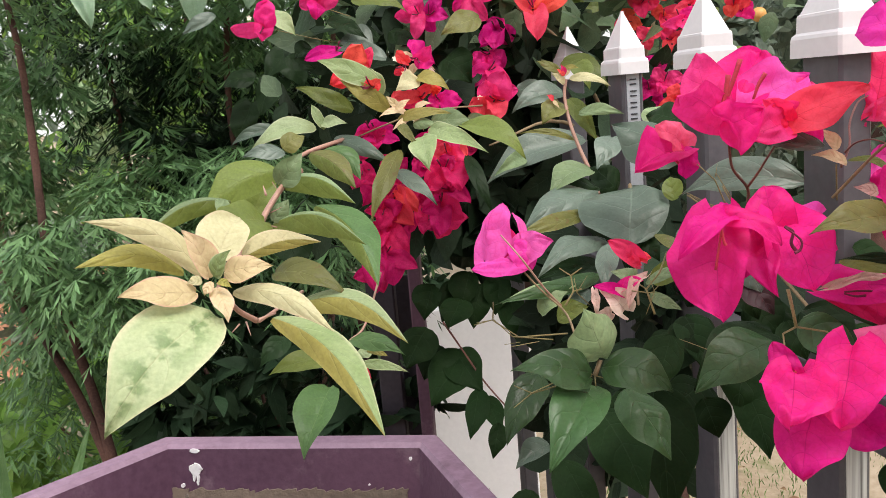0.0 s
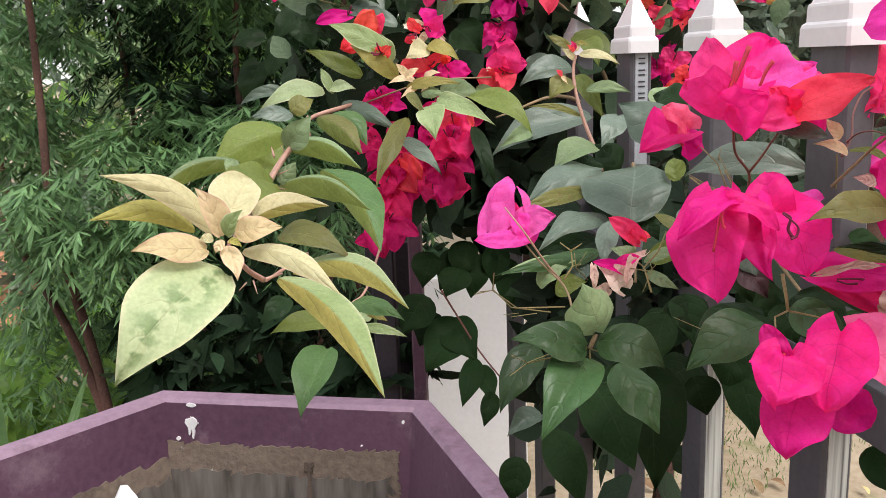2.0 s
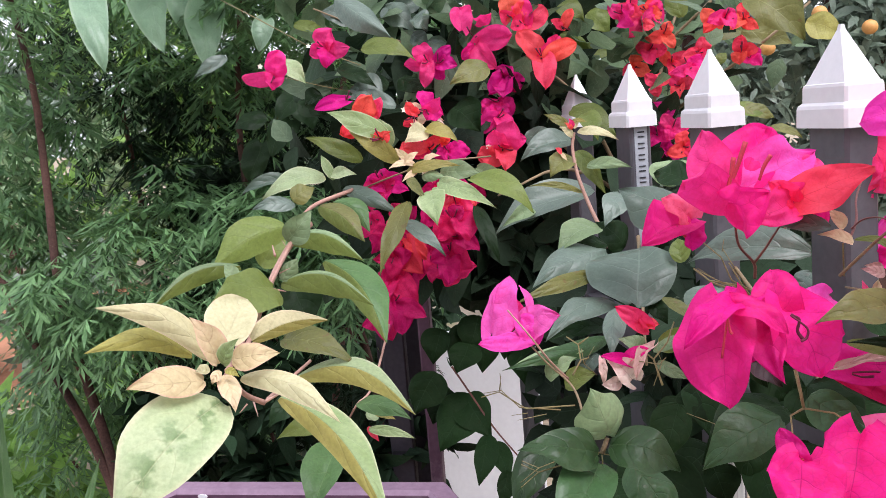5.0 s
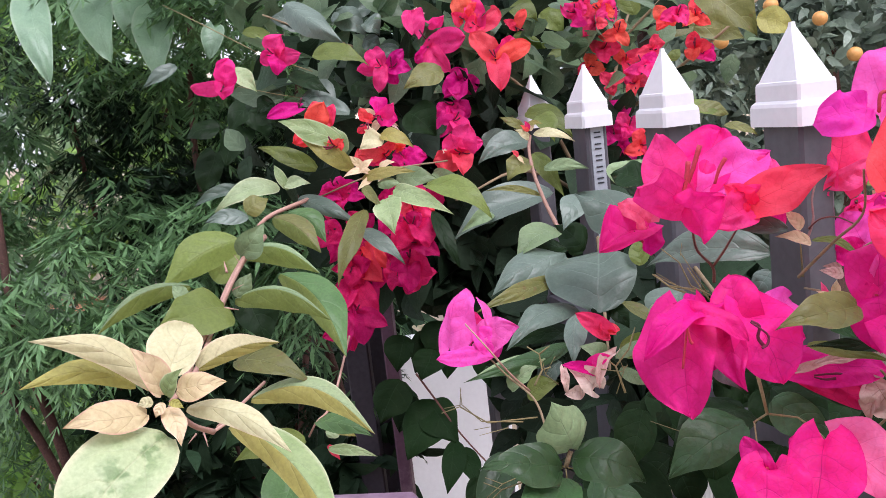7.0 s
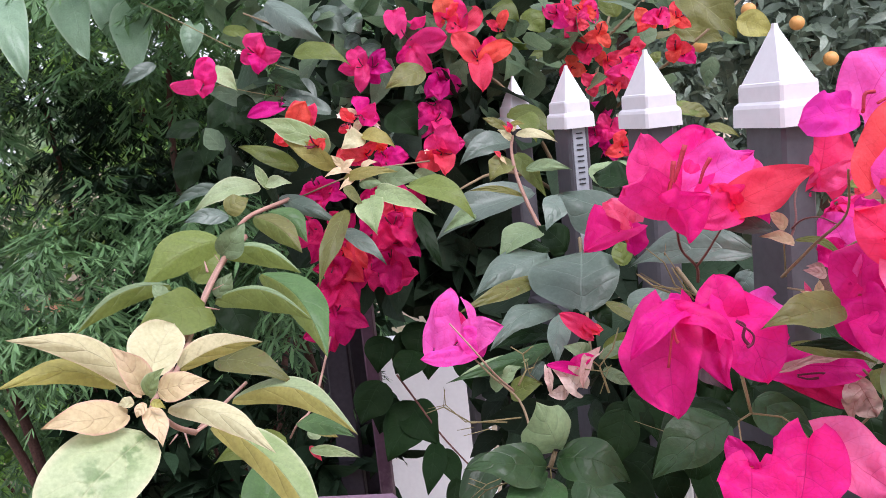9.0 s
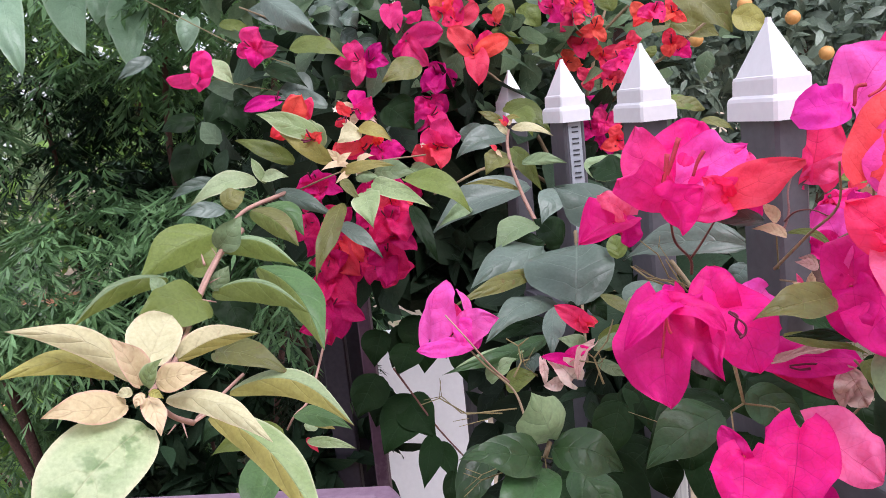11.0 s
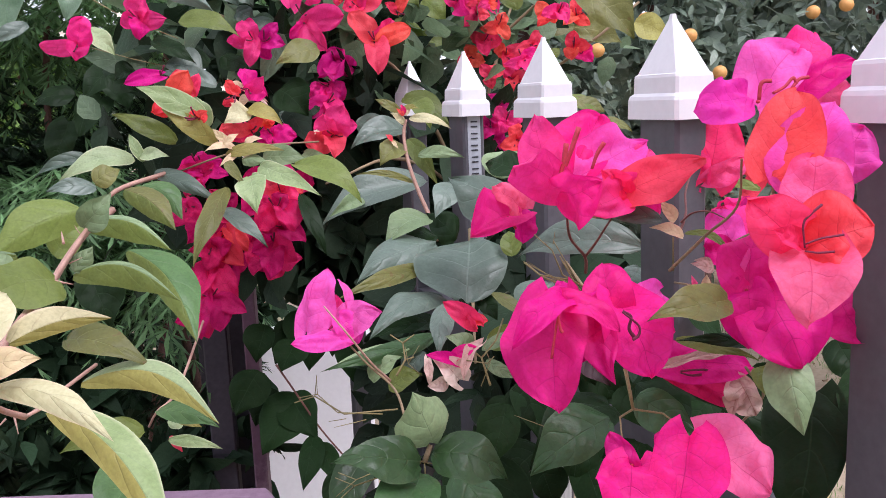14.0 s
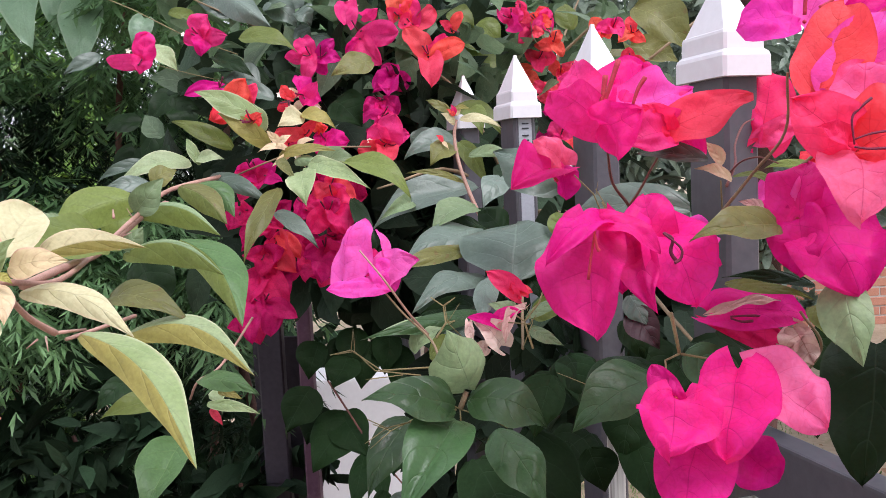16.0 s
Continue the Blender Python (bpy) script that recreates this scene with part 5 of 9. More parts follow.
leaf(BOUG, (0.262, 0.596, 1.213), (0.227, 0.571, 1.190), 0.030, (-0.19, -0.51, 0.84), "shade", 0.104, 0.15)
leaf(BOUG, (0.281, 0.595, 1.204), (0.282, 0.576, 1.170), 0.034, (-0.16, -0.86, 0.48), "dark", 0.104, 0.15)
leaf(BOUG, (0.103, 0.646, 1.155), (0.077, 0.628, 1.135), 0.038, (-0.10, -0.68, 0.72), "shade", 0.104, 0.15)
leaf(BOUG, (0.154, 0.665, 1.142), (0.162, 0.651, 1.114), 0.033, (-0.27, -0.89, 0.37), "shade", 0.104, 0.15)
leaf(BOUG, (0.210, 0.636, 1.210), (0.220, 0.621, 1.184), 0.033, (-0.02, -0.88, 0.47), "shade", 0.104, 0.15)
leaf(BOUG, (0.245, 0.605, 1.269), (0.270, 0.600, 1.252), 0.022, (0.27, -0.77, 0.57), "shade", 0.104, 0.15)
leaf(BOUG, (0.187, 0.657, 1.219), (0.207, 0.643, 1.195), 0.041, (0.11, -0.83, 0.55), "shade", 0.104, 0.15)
stem(BOUG, [(-0.019, 0.559, 1.244), (-0.007, 0.565, 1.245), (0.010, 0.568, 1.231), (0.043, 0.569, 1.231)], 0.00038, 0.00058, STEM_GREEN)
stem(BOUG, [(-0.007, 0.565, 1.245), (-0.005, 0.563, 1.258)], 0.00032, 0.00016, STEM_GREEN)
stem(BOUG, [(0.004, 0.547, 1.231), (0.023, 0.558, 1.230)], 0.00019, 0.00038, STEM_GREEN)
stem(BOUG, [(0.004, 0.494, 1.223), (0.014, 0.493, 1.218), (0.051, 0.506, 1.222)], 0.00026, 0.00058, STEM_GREEN)
stem(BOUG, [(0.003, 0.482, 1.214), (0.014, 0.493, 1.218)], 0.00019, 0.00045, STEM_GREEN)
stem(BOUG, [(0.008, 0.547, 1.291), (0.025, 0.550, 1.268), (0.041, 0.547, 1.251), (0.046, 0.529, 1.235)], 0.00060, 0.00090, STEM)
stem(BOUG, [(0.106, 0.576, 1.258), (0.103, 0.585, 1.251), (0.091, 0.595, 1.251)], 0.00032, 0.00045, STEM_GREEN)
stem(BOUG, [(0.122, 0.524, 1.343), (0.134, 0.532, 1.332), (0.139, 0.529, 1.318), (0.157, 0.537, 1.306)], 0.00032, 0.00058, STEM_GREEN)
stem(BOUG, [(0.121, 0.550, 1.323), (0.134, 0.549, 1.315), (0.145, 0.538, 1.311)], 0.00026, 0.00045, STEM_GREEN)
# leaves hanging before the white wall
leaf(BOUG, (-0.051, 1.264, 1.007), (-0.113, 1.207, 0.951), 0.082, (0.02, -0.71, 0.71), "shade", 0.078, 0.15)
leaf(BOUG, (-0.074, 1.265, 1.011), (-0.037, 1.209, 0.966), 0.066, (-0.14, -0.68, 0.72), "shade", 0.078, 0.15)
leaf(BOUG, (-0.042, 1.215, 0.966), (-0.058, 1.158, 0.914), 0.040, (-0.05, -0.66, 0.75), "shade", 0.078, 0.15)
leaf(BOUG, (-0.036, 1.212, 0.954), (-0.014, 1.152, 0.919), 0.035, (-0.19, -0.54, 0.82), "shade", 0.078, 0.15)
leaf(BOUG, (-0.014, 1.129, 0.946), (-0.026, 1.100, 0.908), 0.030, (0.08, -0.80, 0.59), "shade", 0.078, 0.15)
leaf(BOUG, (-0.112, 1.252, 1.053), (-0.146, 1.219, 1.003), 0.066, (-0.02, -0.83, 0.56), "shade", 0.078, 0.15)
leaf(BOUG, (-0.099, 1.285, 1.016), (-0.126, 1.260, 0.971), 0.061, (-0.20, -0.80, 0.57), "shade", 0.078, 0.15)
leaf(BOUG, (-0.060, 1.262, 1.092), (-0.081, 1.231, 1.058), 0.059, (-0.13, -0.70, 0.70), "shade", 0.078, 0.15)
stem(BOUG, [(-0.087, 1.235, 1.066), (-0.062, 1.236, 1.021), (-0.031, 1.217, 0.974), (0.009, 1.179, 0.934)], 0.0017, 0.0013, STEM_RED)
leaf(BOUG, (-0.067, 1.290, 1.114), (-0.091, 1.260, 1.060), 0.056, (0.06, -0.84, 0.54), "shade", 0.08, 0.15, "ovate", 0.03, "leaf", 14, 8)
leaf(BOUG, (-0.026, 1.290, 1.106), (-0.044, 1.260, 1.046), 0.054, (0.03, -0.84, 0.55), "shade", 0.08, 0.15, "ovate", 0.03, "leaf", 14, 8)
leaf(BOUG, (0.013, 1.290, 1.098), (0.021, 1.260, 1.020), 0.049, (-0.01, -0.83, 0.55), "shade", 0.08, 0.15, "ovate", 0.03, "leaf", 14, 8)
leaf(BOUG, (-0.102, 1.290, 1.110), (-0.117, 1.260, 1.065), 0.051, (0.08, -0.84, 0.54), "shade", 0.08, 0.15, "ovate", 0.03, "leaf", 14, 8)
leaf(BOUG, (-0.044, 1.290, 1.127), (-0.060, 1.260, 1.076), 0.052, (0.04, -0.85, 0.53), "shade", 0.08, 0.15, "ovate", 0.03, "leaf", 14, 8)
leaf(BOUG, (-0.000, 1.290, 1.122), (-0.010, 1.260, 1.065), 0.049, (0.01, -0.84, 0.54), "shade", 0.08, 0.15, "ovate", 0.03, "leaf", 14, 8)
leaf(BOUG, (0.230, 0.445, 1.291), (0.229, 0.425, 1.254), 0.028, (-0.49, -0.74, 0.46), "sage", 0.1, 0.12, "ovate", 0.03, "leaf", 16, 10)
leaf(BOUG, (0.277, 0.500, 1.246), (0.252, 0.470, 1.181), 0.058, (-0.56, -0.69, 0.46), "dark", 0.1, 0.12, "heart", 0.03, "leaf", 16, 10)
leaf(BOUG, (0.219, 0.505, 1.321), (0.204, 0.500, 1.326), 0.008, (-0.36, -0.85, 0.39), "brown", 0.1, 0.12, "ovate", 0.03, "leaf", 16, 10)
leaf(BOUG, (0.214, 0.505, 1.307), (0.217, 0.510, 1.317), 0.006, (-0.37, -0.87, 0.32), "peach", 0.1, 0.12, "ovate", 0.03, "leaf", 16, 10)
leaf(BOUG, (0.211, 0.505, 1.307), (0.202, 0.500, 1.314), 0.006, (-0.34, -0.81, 0.48), "peach", 0.1, 0.12, "ovate", 0.03, "leaf", 16, 10)
leaf(BOUG, (0.210, 0.505, 1.307), (0.208, 0.510, 1.317), 0.004, (-0.36, -0.88, 0.32), "rose", 0.1, 0.12, "ovate", 0.03, "leaf", 16, 10)
# leaves overhead and along the crown
leaf(BOUG, (-0.538, 1.728, 1.682), (-0.524, 1.640, 1.563), 0.095, (0.35, -0.74, 0.58), "teal", 0.078, 0.15, "heart")
leaf(BOUG, (-0.646, 1.684, 1.729), (-0.589, 1.580, 1.592), 0.094, (0.01, -0.79, 0.61), "teal", 0.078, 0.15, "heart")
leaf(BOUG, (-0.710, 1.579, 1.712), (-0.654, 1.473, 1.560), 0.078, (0.18, -0.77, 0.61), "teal", 0.078, 0.15, "heart")
leaf(BOUG, (-0.605, 1.786, 1.731), (-0.598, 1.722, 1.642), 0.084, (0.22, -0.79, 0.58), "teal", 0.078, 0.15, "heart")
leaf(BOUG, (-0.389, 1.568, 1.623), (-0.400, 1.541, 1.568), 0.048, (0.32, -0.88, 0.36), "teal", 0.078, 0.15, "heart")
leaf(BOUG, (-0.464, 1.558, 1.563), (-0.519, 1.531, 1.533), 0.029, (0.29, -0.92, 0.28), "grey", 0.078, 0.15)
leaf(BOUG, (-0.359, 1.540, 1.446), (-0.391, 1.504, 1.386), 0.063, (0.09, -0.88, 0.47), "dark", 0.078, 0.15, "heart")
leaf(BOUG, (-0.400, 1.541, 1.453), (-0.462, 1.533, 1.442), 0.049, (-0.02, -0.76, 0.65), "dark", 0.078, 0.15)
leaf(BOUG, (-0.426, 1.584, 1.407), (-0.452, 1.554, 1.343), 0.070, (-0.05, -0.90, 0.44), "dark", 0.078, 0.15, "heart")
leaf(BOUG, (-0.350, 1.545, 1.479), (-0.313, 1.520, 1.427), 0.066, (0.21, -0.82, 0.54), "dark", 0.078, 0.15, "heart")
leaf(BOUG, (-0.280, 1.198, 1.522), (-0.247, 1.181, 1.489), 0.030, (0.17, -0.80, 0.57), "palegreen", 0.078, 0.2)
leaf(BOUG, (-0.272, 1.257, 1.574), (-0.226, 1.254, 1.561), 0.020, (0.03, -0.95, 0.31), "green", 0.078, 0.2)
leaf(BOUG, (-0.170, 1.200, 1.529), (-0.096, 1.179, 1.508), 0.036, (-0.04, -0.79, 0.62), "green", 0.104, 0.2)
leaf(BOUG, (-0.203, 1.196, 1.506), (-0.150, 1.167, 1.477), 0.028, (-0.04, -0.75, 0.65), "dark", 0.104, 0.2)
leaf(BOUG, (-0.209, 1.263, 1.606), (-0.132, 1.207, 1.544), 0.046, (-0.27, -0.86, 0.43), "grey", 0.078, 0.15)
leaf(BOUG, (-0.147, 1.312, 1.594), (-0.105, 1.292, 1.556), 0.046, (-0.02, -0.90, 0.45), "grey", 0.078, 0.15)
leaf(BOUG, (-0.104, 1.257, 1.568), (-0.082, 1.252, 1.550), 0.041, (0.24, -0.82, 0.52), "grey", 0.078, 0.15)
leaf(BOUG, (-0.084, 1.252, 1.535), (-0.054, 1.244, 1.516), 0.034, (0.19, -0.75, 0.64), "grey", 0.078, 0.15)
leaf(BOUG, (-0.001, 1.164, 1.488), (-0.051, 1.138, 1.471), 0.040, (0.26, -0.82, 0.51), "olive", 0.104, 0.15)
leaf(BOUG, (0.126, 1.351, 1.508), (0.164, 1.337, 1.478), 0.039, (-0.03, -0.92, 0.39), "grey", 0.104, 0.15)
leaf(BOUG, (0.178, 1.353, 1.523), (0.239, 1.362, 1.526), 0.026, (0.11, -0.94, 0.33), "grey", 0.104, 0.15)
leaf(BOUG, (0.139, 1.401, 1.505), (0.200, 1.401, 1.503), 0.035, (0.01, -0.94, 0.35), "green", 0.104, 0.15)
leaf(BOUG, (0.108, 1.361, 1.577), (0.147, 1.353, 1.551), 0.045, (0.13, -0.86, 0.50), "green", 0.104, 0.15)
leaf(BOUG, (0.291, 1.358, 1.545), (0.287, 1.383, 1.590), 0.038, (-0.08, -0.87, 0.48), "green", 0.104, 0.15)
leaf(BOUG, (0.358, 1.259, 1.558), (0.424, 1.221, 1.491), 0.071, (-0.19, -0.92, 0.33), "olive", 0.078, 0.15)
leaf(BOUG, (0.471, 1.355, 1.522), (0.522, 1.348, 1.495), 0.050, (-0.01, -0.96, 0.27), "yellow", 0.078, 0.15)
leaf(BOUG, (0.246, 0.932, 1.414), (0.286, 0.928, 1.401), 0.024, (0.16, -0.73, 0.67), "green", 0.104, 0.1)
leaf(BOUG, (0.254, 0.827, 1.395), (0.283, 0.822, 1.384), 0.013, (0.12, -0.72, 0.68), "olive", 0.104, 0.1)
leaf(BOUG, (0.335, 1.347, 1.473), (0.354, 1.353, 1.488), 0.019, (-0.07, -0.89, 0.45), "green", 0.104, 0.1)
leaf(BOUG, (-0.168, 1.243, 1.482), (-0.200, 1.232, 1.462), 0.036, (0.11, -0.93, 0.34), "dark", 0.104, 0.2)
leaf(BOUG, (-0.128, 1.244, 1.485), (-0.090, 1.233, 1.466), 0.034, (0.06, -0.81, 0.58), "dark", 0.104, 0.2)
leaf(BOUG, (-0.239, 1.241, 1.474), (-0.263, 1.234, 1.461), 0.035, (-0.11, -0.78, 0.62), "dark", 0.104, 0.2)
stem(BOUG, [(0.479, 1.360, 1.551), (0.414, 1.352, 1.503), (0.354, 1.395, 1.457), (0.298, 1.438, 1.411)], 0.0022, 0.0030, STEM)
stem(BOUG, [(0.349, 1.413, 1.571), (0.297, 1.436, 1.526), (0.231, 1.447, 1.472)], 0.0022, 0.0028, STEM)
# young buds on the sprays
leaf(BOUG, (-0.096, 0.995, 1.381), (-0.113, 0.994, 1.399), 0.011, (0.20, -0.97, 0.15), "peach", 0.104, 0.25)
leaf(BOUG, (-0.090, 0.994, 1.377), (-0.121, 0.981, 1.377), 0.012, (0.30, -0.71, 0.63), "peach", 0.104, 0.25)
leaf(BOUG, (-0.088, 0.994, 1.374), (-0.107, 0.980, 1.361), 0.010, (0.17, -0.78, 0.60), "peach", 0.104, 0.25)
leaf(BOUG, (-0.081, 0.995, 1.380), (-0.062, 0.987, 1.387), 0.013, (-0.49, -0.67, 0.56), "peach", 0.104, 0.25)
leaf(BOUG, (-0.082, 0.993, 1.370), (-0.072, 0.975, 1.358), 0.007, (-0.05, -0.56, 0.83), "peach", 0.104, 0.25)
leaf(BOUG, (-0.081, 1.064, 1.437), (-0.101, 1.061, 1.449), 0.011, (0.46, -0.73, 0.50), "peach", 0.104, 0.25)
leaf(BOUG, (-0.077, 1.064, 1.434), (-0.058, 1.048, 1.425), 0.008, (-0.36, -0.71, 0.61), "peach", 0.104, 0.25)
leaf(BOUG, (-0.080, 1.064, 1.432), (-0.089, 1.047, 1.417), 0.012, (0.28, -0.72, 0.64), "pale", 0.104, 0.25)
leaf(BOUG, (-0.128, 1.175, 1.447), (-0.192, 1.174, 1.468), 0.032, (0.21, -0.76, 0.62), "grey", 0.078, 0.15)
leaf(BOUG, (-0.144, 1.249, 1.478), (-0.200, 1.254, 1.499), 0.038, (0.13, -0.83, 0.55), "dark", 0.078, 0.15)
leaf(BOUG, (-0.106, 1.264, 1.547), (-0.083, 1.255, 1.532), 0.032, (-0.04, -0.90, 0.43), "grey", 0.078, 0.15)
leaf(BOUG, (-0.054, 1.295, 1.512), (-0.027, 1.278, 1.476), 0.040, (-0.05, -0.91, 0.40), "dark", 0.078, 0.15)
leaf(BOUG, (0.048, 1.266, 1.445), (0.014, 1.252, 1.424), 0.037, (0.08, -0.89, 0.46), "dark", 0.078, 0.15)
leaf(BOUG, (0.111, 1.389, 1.537), (0.161, 1.381, 1.506), 0.043, (-0.04, -0.98, 0.17), "green", 0.078, 0.15)
leaf(BOUG, (0.157, 1.399, 1.568), (0.188, 1.387, 1.534), 0.043, (-0.06, -0.96, 0.28), "green", 0.078, 0.15)
leaf(BOUG, (0.134, 1.383, 1.483), (0.174, 1.377, 1.444), 0.046, (0.15, -0.94, 0.30), "dark", 0.078, 0.15)
leaf(BOUG, (0.224, 1.297, 1.519), (0.175, 1.283, 1.505), 0.023, (0.13, -0.90, 0.42), "grey", 0.078, 0.15)
leaf(BOUG, (0.251, 1.354, 1.537), (0.223, 1.376, 1.584), 0.028, (-0.17, -0.93, 0.34), "grey", 0.078, 0.15)
leaf(BOUG, (0.380, 1.366, 1.518), (0.456, 1.366, 1.494), 0.048, (0.05, -0.98, 0.17), "olive", 0.078, 0.15)
leaf(BOUG, (0.346, 1.412, 1.517), (0.408, 1.422, 1.520), 0.029, (0.11, -0.88, 0.47), "olive", 0.078, 0.15)
leaf(BOUG, (0.257, 0.929, 1.413), (0.292, 0.931, 1.401), 0.020, (0.23, -0.84, 0.48), "olive", 0.104, 0.1)
leaf(BOUG, (-0.298, 1.436, 1.488), (-0.354, 1.408, 1.441), 0.051, (-0.05, -0.82, 0.56), "dark", 0.078, 0.15)
leaf(BOUG, (-0.285, 1.282, 1.466), (-0.244, 1.279, 1.446), 0.029, (0.14, -0.91, 0.40), "dark", 0.078, 0.15)
leaf(BOUG, (-0.193, 1.309, 1.576), (-0.243, 1.313, 1.598), 0.046, (0.17, -0.83, 0.54), "grey", 0.078, 0.15)
leaf(BOUG, (-0.133, 1.317, 1.587), (-0.090, 1.332, 1.609), 0.039, (0.15, -0.94, 0.30), "grey", 0.078, 0.15)
leaf(BOUG, (-0.009, 1.205, 1.426), (-0.034, 1.188, 1.405), 0.030, (0.12, -0.82, 0.55), "dark", 0.078, 0.15)
leaf(BOUG, (-0.031, 1.199, 1.397), (-0.057, 1.206, 1.411), 0.028, (0.03, -0.86, 0.51), "grey", 0.078, 0.15)
# flowers near the camera
fl = flower(BOUG, (0.005, 0.555, 1.294))
leaf(fl, (-0.0090, 0.5520, 1.2895), (0.0045, 0.5650, 1.3245), 0.0250, (-0.45, -0.85, 0.25), "lilac", 0.16, -0.4, "bract", 0.05, "bract", 20, 14)
leaf(fl, (0.0170, 0.5560, 1.2900), (0.0125, 0.5680, 1.3165), 0.0095, (0.80, -0.60, 0.10), "lilac", 0.12, 0.1, "point", 0.02, "bract", 20, 14)
leaf(fl, (0.0090, 0.5540, 1.2930), (0.0354, 0.5480, 1.2995), 0.0240, (0.20, -0.80, 0.55), "lilac", 0.16, -0.2, "point", 0.05, "bract", 20, 14)
leaf(fl, (0.0105, 0.5520, 1.2960), (0.0215, 0.5460, 1.2815), 0.0170, (0.10, -0.80, 0.35), "lilac", 0.12, 0.1, "bract", 0.05, "bract", 20, 14)
leaf(fl, (0.0150, 0.5480, 1.2855), (-0.0171, 0.5400, 1.2865), 0.0135, (-0.05, -0.75, 0.65), "lilac", 0.12, -0.3, "bract", 0.05, "bract", 20, 14)
leaf(fl, (0.0060, 0.5750, 1.2860), (0.0100, 0.5800, 1.3040), 0.0100, (0.30, -0.90, -0.30), "deep", 0.10, 0.2, "bract", 0.05, "bract", 20, 14)
stem(fl, [(0.0026, 0.5400, 1.3065), (0.0151, 0.5350, 1.2904), (0.0279, 0.5450, 1.2692), (0.0390, 0.5600, 1.2528)], 0.0005, 0.0009, STEM_PINK)
fl = flower(BOUG, (0.137, 0.515, 1.367))
leaf(fl, (0.136, 0.525, 1.370), (0.131, 0.560, 1.410), 0.029, (-0.48, -0.86, 0.16), "pink", 0.06, 0.2, "point", 0.075, "bract", 20, 14)
leaf(fl, (0.140, 0.530, 1.372), (0.153, 0.560, 1.397), 0.018, (-0.49, -0.85, 0.17), "pink", 0.06, 0.2, "bract", 0.075, "bract", 20, 14)
leaf(fl, (0.148, 0.545, 1.370), (0.175, 0.570, 1.407), 0.038, (-0.18, -0.97, 0.19), "pink", 0.1, 0.25, "point", 0.075, "bract", 20, 14)
leaf(fl, (0.149, 0.540, 1.370), (0.201, 0.560, 1.390), 0.038, (-0.19, -0.89, 0.42), "lilac", 0.1, 0.25, "point", 0.075, "bract", 20, 14)
leaf(fl, (0.137, 0.510, 1.367), (0.103, 0.480, 1.384), 0.027, (-0.32, -0.94, -0.08), "pink", -0.2, 0.35, "bract", 0.075, "bract", 20, 14)
leaf(fl, (0.133, 0.505, 1.369), (0.148, 0.485, 1.374), 0.032, (-0.17, -0.98, -0.12), "pink", 0.26, 0.35, "bract", 0.075, "bract", 20, 14)
stem(fl, [(0.133, 0.508, 1.375), (0.138, 0.508, 1.386), (0.144, 0.508, 1.402)], 0.0009, 0.0015, TUBE, "flower_tube")
stem(fl, [(0.131, 0.504, 1.374), (0.134, 0.504, 1.383), (0.136, 0.504, 1.394)], 0.0009, 0.0015, TUBE, "flower_tube")
stem(fl, [(0.152, 0.512, 1.379), (0.155, 0.512, 1.387), (0.159, 0.512, 1.393)], 0.0008, 0.0013, TUBE, "flower_tube")
fl = flower(BOUG, (0.174, 0.525, 1.361))
leaf(fl, (0.169, 0.520, 1.362), (0.216, 0.510, 1.382), 0.029, (-0.39, -0.80, 0.45), "red", 0.08, 0.35, "point", 0.075, "bract", 20, 14)
leaf(fl, (0.175, 0.520, 1.365), (0.139, 0.495, 1.358), 0.023, (-0.20, -0.98, 0.04), "pink", 0.14, 0.3, "bract", 0.075, "bract", 20, 14)
leaf(fl, (0.179, 0.530, 1.366), (0.193, 0.520, 1.350), 0.018, (-0.14, -0.99, -0.06), "pink", 0.12, 0.35, "bract", 0.075, "bract", 20, 14)
leaf(fl, (0.181, 0.545, 1.365), (0.202, 0.560, 1.386), 0.020, (-0.22, -0.90, 0.39), "rose", 0.1, 0.3, "bract", 0.075, "bract", 20, 14)
leaf(fl, (0.172, 0.515, 1.365), (0.157, 0.505, 1.378), 0.017, (-0.21, -0.95, 0.22), "red", 0.1, 0.3, "bract", 0.075, "bract", 20, 14)
fl = flower(BOUG, (0.127, 0.593, 1.348))
leaf(fl, (0.129, 0.592, 1.345), (0.094, 0.572, 1.337), 0.032, (-0.33, -0.85, 0.41), "pink", 0.16, 0.35, "bract", 0.1, "bract", 20, 14)
leaf(fl, (0.130, 0.594, 1.348), (0.111, 0.585, 1.365), 0.021, (-0.16, -0.79, 0.60), "rose", 0.14, 0.3, "bract", 0.12, "bract", 20, 14)
leaf(fl, (0.128, 0.596, 1.346), (0.130, 0.590, 1.327), 0.018, (0.19, -0.95, 0.26), "magenta", 0.14, 0.4, "bract", 0.075, "bract", 20, 14)
stem(fl, [(0.117, 0.575, 1.347), (0.120, 0.575, 1.342), (0.122, 0.575, 1.339)], 0.0005, 0.0009, TUBE, "flower_tube")
fl = flower(BOUG, (0.123, 0.468, 1.319))
leaf(fl, (0.121, 0.468, 1.318), (0.112, 0.440, 1.271), 0.042, (-0.37, -0.88, 0.29), "magenta", 0.12, 0.25, "bract", 0.075, "bract", 20, 14)
leaf(fl, (0.130, 0.462, 1.319), (0.090, 0.430, 1.309), 0.017, (-0.40, -0.71, 0.58), "magenta", 0.2, 0.35, "bract", 0.075, "bract", 20, 14)
leaf(fl, (0.116, 0.455, 1.322), (0.144, 0.440, 1.309), 0.014, (-0.12, -0.69, 0.71), "magenta", 0.22, 0.4, "bract", 0.075, "bract", 20, 14)
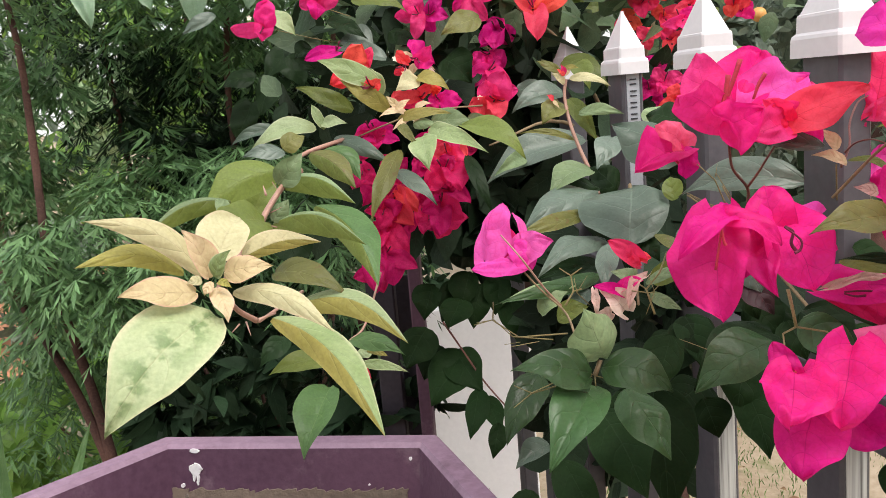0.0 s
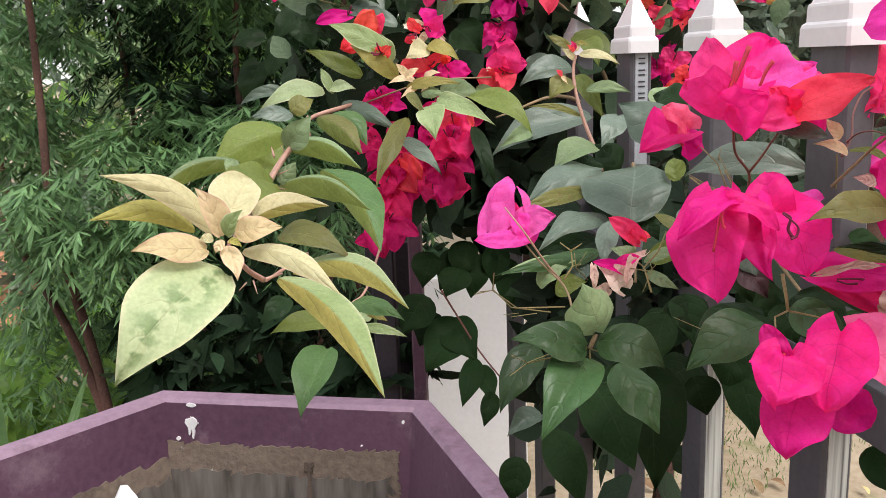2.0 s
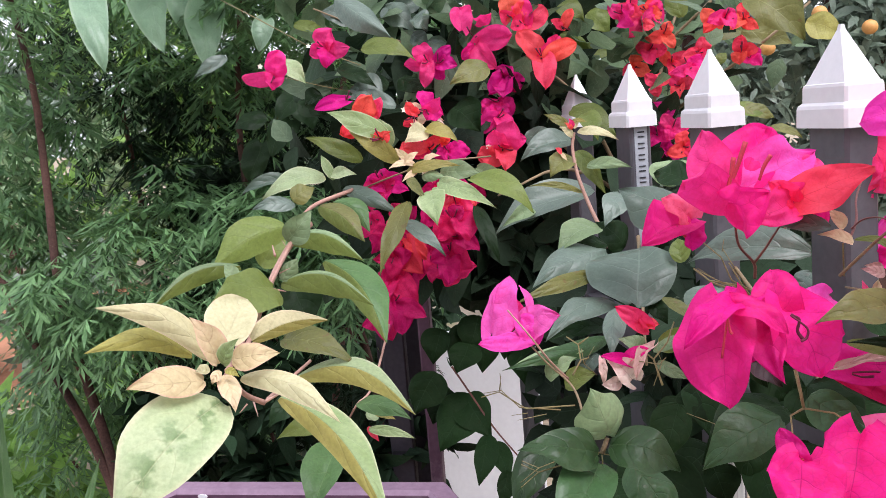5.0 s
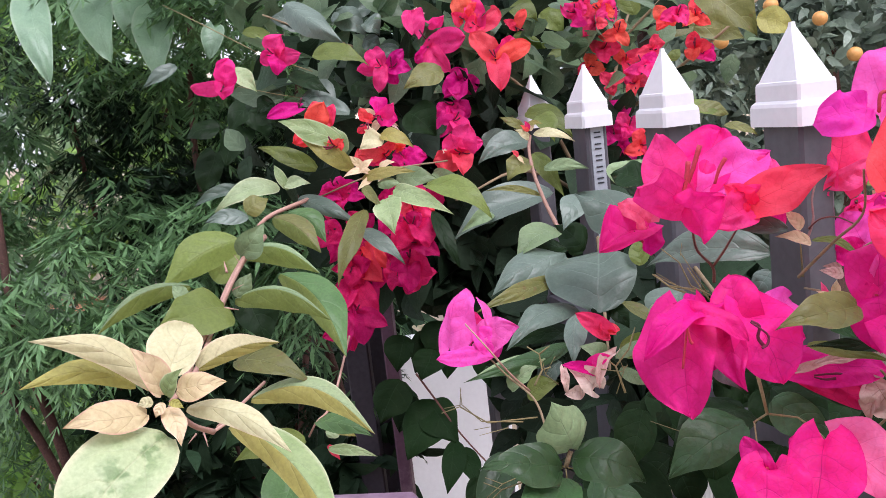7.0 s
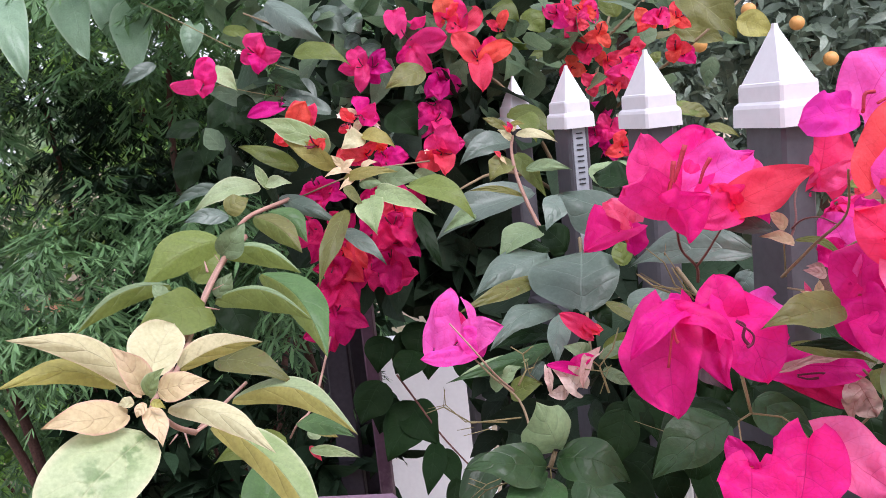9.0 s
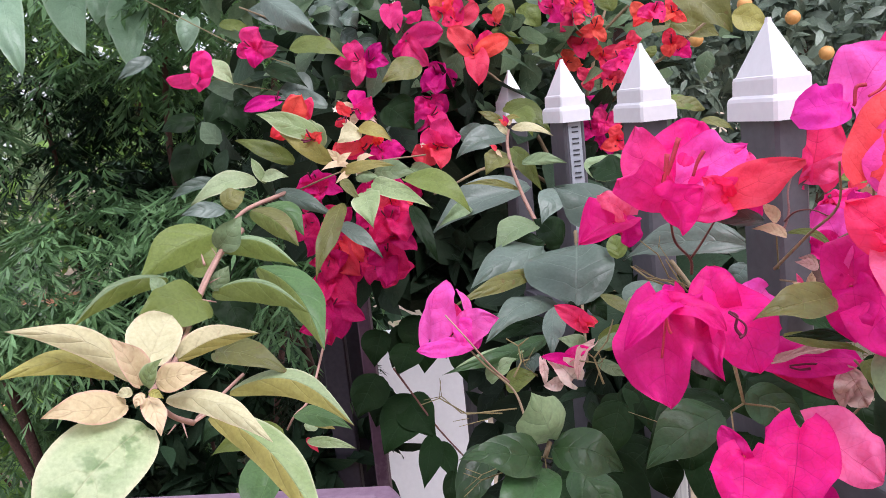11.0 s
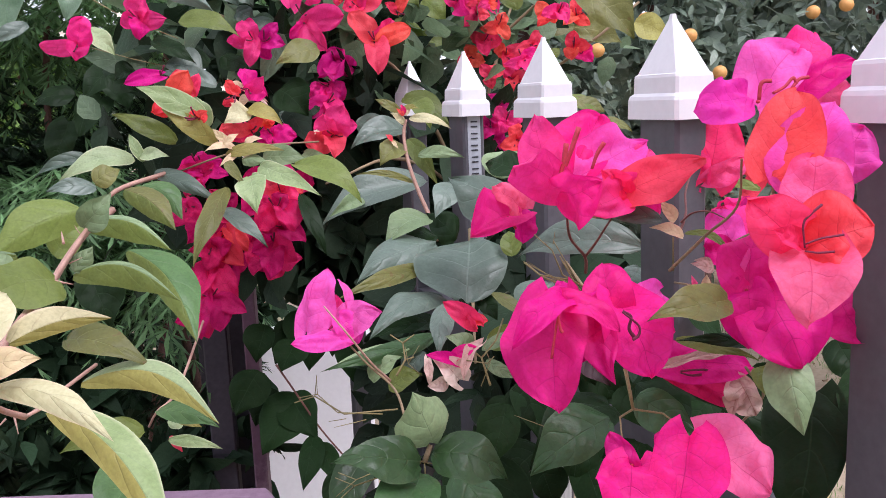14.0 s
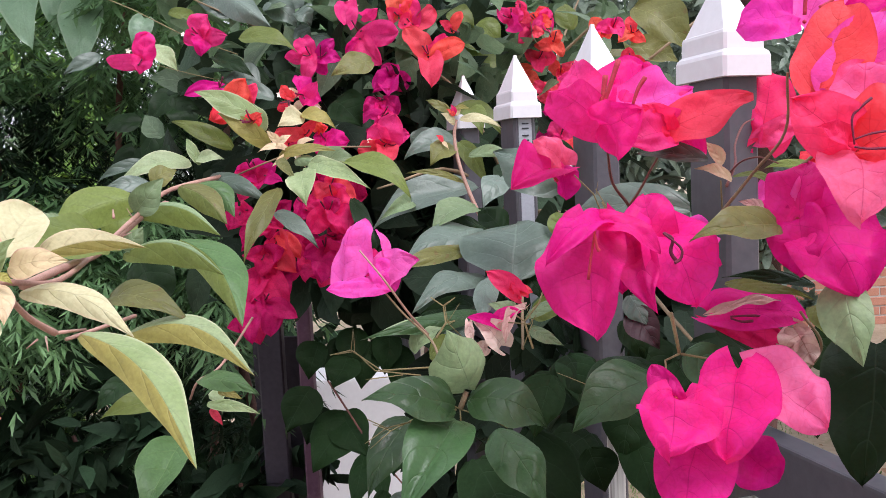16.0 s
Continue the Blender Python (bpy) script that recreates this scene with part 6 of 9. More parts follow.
leaf(fl, (0.130, 0.475, 1.314), (0.132, 0.462, 1.287), 0.024, (0.04, -0.92, 0.38), "magenta", 0.12, 0.3, "bract", 0.075, "bract", 20, 14)
leaf(fl, (0.122, 0.468, 1.318), (0.126, 0.478, 1.326), 0.009, (-0.23, -0.88, 0.41), "magenta", 0.12, 0.3, "bract", 0.075, "bract", 20, 14)
stem(fl, [(0.114, 0.440, 1.319), (0.112, 0.440, 1.309), (0.110, 0.440, 1.297)], 0.0005, 0.0007, TUBE, "flower_tube")
stem(fl, [(0.113, 0.438, 1.319), (0.114, 0.438, 1.312), (0.115, 0.438, 1.310)], 0.0005, 0.0009, TUBE, "flower_tube")
fl = flower(BOUG, (0.153, 0.472, 1.309))
leaf(fl, (0.152, 0.468, 1.306), (0.148, 0.482, 1.333), 0.027, (-0.47, -0.73, 0.50), "magenta", 0.2, 0.4, "bract", 0.075, "bract", 20, 14)
leaf(fl, (0.151, 0.470, 1.318), (0.163, 0.448, 1.281), 0.036, (-0.06, -0.90, 0.43), "magenta", 0.12, 0.2, "bract", 0.075, "bract", 20, 14)
leaf(fl, (0.144, 0.466, 1.310), (0.143, 0.448, 1.279), 0.020, (-0.57, -0.76, 0.33), "magenta", 0.14, 0.4, "point", 0.075, "bract", 20, 14)
leaf(fl, (0.164, 0.484, 1.303), (0.187, 0.500, 1.313), 0.022, (-0.13, -0.93, 0.35), "lilac", 0.1, 0.25, "bract", 0.075, "bract", 20, 14)
leaf(fl, (0.160, 0.476, 1.308), (0.183, 0.470, 1.297), 0.019, (-0.03, -0.85, 0.53), "magenta", 0.12, 0.3, "bract", 0.075, "bract", 20, 14)
stem(fl, [(0.147, 0.446, 1.316), (0.151, 0.446, 1.313), (0.150, 0.446, 1.307), (0.153, 0.446, 1.302)], 0.0006, 0.001, DARK_TUBE, "flower_tube")
stem(fl, [(0.146, 0.444, 1.316), (0.154, 0.444, 1.309), (0.154, 0.444, 1.304), (0.151, 0.444, 1.302)], 0.0005, 0.0008, DARK_TUBE, "flower_tube")
fl = flower(BOUG, (0.195, 0.515, 1.265))
leaf(fl, (0.193, 0.517, 1.264), (0.241, 0.500, 1.264), 0.029, (-0.37, -0.68, 0.63), "magenta", 0.12, 0.3, "bract", 0.075, "bract", 20, 14)
leaf(fl, (0.195, 0.518, 1.261), (0.234, 0.505, 1.239), 0.018, (-0.55, -0.71, 0.43), "deep", 0.12, 0.3, "bract", 0.075, "bract", 20, 14)
leaf(fl, (0.193, 0.508, 1.266), (0.225, 0.500, 1.273), 0.006, (-0.30, -0.71, 0.64), "brown", 0.1, 0.4, "bract", 0.2, "bract", 20, 14)
leaf(fl, (0.232, 0.500, 1.257), (0.238, 0.490, 1.239), 0.021, (-0.52, -0.72, 0.46), "brown", 0.1, 0.7, "bract", 0.34, "bract", 20, 14)
leaf(fl, (0.235, 0.498, 1.253), (0.224, 0.492, 1.239), 0.012, (-0.62, -0.66, 0.42), "brown", 0.1, 0.7, "bract", 0.34, "bract", 20, 14)
stem(fl, [(0.198, 0.500, 1.265), (0.207, 0.500, 1.265), (0.214, 0.500, 1.264), (0.219, 0.500, 1.259)], 0.0006, 0.0009, DARK_TUBE, "flower_tube")
stem(fl, [(0.198, 0.500, 1.264), (0.204, 0.500, 1.262), (0.210, 0.500, 1.262)], 0.0005, 0.0009, DARK_TUBE, "flower_tube")
fl = flower(BOUG, (0.149, 0.440, 1.240))
leaf(fl, (0.149, 0.440, 1.241), (0.138, 0.415, 1.223), 0.038, (-0.27, -0.78, 0.56), "magenta", 0.1, 0.2, "bract", 0.075, "bract", 20, 14)
leaf(fl, (0.151, 0.440, 1.237), (0.141, 0.450, 1.254), 0.015, (-0.51, -0.77, 0.38), "magenta", 0.12, 0.3, "bract", 0.075, "bract", 20, 14)
leaf(fl, (0.164, 0.450, 1.217), (0.147, 0.425, 1.189), 0.038, (-0.34, -0.72, 0.61), "magenta", 0.1, 0.2, "bract", 0.075, "bract", 20, 14)
fl = flower(BOUG, (0.186, 0.452, 1.244))
leaf(fl, (0.178, 0.440, 1.253), (0.163, 0.418, 1.217), 0.038, (-0.51, -0.79, 0.34), "magenta", 0.1, 0.25, "bract", 0.075, "bract", 20, 14)
leaf(fl, (0.173, 0.446, 1.245), (0.164, 0.450, 1.250), 0.012, (-0.33, -0.85, 0.42), "magenta", 0.12, 0.2, "bract", 0.075, "bract", 20, 14)
leaf(fl, (0.185, 0.447, 1.248), (0.211, 0.420, 1.229), 0.037, (-0.13, -0.74, 0.66), "blush", 0.08, 0.18, "bract", 0.075, "bract", 20, 14)
leaf(fl, (0.183, 0.452, 1.211), (0.197, 0.440, 1.197), 0.027, (-0.25, -0.79, 0.57), "magenta", 0.12, 0.25, "bract", 0.075, "bract", 20, 14)
fl = flower(BOUG, (0.225, 0.470, 1.412))
leaf(fl, (0.222, 0.470, 1.413), (0.191, 0.462, 1.411), 0.024, (-0.40, -0.87, 0.28), "lilac", 0.14, 0.2, "round", 0.075, "bract", 20, 14)
leaf(fl, (0.225, 0.470, 1.411), (0.253, 0.482, 1.439), 0.034, (-0.53, -0.84, 0.06), "lilac", 0.12, 0.25, "bract", 0.075, "bract", 20, 14)
leaf(fl, (0.258, 0.495, 1.420), (0.277, 0.510, 1.448), 0.027, (-0.40, -0.92, 0.05), "pink", 0.12, 0.25, "bract", 0.075, "bract", 20, 14)
leaf(fl, (0.247, 0.480, 1.410), (0.282, 0.478, 1.432), 0.017, (-0.39, -0.85, 0.36), "magenta", 0.12, 0.3, "bract", 0.075, "bract", 20, 14)
leaf(fl, (0.258, 0.490, 1.412), (0.286, 0.488, 1.416), 0.018, (-0.41, -0.89, 0.19), "rose", 0.12, 0.3, "bract", 0.075, "bract", 20, 14)
stem(fl, [(0.218, 0.455, 1.413), (0.219, 0.455, 1.421), (0.224, 0.455, 1.422)], 0.0009, 0.001, TUBE, "flower_tube")
stem(fl, [(0.225, 0.455, 1.416), (0.231, 0.455, 1.419), (0.235, 0.455, 1.423), (0.237, 0.455, 1.420)], 0.0008, 0.0009, TUBE, "flower_tube")
stem(fl, [(0.233, 0.455, 1.416), (0.238, 0.455, 1.422), (0.243, 0.455, 1.423)], 0.0008, 0.0009, TUBE, "flower_tube")
fl = flower(BOUG, (0.220, 0.445, 1.378))
leaf(fl, (0.218, 0.440, 1.377), (0.235, 0.452, 1.419), 0.043, (-0.50, -0.78, 0.37), "coral", 0.12, 0.2, "heart", 0.075, "bract", 20, 14)
leaf(fl, (0.227, 0.455, 1.377), (0.237, 0.460, 1.387), 0.013, (-0.28, -0.95, 0.16), "red", 0.12, 0.25, "bract", 0.075, "bract", 20, 14)
fl = flower(BOUG, (0.236, 0.434, 1.371))
leaf(fl, (0.236, 0.434, 1.369), (0.248, 0.440, 1.412), 0.049, (-0.55, -0.80, 0.22), "lilac", 0.1, 0.18, "heart", 0.075, "bract", 20, 14)
leaf(fl, (0.245, 0.436, 1.380), (0.263, 0.440, 1.399), 0.031, (-0.43, -0.89, 0.14), "lilac", 0.1, 0.2, "bract", 0.075, "bract", 20, 14)
fl = flower(BOUG, (0.262, 0.612, 1.361))
leaf(fl, (0.262, 0.612, 1.357), (0.276, 0.626, 1.405), 0.054, (-0.47, -0.84, 0.27), "red", 0.12, 0.22, "heart", 0.075, "bract", 20, 14)
leaf(fl, (0.259, 0.614, 1.358), (0.252, 0.630, 1.388), 0.024, (-0.64, -0.76, 0.13), "pink", 0.12, 0.25, "bract", 0.075, "bract", 20, 14)
leaf(fl, (0.260, 0.610, 1.360), (0.284, 0.600, 1.373), 0.017, (-0.33, -0.94, -0.04), "rose", 0.12, 0.3, "bract", 0.075, "bract", 20, 14)
fl = flower(BOUG, (0.214, 0.402, 1.350))
leaf(fl, (0.215, 0.405, 1.351), (0.204, 0.380, 1.324), 0.037, (-0.40, -0.81, 0.43), "rose", 0.12, 0.25, "bract", 0.075, "bract", 20, 14)
leaf(fl, (0.214, 0.405, 1.349), (0.189, 0.405, 1.372), 0.027, (-0.37, -0.93, 0.01), "red", 0.14, 0.25, "bract", 0.075, "bract", 20, 14)
leaf(fl, (0.214, 0.402, 1.350), (0.239, 0.392, 1.360), 0.034, (-0.42, -0.88, 0.23), "red", 0.12, 0.25, "bract", 0.075, "bract", 20, 14)
leaf(fl, (0.219, 0.412, 1.358), (0.233, 0.428, 1.389), 0.031, (-0.57, -0.78, 0.25), "rose", 0.1, 0.2, "bract", 0.075, "bract", 20, 14)
leaf(fl, (0.208, 0.398, 1.353), (0.195, 0.394, 1.360), 0.010, (-0.35, -0.85, 0.40), "red", 0.12, 0.3, "bract", 0.075, "bract", 20, 14)
stem(fl, [(0.208, 0.392, 1.352), (0.207, 0.392, 1.362), (0.210, 0.392, 1.366), (0.215, 0.392, 1.370)], 0.0004, 0.0006, DARK_TUBE, "flower_tube")
stem(fl, [(0.207, 0.390, 1.354), (0.214, 0.390, 1.356), (0.224, 0.390, 1.357)], 0.0004, 0.0006, DARK_TUBE, "flower_tube")
stem(fl, [(0.207, 0.390, 1.351), (0.213, 0.390, 1.350), (0.220, 0.390, 1.350)], 0.0004, 0.0006, DARK_TUBE, "flower_tube")
fl = flower(BOUG, (0.217, 0.462, 1.318))
leaf(fl, (0.218, 0.462, 1.316), (0.228, 0.474, 1.346), 0.032, (-0.51, -0.85, 0.15), "magenta", 0.12, 0.25, "bract", 0.075, "bract", 20, 14)
leaf(fl, (0.218, 0.462, 1.318), (0.209, 0.445, 1.295), 0.028, (-0.52, -0.74, 0.42), "magenta", 0.12, 0.25, "bract", 0.075, "bract", 20, 14)
leaf(fl, (0.224, 0.458, 1.320), (0.233, 0.435, 1.284), 0.045, (-0.33, -0.81, 0.48), "magenta", 0.12, 0.22, "bract", 0.075, "bract", 20, 14)
leaf(fl, (0.222, 0.466, 1.318), (0.239, 0.476, 1.337), 0.020, (-0.26, -0.93, 0.27), "lilac", 0.12, 0.25, "bract", 0.075, "bract", 20, 14)
fl = flower(BOUG, (0.275, 0.470, 1.302))
leaf(fl, (0.272, 0.470, 1.308), (0.276, 0.450, 1.289), 0.030, (-0.70, -0.64, 0.31), "magenta", 0.12, 0.25, "bract", 0.075, "bract", 20, 14)
fl = flower(BOUG, (0.286, 0.622, 1.310))
leaf(fl, (0.283, 0.616, 1.310), (0.273, 0.628, 1.336), 0.031, (-0.54, -0.82, 0.17), "lilac", 0.12, 0.3, "bract", 0.075, "bract", 18, 12)
leaf(fl, (0.279, 0.616, 1.310), (0.260, 0.619, 1.307), 0.022, (-0.18, -0.97, 0.17), "magenta", 0.12, 0.3, "bract", 0.075, "bract", 18, 12)
leaf(fl, (0.296, 0.635, 1.310), (0.310, 0.646, 1.336), 0.022, (-0.35, -0.77, 0.53), "pink", 0.12, 0.3, "bract", 0.075, "bract", 18, 12)
fl = flower(BOUG, (0.104, 0.656, 1.261))
leaf(fl, (0.106, 0.658, 1.258), (0.084, 0.654, 1.277), 0.017, (0.18, -0.98, 0.03), "red", 0.2, 0.5, "bract", 0.075, "bract", 18, 12)
leaf(fl, (0.104, 0.658, 1.259), (0.116, 0.655, 1.261), 0.011, (-0.31, -0.77, 0.56), "red", 0.2, 0.5, "bract", 0.075, "bract", 18, 12)
leaf(fl, (0.100, 0.654, 1.267), (0.107, 0.647, 1.257), 0.010, (-0.67, -0.74, 0.09), "red", 0.2, 0.6, "bract", 0.075, "bract", 18, 12)
fl = flower(BOUG, (0.084, 0.608, 1.245))
leaf(fl, (0.087, 0.610, 1.233), (0.071, 0.602, 1.252), 0.020, (0.49, -0.87, 0.06), "cream", 0.25, 0.4, "bract", 0.075, "bract", 18, 12)
leaf(fl, (0.078, 0.608, 1.233), (0.066, 0.602, 1.233), 0.011, (0.43, -0.89, 0.18), "cream", 0.25, 0.5, "bract", 0.075, "bract", 18, 12)
leaf(fl, (0.104, 0.610, 1.256), (0.088, 0.592, 1.239), 0.010, (-0.21, -0.57, 0.79), "brown", 0.25, 0.6, "bract", 0.16, "bract", 18, 12)
leaf(fl, (0.067, 0.609, 1.250), (0.067, 0.601, 1.235), 0.007, (0.08, -0.88, 0.48), "brown", 0.2, 0.6, "bract", 0.16, "bract", 18, 12)
leaf(fl, (0.087, 0.605, 1.246), (0.066, 0.601, 1.255), 0.009, (0.33, -0.88, 0.34), "magenta", 0.2, 0.5, "bract", 0.075, "bract", 18, 12)
leaf(fl, (0.083, 0.605, 1.249), (0.100, 0.602, 1.257), 0.010, (-0.34, -0.80, 0.50), "magenta", 0.2, 0.5, "bract", 0.075, "bract", 18, 12)
fl = flower(BOUG, (-0.283, 1.155, 1.501))
leaf(fl, (-0.285, 1.155, 1.499), (-0.327, 1.154, 1.501), 0.022, (-0.01, -0.94, -0.34), "pink", 0.12, 0.22, "bract", 0.075, "bract", 18, 12)
leaf(fl, (-0.282, 1.155, 1.500), (-0.274, 1.153, 1.533), 0.033, (-0.13, -0.99, -0.01), "pink", 0.12, 0.35, "bract", 0.075, "bract", 18, 12)
leaf(fl, (-0.283, 1.156, 1.504), (-0.284, 1.144, 1.482), 0.026, (0.31, -0.85, 0.43), "pink", 0.12, 0.25, "bract", 0.075, "bract", 18, 12)
fl = flower(BOUG, (-0.220, 1.208, 1.533))
leaf(fl, (-0.223, 1.208, 1.534), (-0.209, 1.200, 1.559), 0.034, (-0.35, -0.93, -0.09), "pink", 0.12, 0.32, "bract", 0.075, "bract", 18, 12)
leaf(fl, (-0.219, 1.208, 1.532), (-0.187, 1.194, 1.531), 0.027, (-0.39, -0.91, -0.12), "pink", 0.12, 0.33, "bract", 0.075, "bract", 18, 12)
leaf(fl, (-0.219, 1.208, 1.534), (-0.244, 1.208, 1.528), 0.023, (0.03, -1.00, -0.09), "pink", 0.12, 0.39, "bract", 0.075, "bract", 18, 12)
leaf(fl, (-0.219, 1.208, 1.534), (-0.219, 1.197, 1.509), 0.028, (0.29, -0.87, 0.41), "magenta", 0.12, 0.3, "bract", 0.075, "bract", 18, 12)
fl = flower(BOUG, (-0.082, 1.209, 1.504))
leaf(fl, (-0.082, 1.209, 1.505), (-0.116, 1.210, 1.502), 0.022, (-0.01, -0.96, -0.28), "pink", 0.12, 0.27, "bract", 0.075, "bract", 18, 12)
leaf(fl, (-0.082, 1.209, 1.504), (-0.096, 1.223, 1.530), 0.028, (-0.09, -0.89, 0.45), "pink", 0.12, 0.28, "bract", 0.075, "bract", 18, 12)
leaf(fl, (-0.082, 1.209, 1.504), (-0.088, 1.197, 1.470), 0.022, (0.21, -0.94, 0.28), "pink", 0.12, 0.31, "bract", 0.075, "bract", 18, 12)
fl = flower(BOUG, (-0.069, 1.210, 1.501))
leaf(fl, (-0.069, 1.210, 1.500), (-0.043, 1.197, 1.497), 0.023, (-0.38, -0.86, 0.34), "magenta", 0.12, 0.24, "bract", 0.075, "bract", 18, 12)
leaf(fl, (-0.070, 1.210, 1.503), (-0.050, 1.202, 1.522), 0.020, (-0.01, -0.92, -0.39), "magenta", 0.12, 0.3, "bract", 0.075, "bract", 18, 12)
leaf(fl, (-0.069, 1.210, 1.500), (-0.064, 1.215, 1.478), 0.020, (-0.23, -0.94, -0.25), "magenta", 0.12, 0.31, "bract", 0.075, "bract", 18, 12)
fl = flower(BOUG, (-0.018, 1.210, 1.532))
leaf(fl, (-0.033, 1.210, 1.542), (-0.035, 1.233, 1.576), 0.033, (0.17, -0.81, 0.56), "pink", 0.12, 0.36, "bract", 0.075, "bract", 18, 12)
leaf(fl, (-0.013, 1.209, 1.521), (0.035, 1.219, 1.532), 0.035, (0.25, -0.94, -0.21), "pink", 0.12, 0.27, "bract", 0.075, "bract", 18, 12)
leaf(fl, (-0.016, 1.209, 1.521), (0.009, 1.198, 1.487), 0.033, (-0.26, -0.96, 0.11), "pink", 0.12, 0.4, "bract", 0.075, "bract", 18, 12)
leaf(fl, (-0.018, 1.209, 1.521), (-0.036, 1.211, 1.503), 0.024, (0.18, -0.94, -0.28), "pink", 0.12, 0.39, "bract", 0.075, "bract", 18, 12)
leaf(fl, (-0.012, 1.214, 1.553), (0.008, 1.205, 1.558), 0.020, (-0.15, -0.71, -0.69), "pink", 0.12, 0.29, "bract", 0.075, "bract", 18, 12)
fl = flower(BOUG, (0.038, 1.251, 1.556))
leaf(fl, (0.035, 1.251, 1.556), (0.030, 1.255, 1.589), 0.034, (0.17, -0.97, 0.15), "orange", 0.12, 0.26, "bract", 0.075, "bract", 18, 12)
leaf(fl, (0.043, 1.251, 1.555), (0.060, 1.253, 1.577), 0.027, (0.20, -0.98, -0.10), "red", 0.12, 0.37, "bract", 0.075, "bract", 18, 12)
leaf(fl, (0.035, 1.251, 1.556), (0.020, 1.237, 1.564), 0.022, (0.42, -0.76, -0.50), "red", 0.12, 0.38, "bract", 0.075, "bract", 18, 12)
fl = flower(BOUG, (0.072, 1.205, 1.497))
leaf(fl, (0.069, 1.205, 1.499), (0.041, 1.206, 1.534), 0.033, (0.16, -0.98, 0.15), "red", 0.12, 0.35, "bract", 0.075, "bract", 18, 12)
leaf(fl, (0.076, 1.205, 1.495), (0.121, 1.211, 1.512), 0.028, (0.12, -0.99, 0.03), "orange", 0.12, 0.3, "bract", 0.075, "bract", 18, 12)
leaf(fl, (0.071, 1.205, 1.495), (0.072, 1.171, 1.455), 0.034, (-0.05, -0.77, 0.64), "red", 0.12, 0.36, "bract", 0.075, "bract", 18, 12)
leaf(fl, (0.072, 1.205, 1.499), (0.098, 1.222, 1.524), 0.030, (0.50, -0.86, 0.05), "red", 0.12, 0.25, "bract", 0.075, "bract", 18, 12)
fl = flower(BOUG, (0.054, 1.251, 1.545))
leaf(fl, (0.054, 1.251, 1.545), (0.085, 1.266, 1.568), 0.029, (0.34, -0.93, 0.15), "red", 0.12, 0.26, "bract", 0.075, "bract", 18, 12)
leaf(fl, (0.054, 1.251, 1.545), (0.045, 1.260, 1.585), 0.029, (-0.19, -0.97, 0.16), "pink", 0.12, 0.31, "bract", 0.075, "bract", 18, 12)
leaf(fl, (0.054, 1.251, 1.545), (0.034, 1.239, 1.543), 0.025, (0.50, -0.85, 0.16), "red", 0.12, 0.32, "bract", 0.075, "bract", 18, 12)
fl = flower(BOUG, (0.108, 1.277, 1.540))
leaf(fl, (0.109, 1.277, 1.540), (0.122, 1.275, 1.564), 0.017, (-0.26, -0.96, 0.04), "orange", 0.12, 0.3, "bract", 0.075, "bract", 18, 12)
leaf(fl, (0.107, 1.277, 1.540), (0.092, 1.264, 1.550), 0.015, (0.61, -0.79, -0.08), "orange", 0.12, 0.32, "bract", 0.075, "bract", 18, 12)
fl = flower(BOUG, (0.022, 1.237, 1.475))
leaf(fl, (0.021, 1.237, 1.475), (-0.001, 1.205, 1.456), 0.033, (0.52, -0.68, 0.52), "magenta", 0.12, 0.35, "bract", 0.075, "bract", 18, 12)
leaf(fl, (0.023, 1.237, 1.475), (0.046, 1.244, 1.463), 0.029, (0.25, -0.96, -0.09), "magenta", 0.12, 0.4, "bract", 0.075, "bract", 18, 12)
leaf(fl, (0.022, 1.237, 1.475), (0.016, 1.202, 1.449), 0.034, (-0.19, -0.58, 0.80), "magenta", 0.12, 0.33, "bract", 0.075, "bract", 18, 12)
leaf(fl, (0.022, 1.237, 1.475), (0.030, 1.227, 1.489), 0.031, (-0.56, -0.80, -0.21), "magenta", 0.12, 0.34, "bract", 0.075, "bract", 18, 12)
fl = flower(BOUG, (0.008, 1.220, 1.442))
leaf(fl, (0.006, 1.220, 1.442), (-0.019, 1.216, 1.428), 0.029, (-0.07, -0.94, 0.34), "magenta", 0.12, 0.3, "bract", 0.075, "bract", 18, 12)
leaf(fl, (0.010, 1.220, 1.442), (0.029, 1.221, 1.424), 0.030, (0.27, -0.93, 0.24), "magenta", 0.12, 0.36, "bract", 0.075, "bract", 18, 12)
leaf(fl, (0.007, 1.220, 1.442), (0.006, 1.219, 1.419), 0.030, (0.28, -0.96, 0.01), "magenta", 0.12, 0.28, "bract", 0.075, "bract", 18, 12)
fl = flower(BOUG, (0.006, 1.206, 1.421))
leaf(fl, (0.004, 1.206, 1.421), (-0.030, 1.193, 1.403), 0.026, (0.38, -0.93, -0.03), "magenta", 0.12, 0.21, "bract", 0.075, "bract", 18, 12)
leaf(fl, (0.008, 1.207, 1.421), (0.023, 1.188, 1.397), 0.025, (-0.04, -0.80, 0.60), "pink", 0.12, 0.33, "bract", 0.075, "bract", 18, 12)
fl = flower(BOUG, (0.012, 1.120, 1.383))
leaf(fl, (0.013, 1.120, 1.383), (0.024, 1.109, 1.417), 0.040, (-0.48, -0.87, -0.11), "pink", 0.12, 0.21, "bract", 0.075, "bract", 18, 12)
leaf(fl, (0.007, 1.119, 1.380), (-0.024, 1.115, 1.376), 0.032, (0.17, -0.96, -0.24), "red", 0.12, 0.27, "bract", 0.075, "bract", 18, 12)
leaf(fl, (0.009, 1.119, 1.380), (0.012, 1.092, 1.358), 0.028, (0.07, -0.62, 0.78), "red", 0.12, 0.35, "bract", 0.075, "bract", 18, 12)
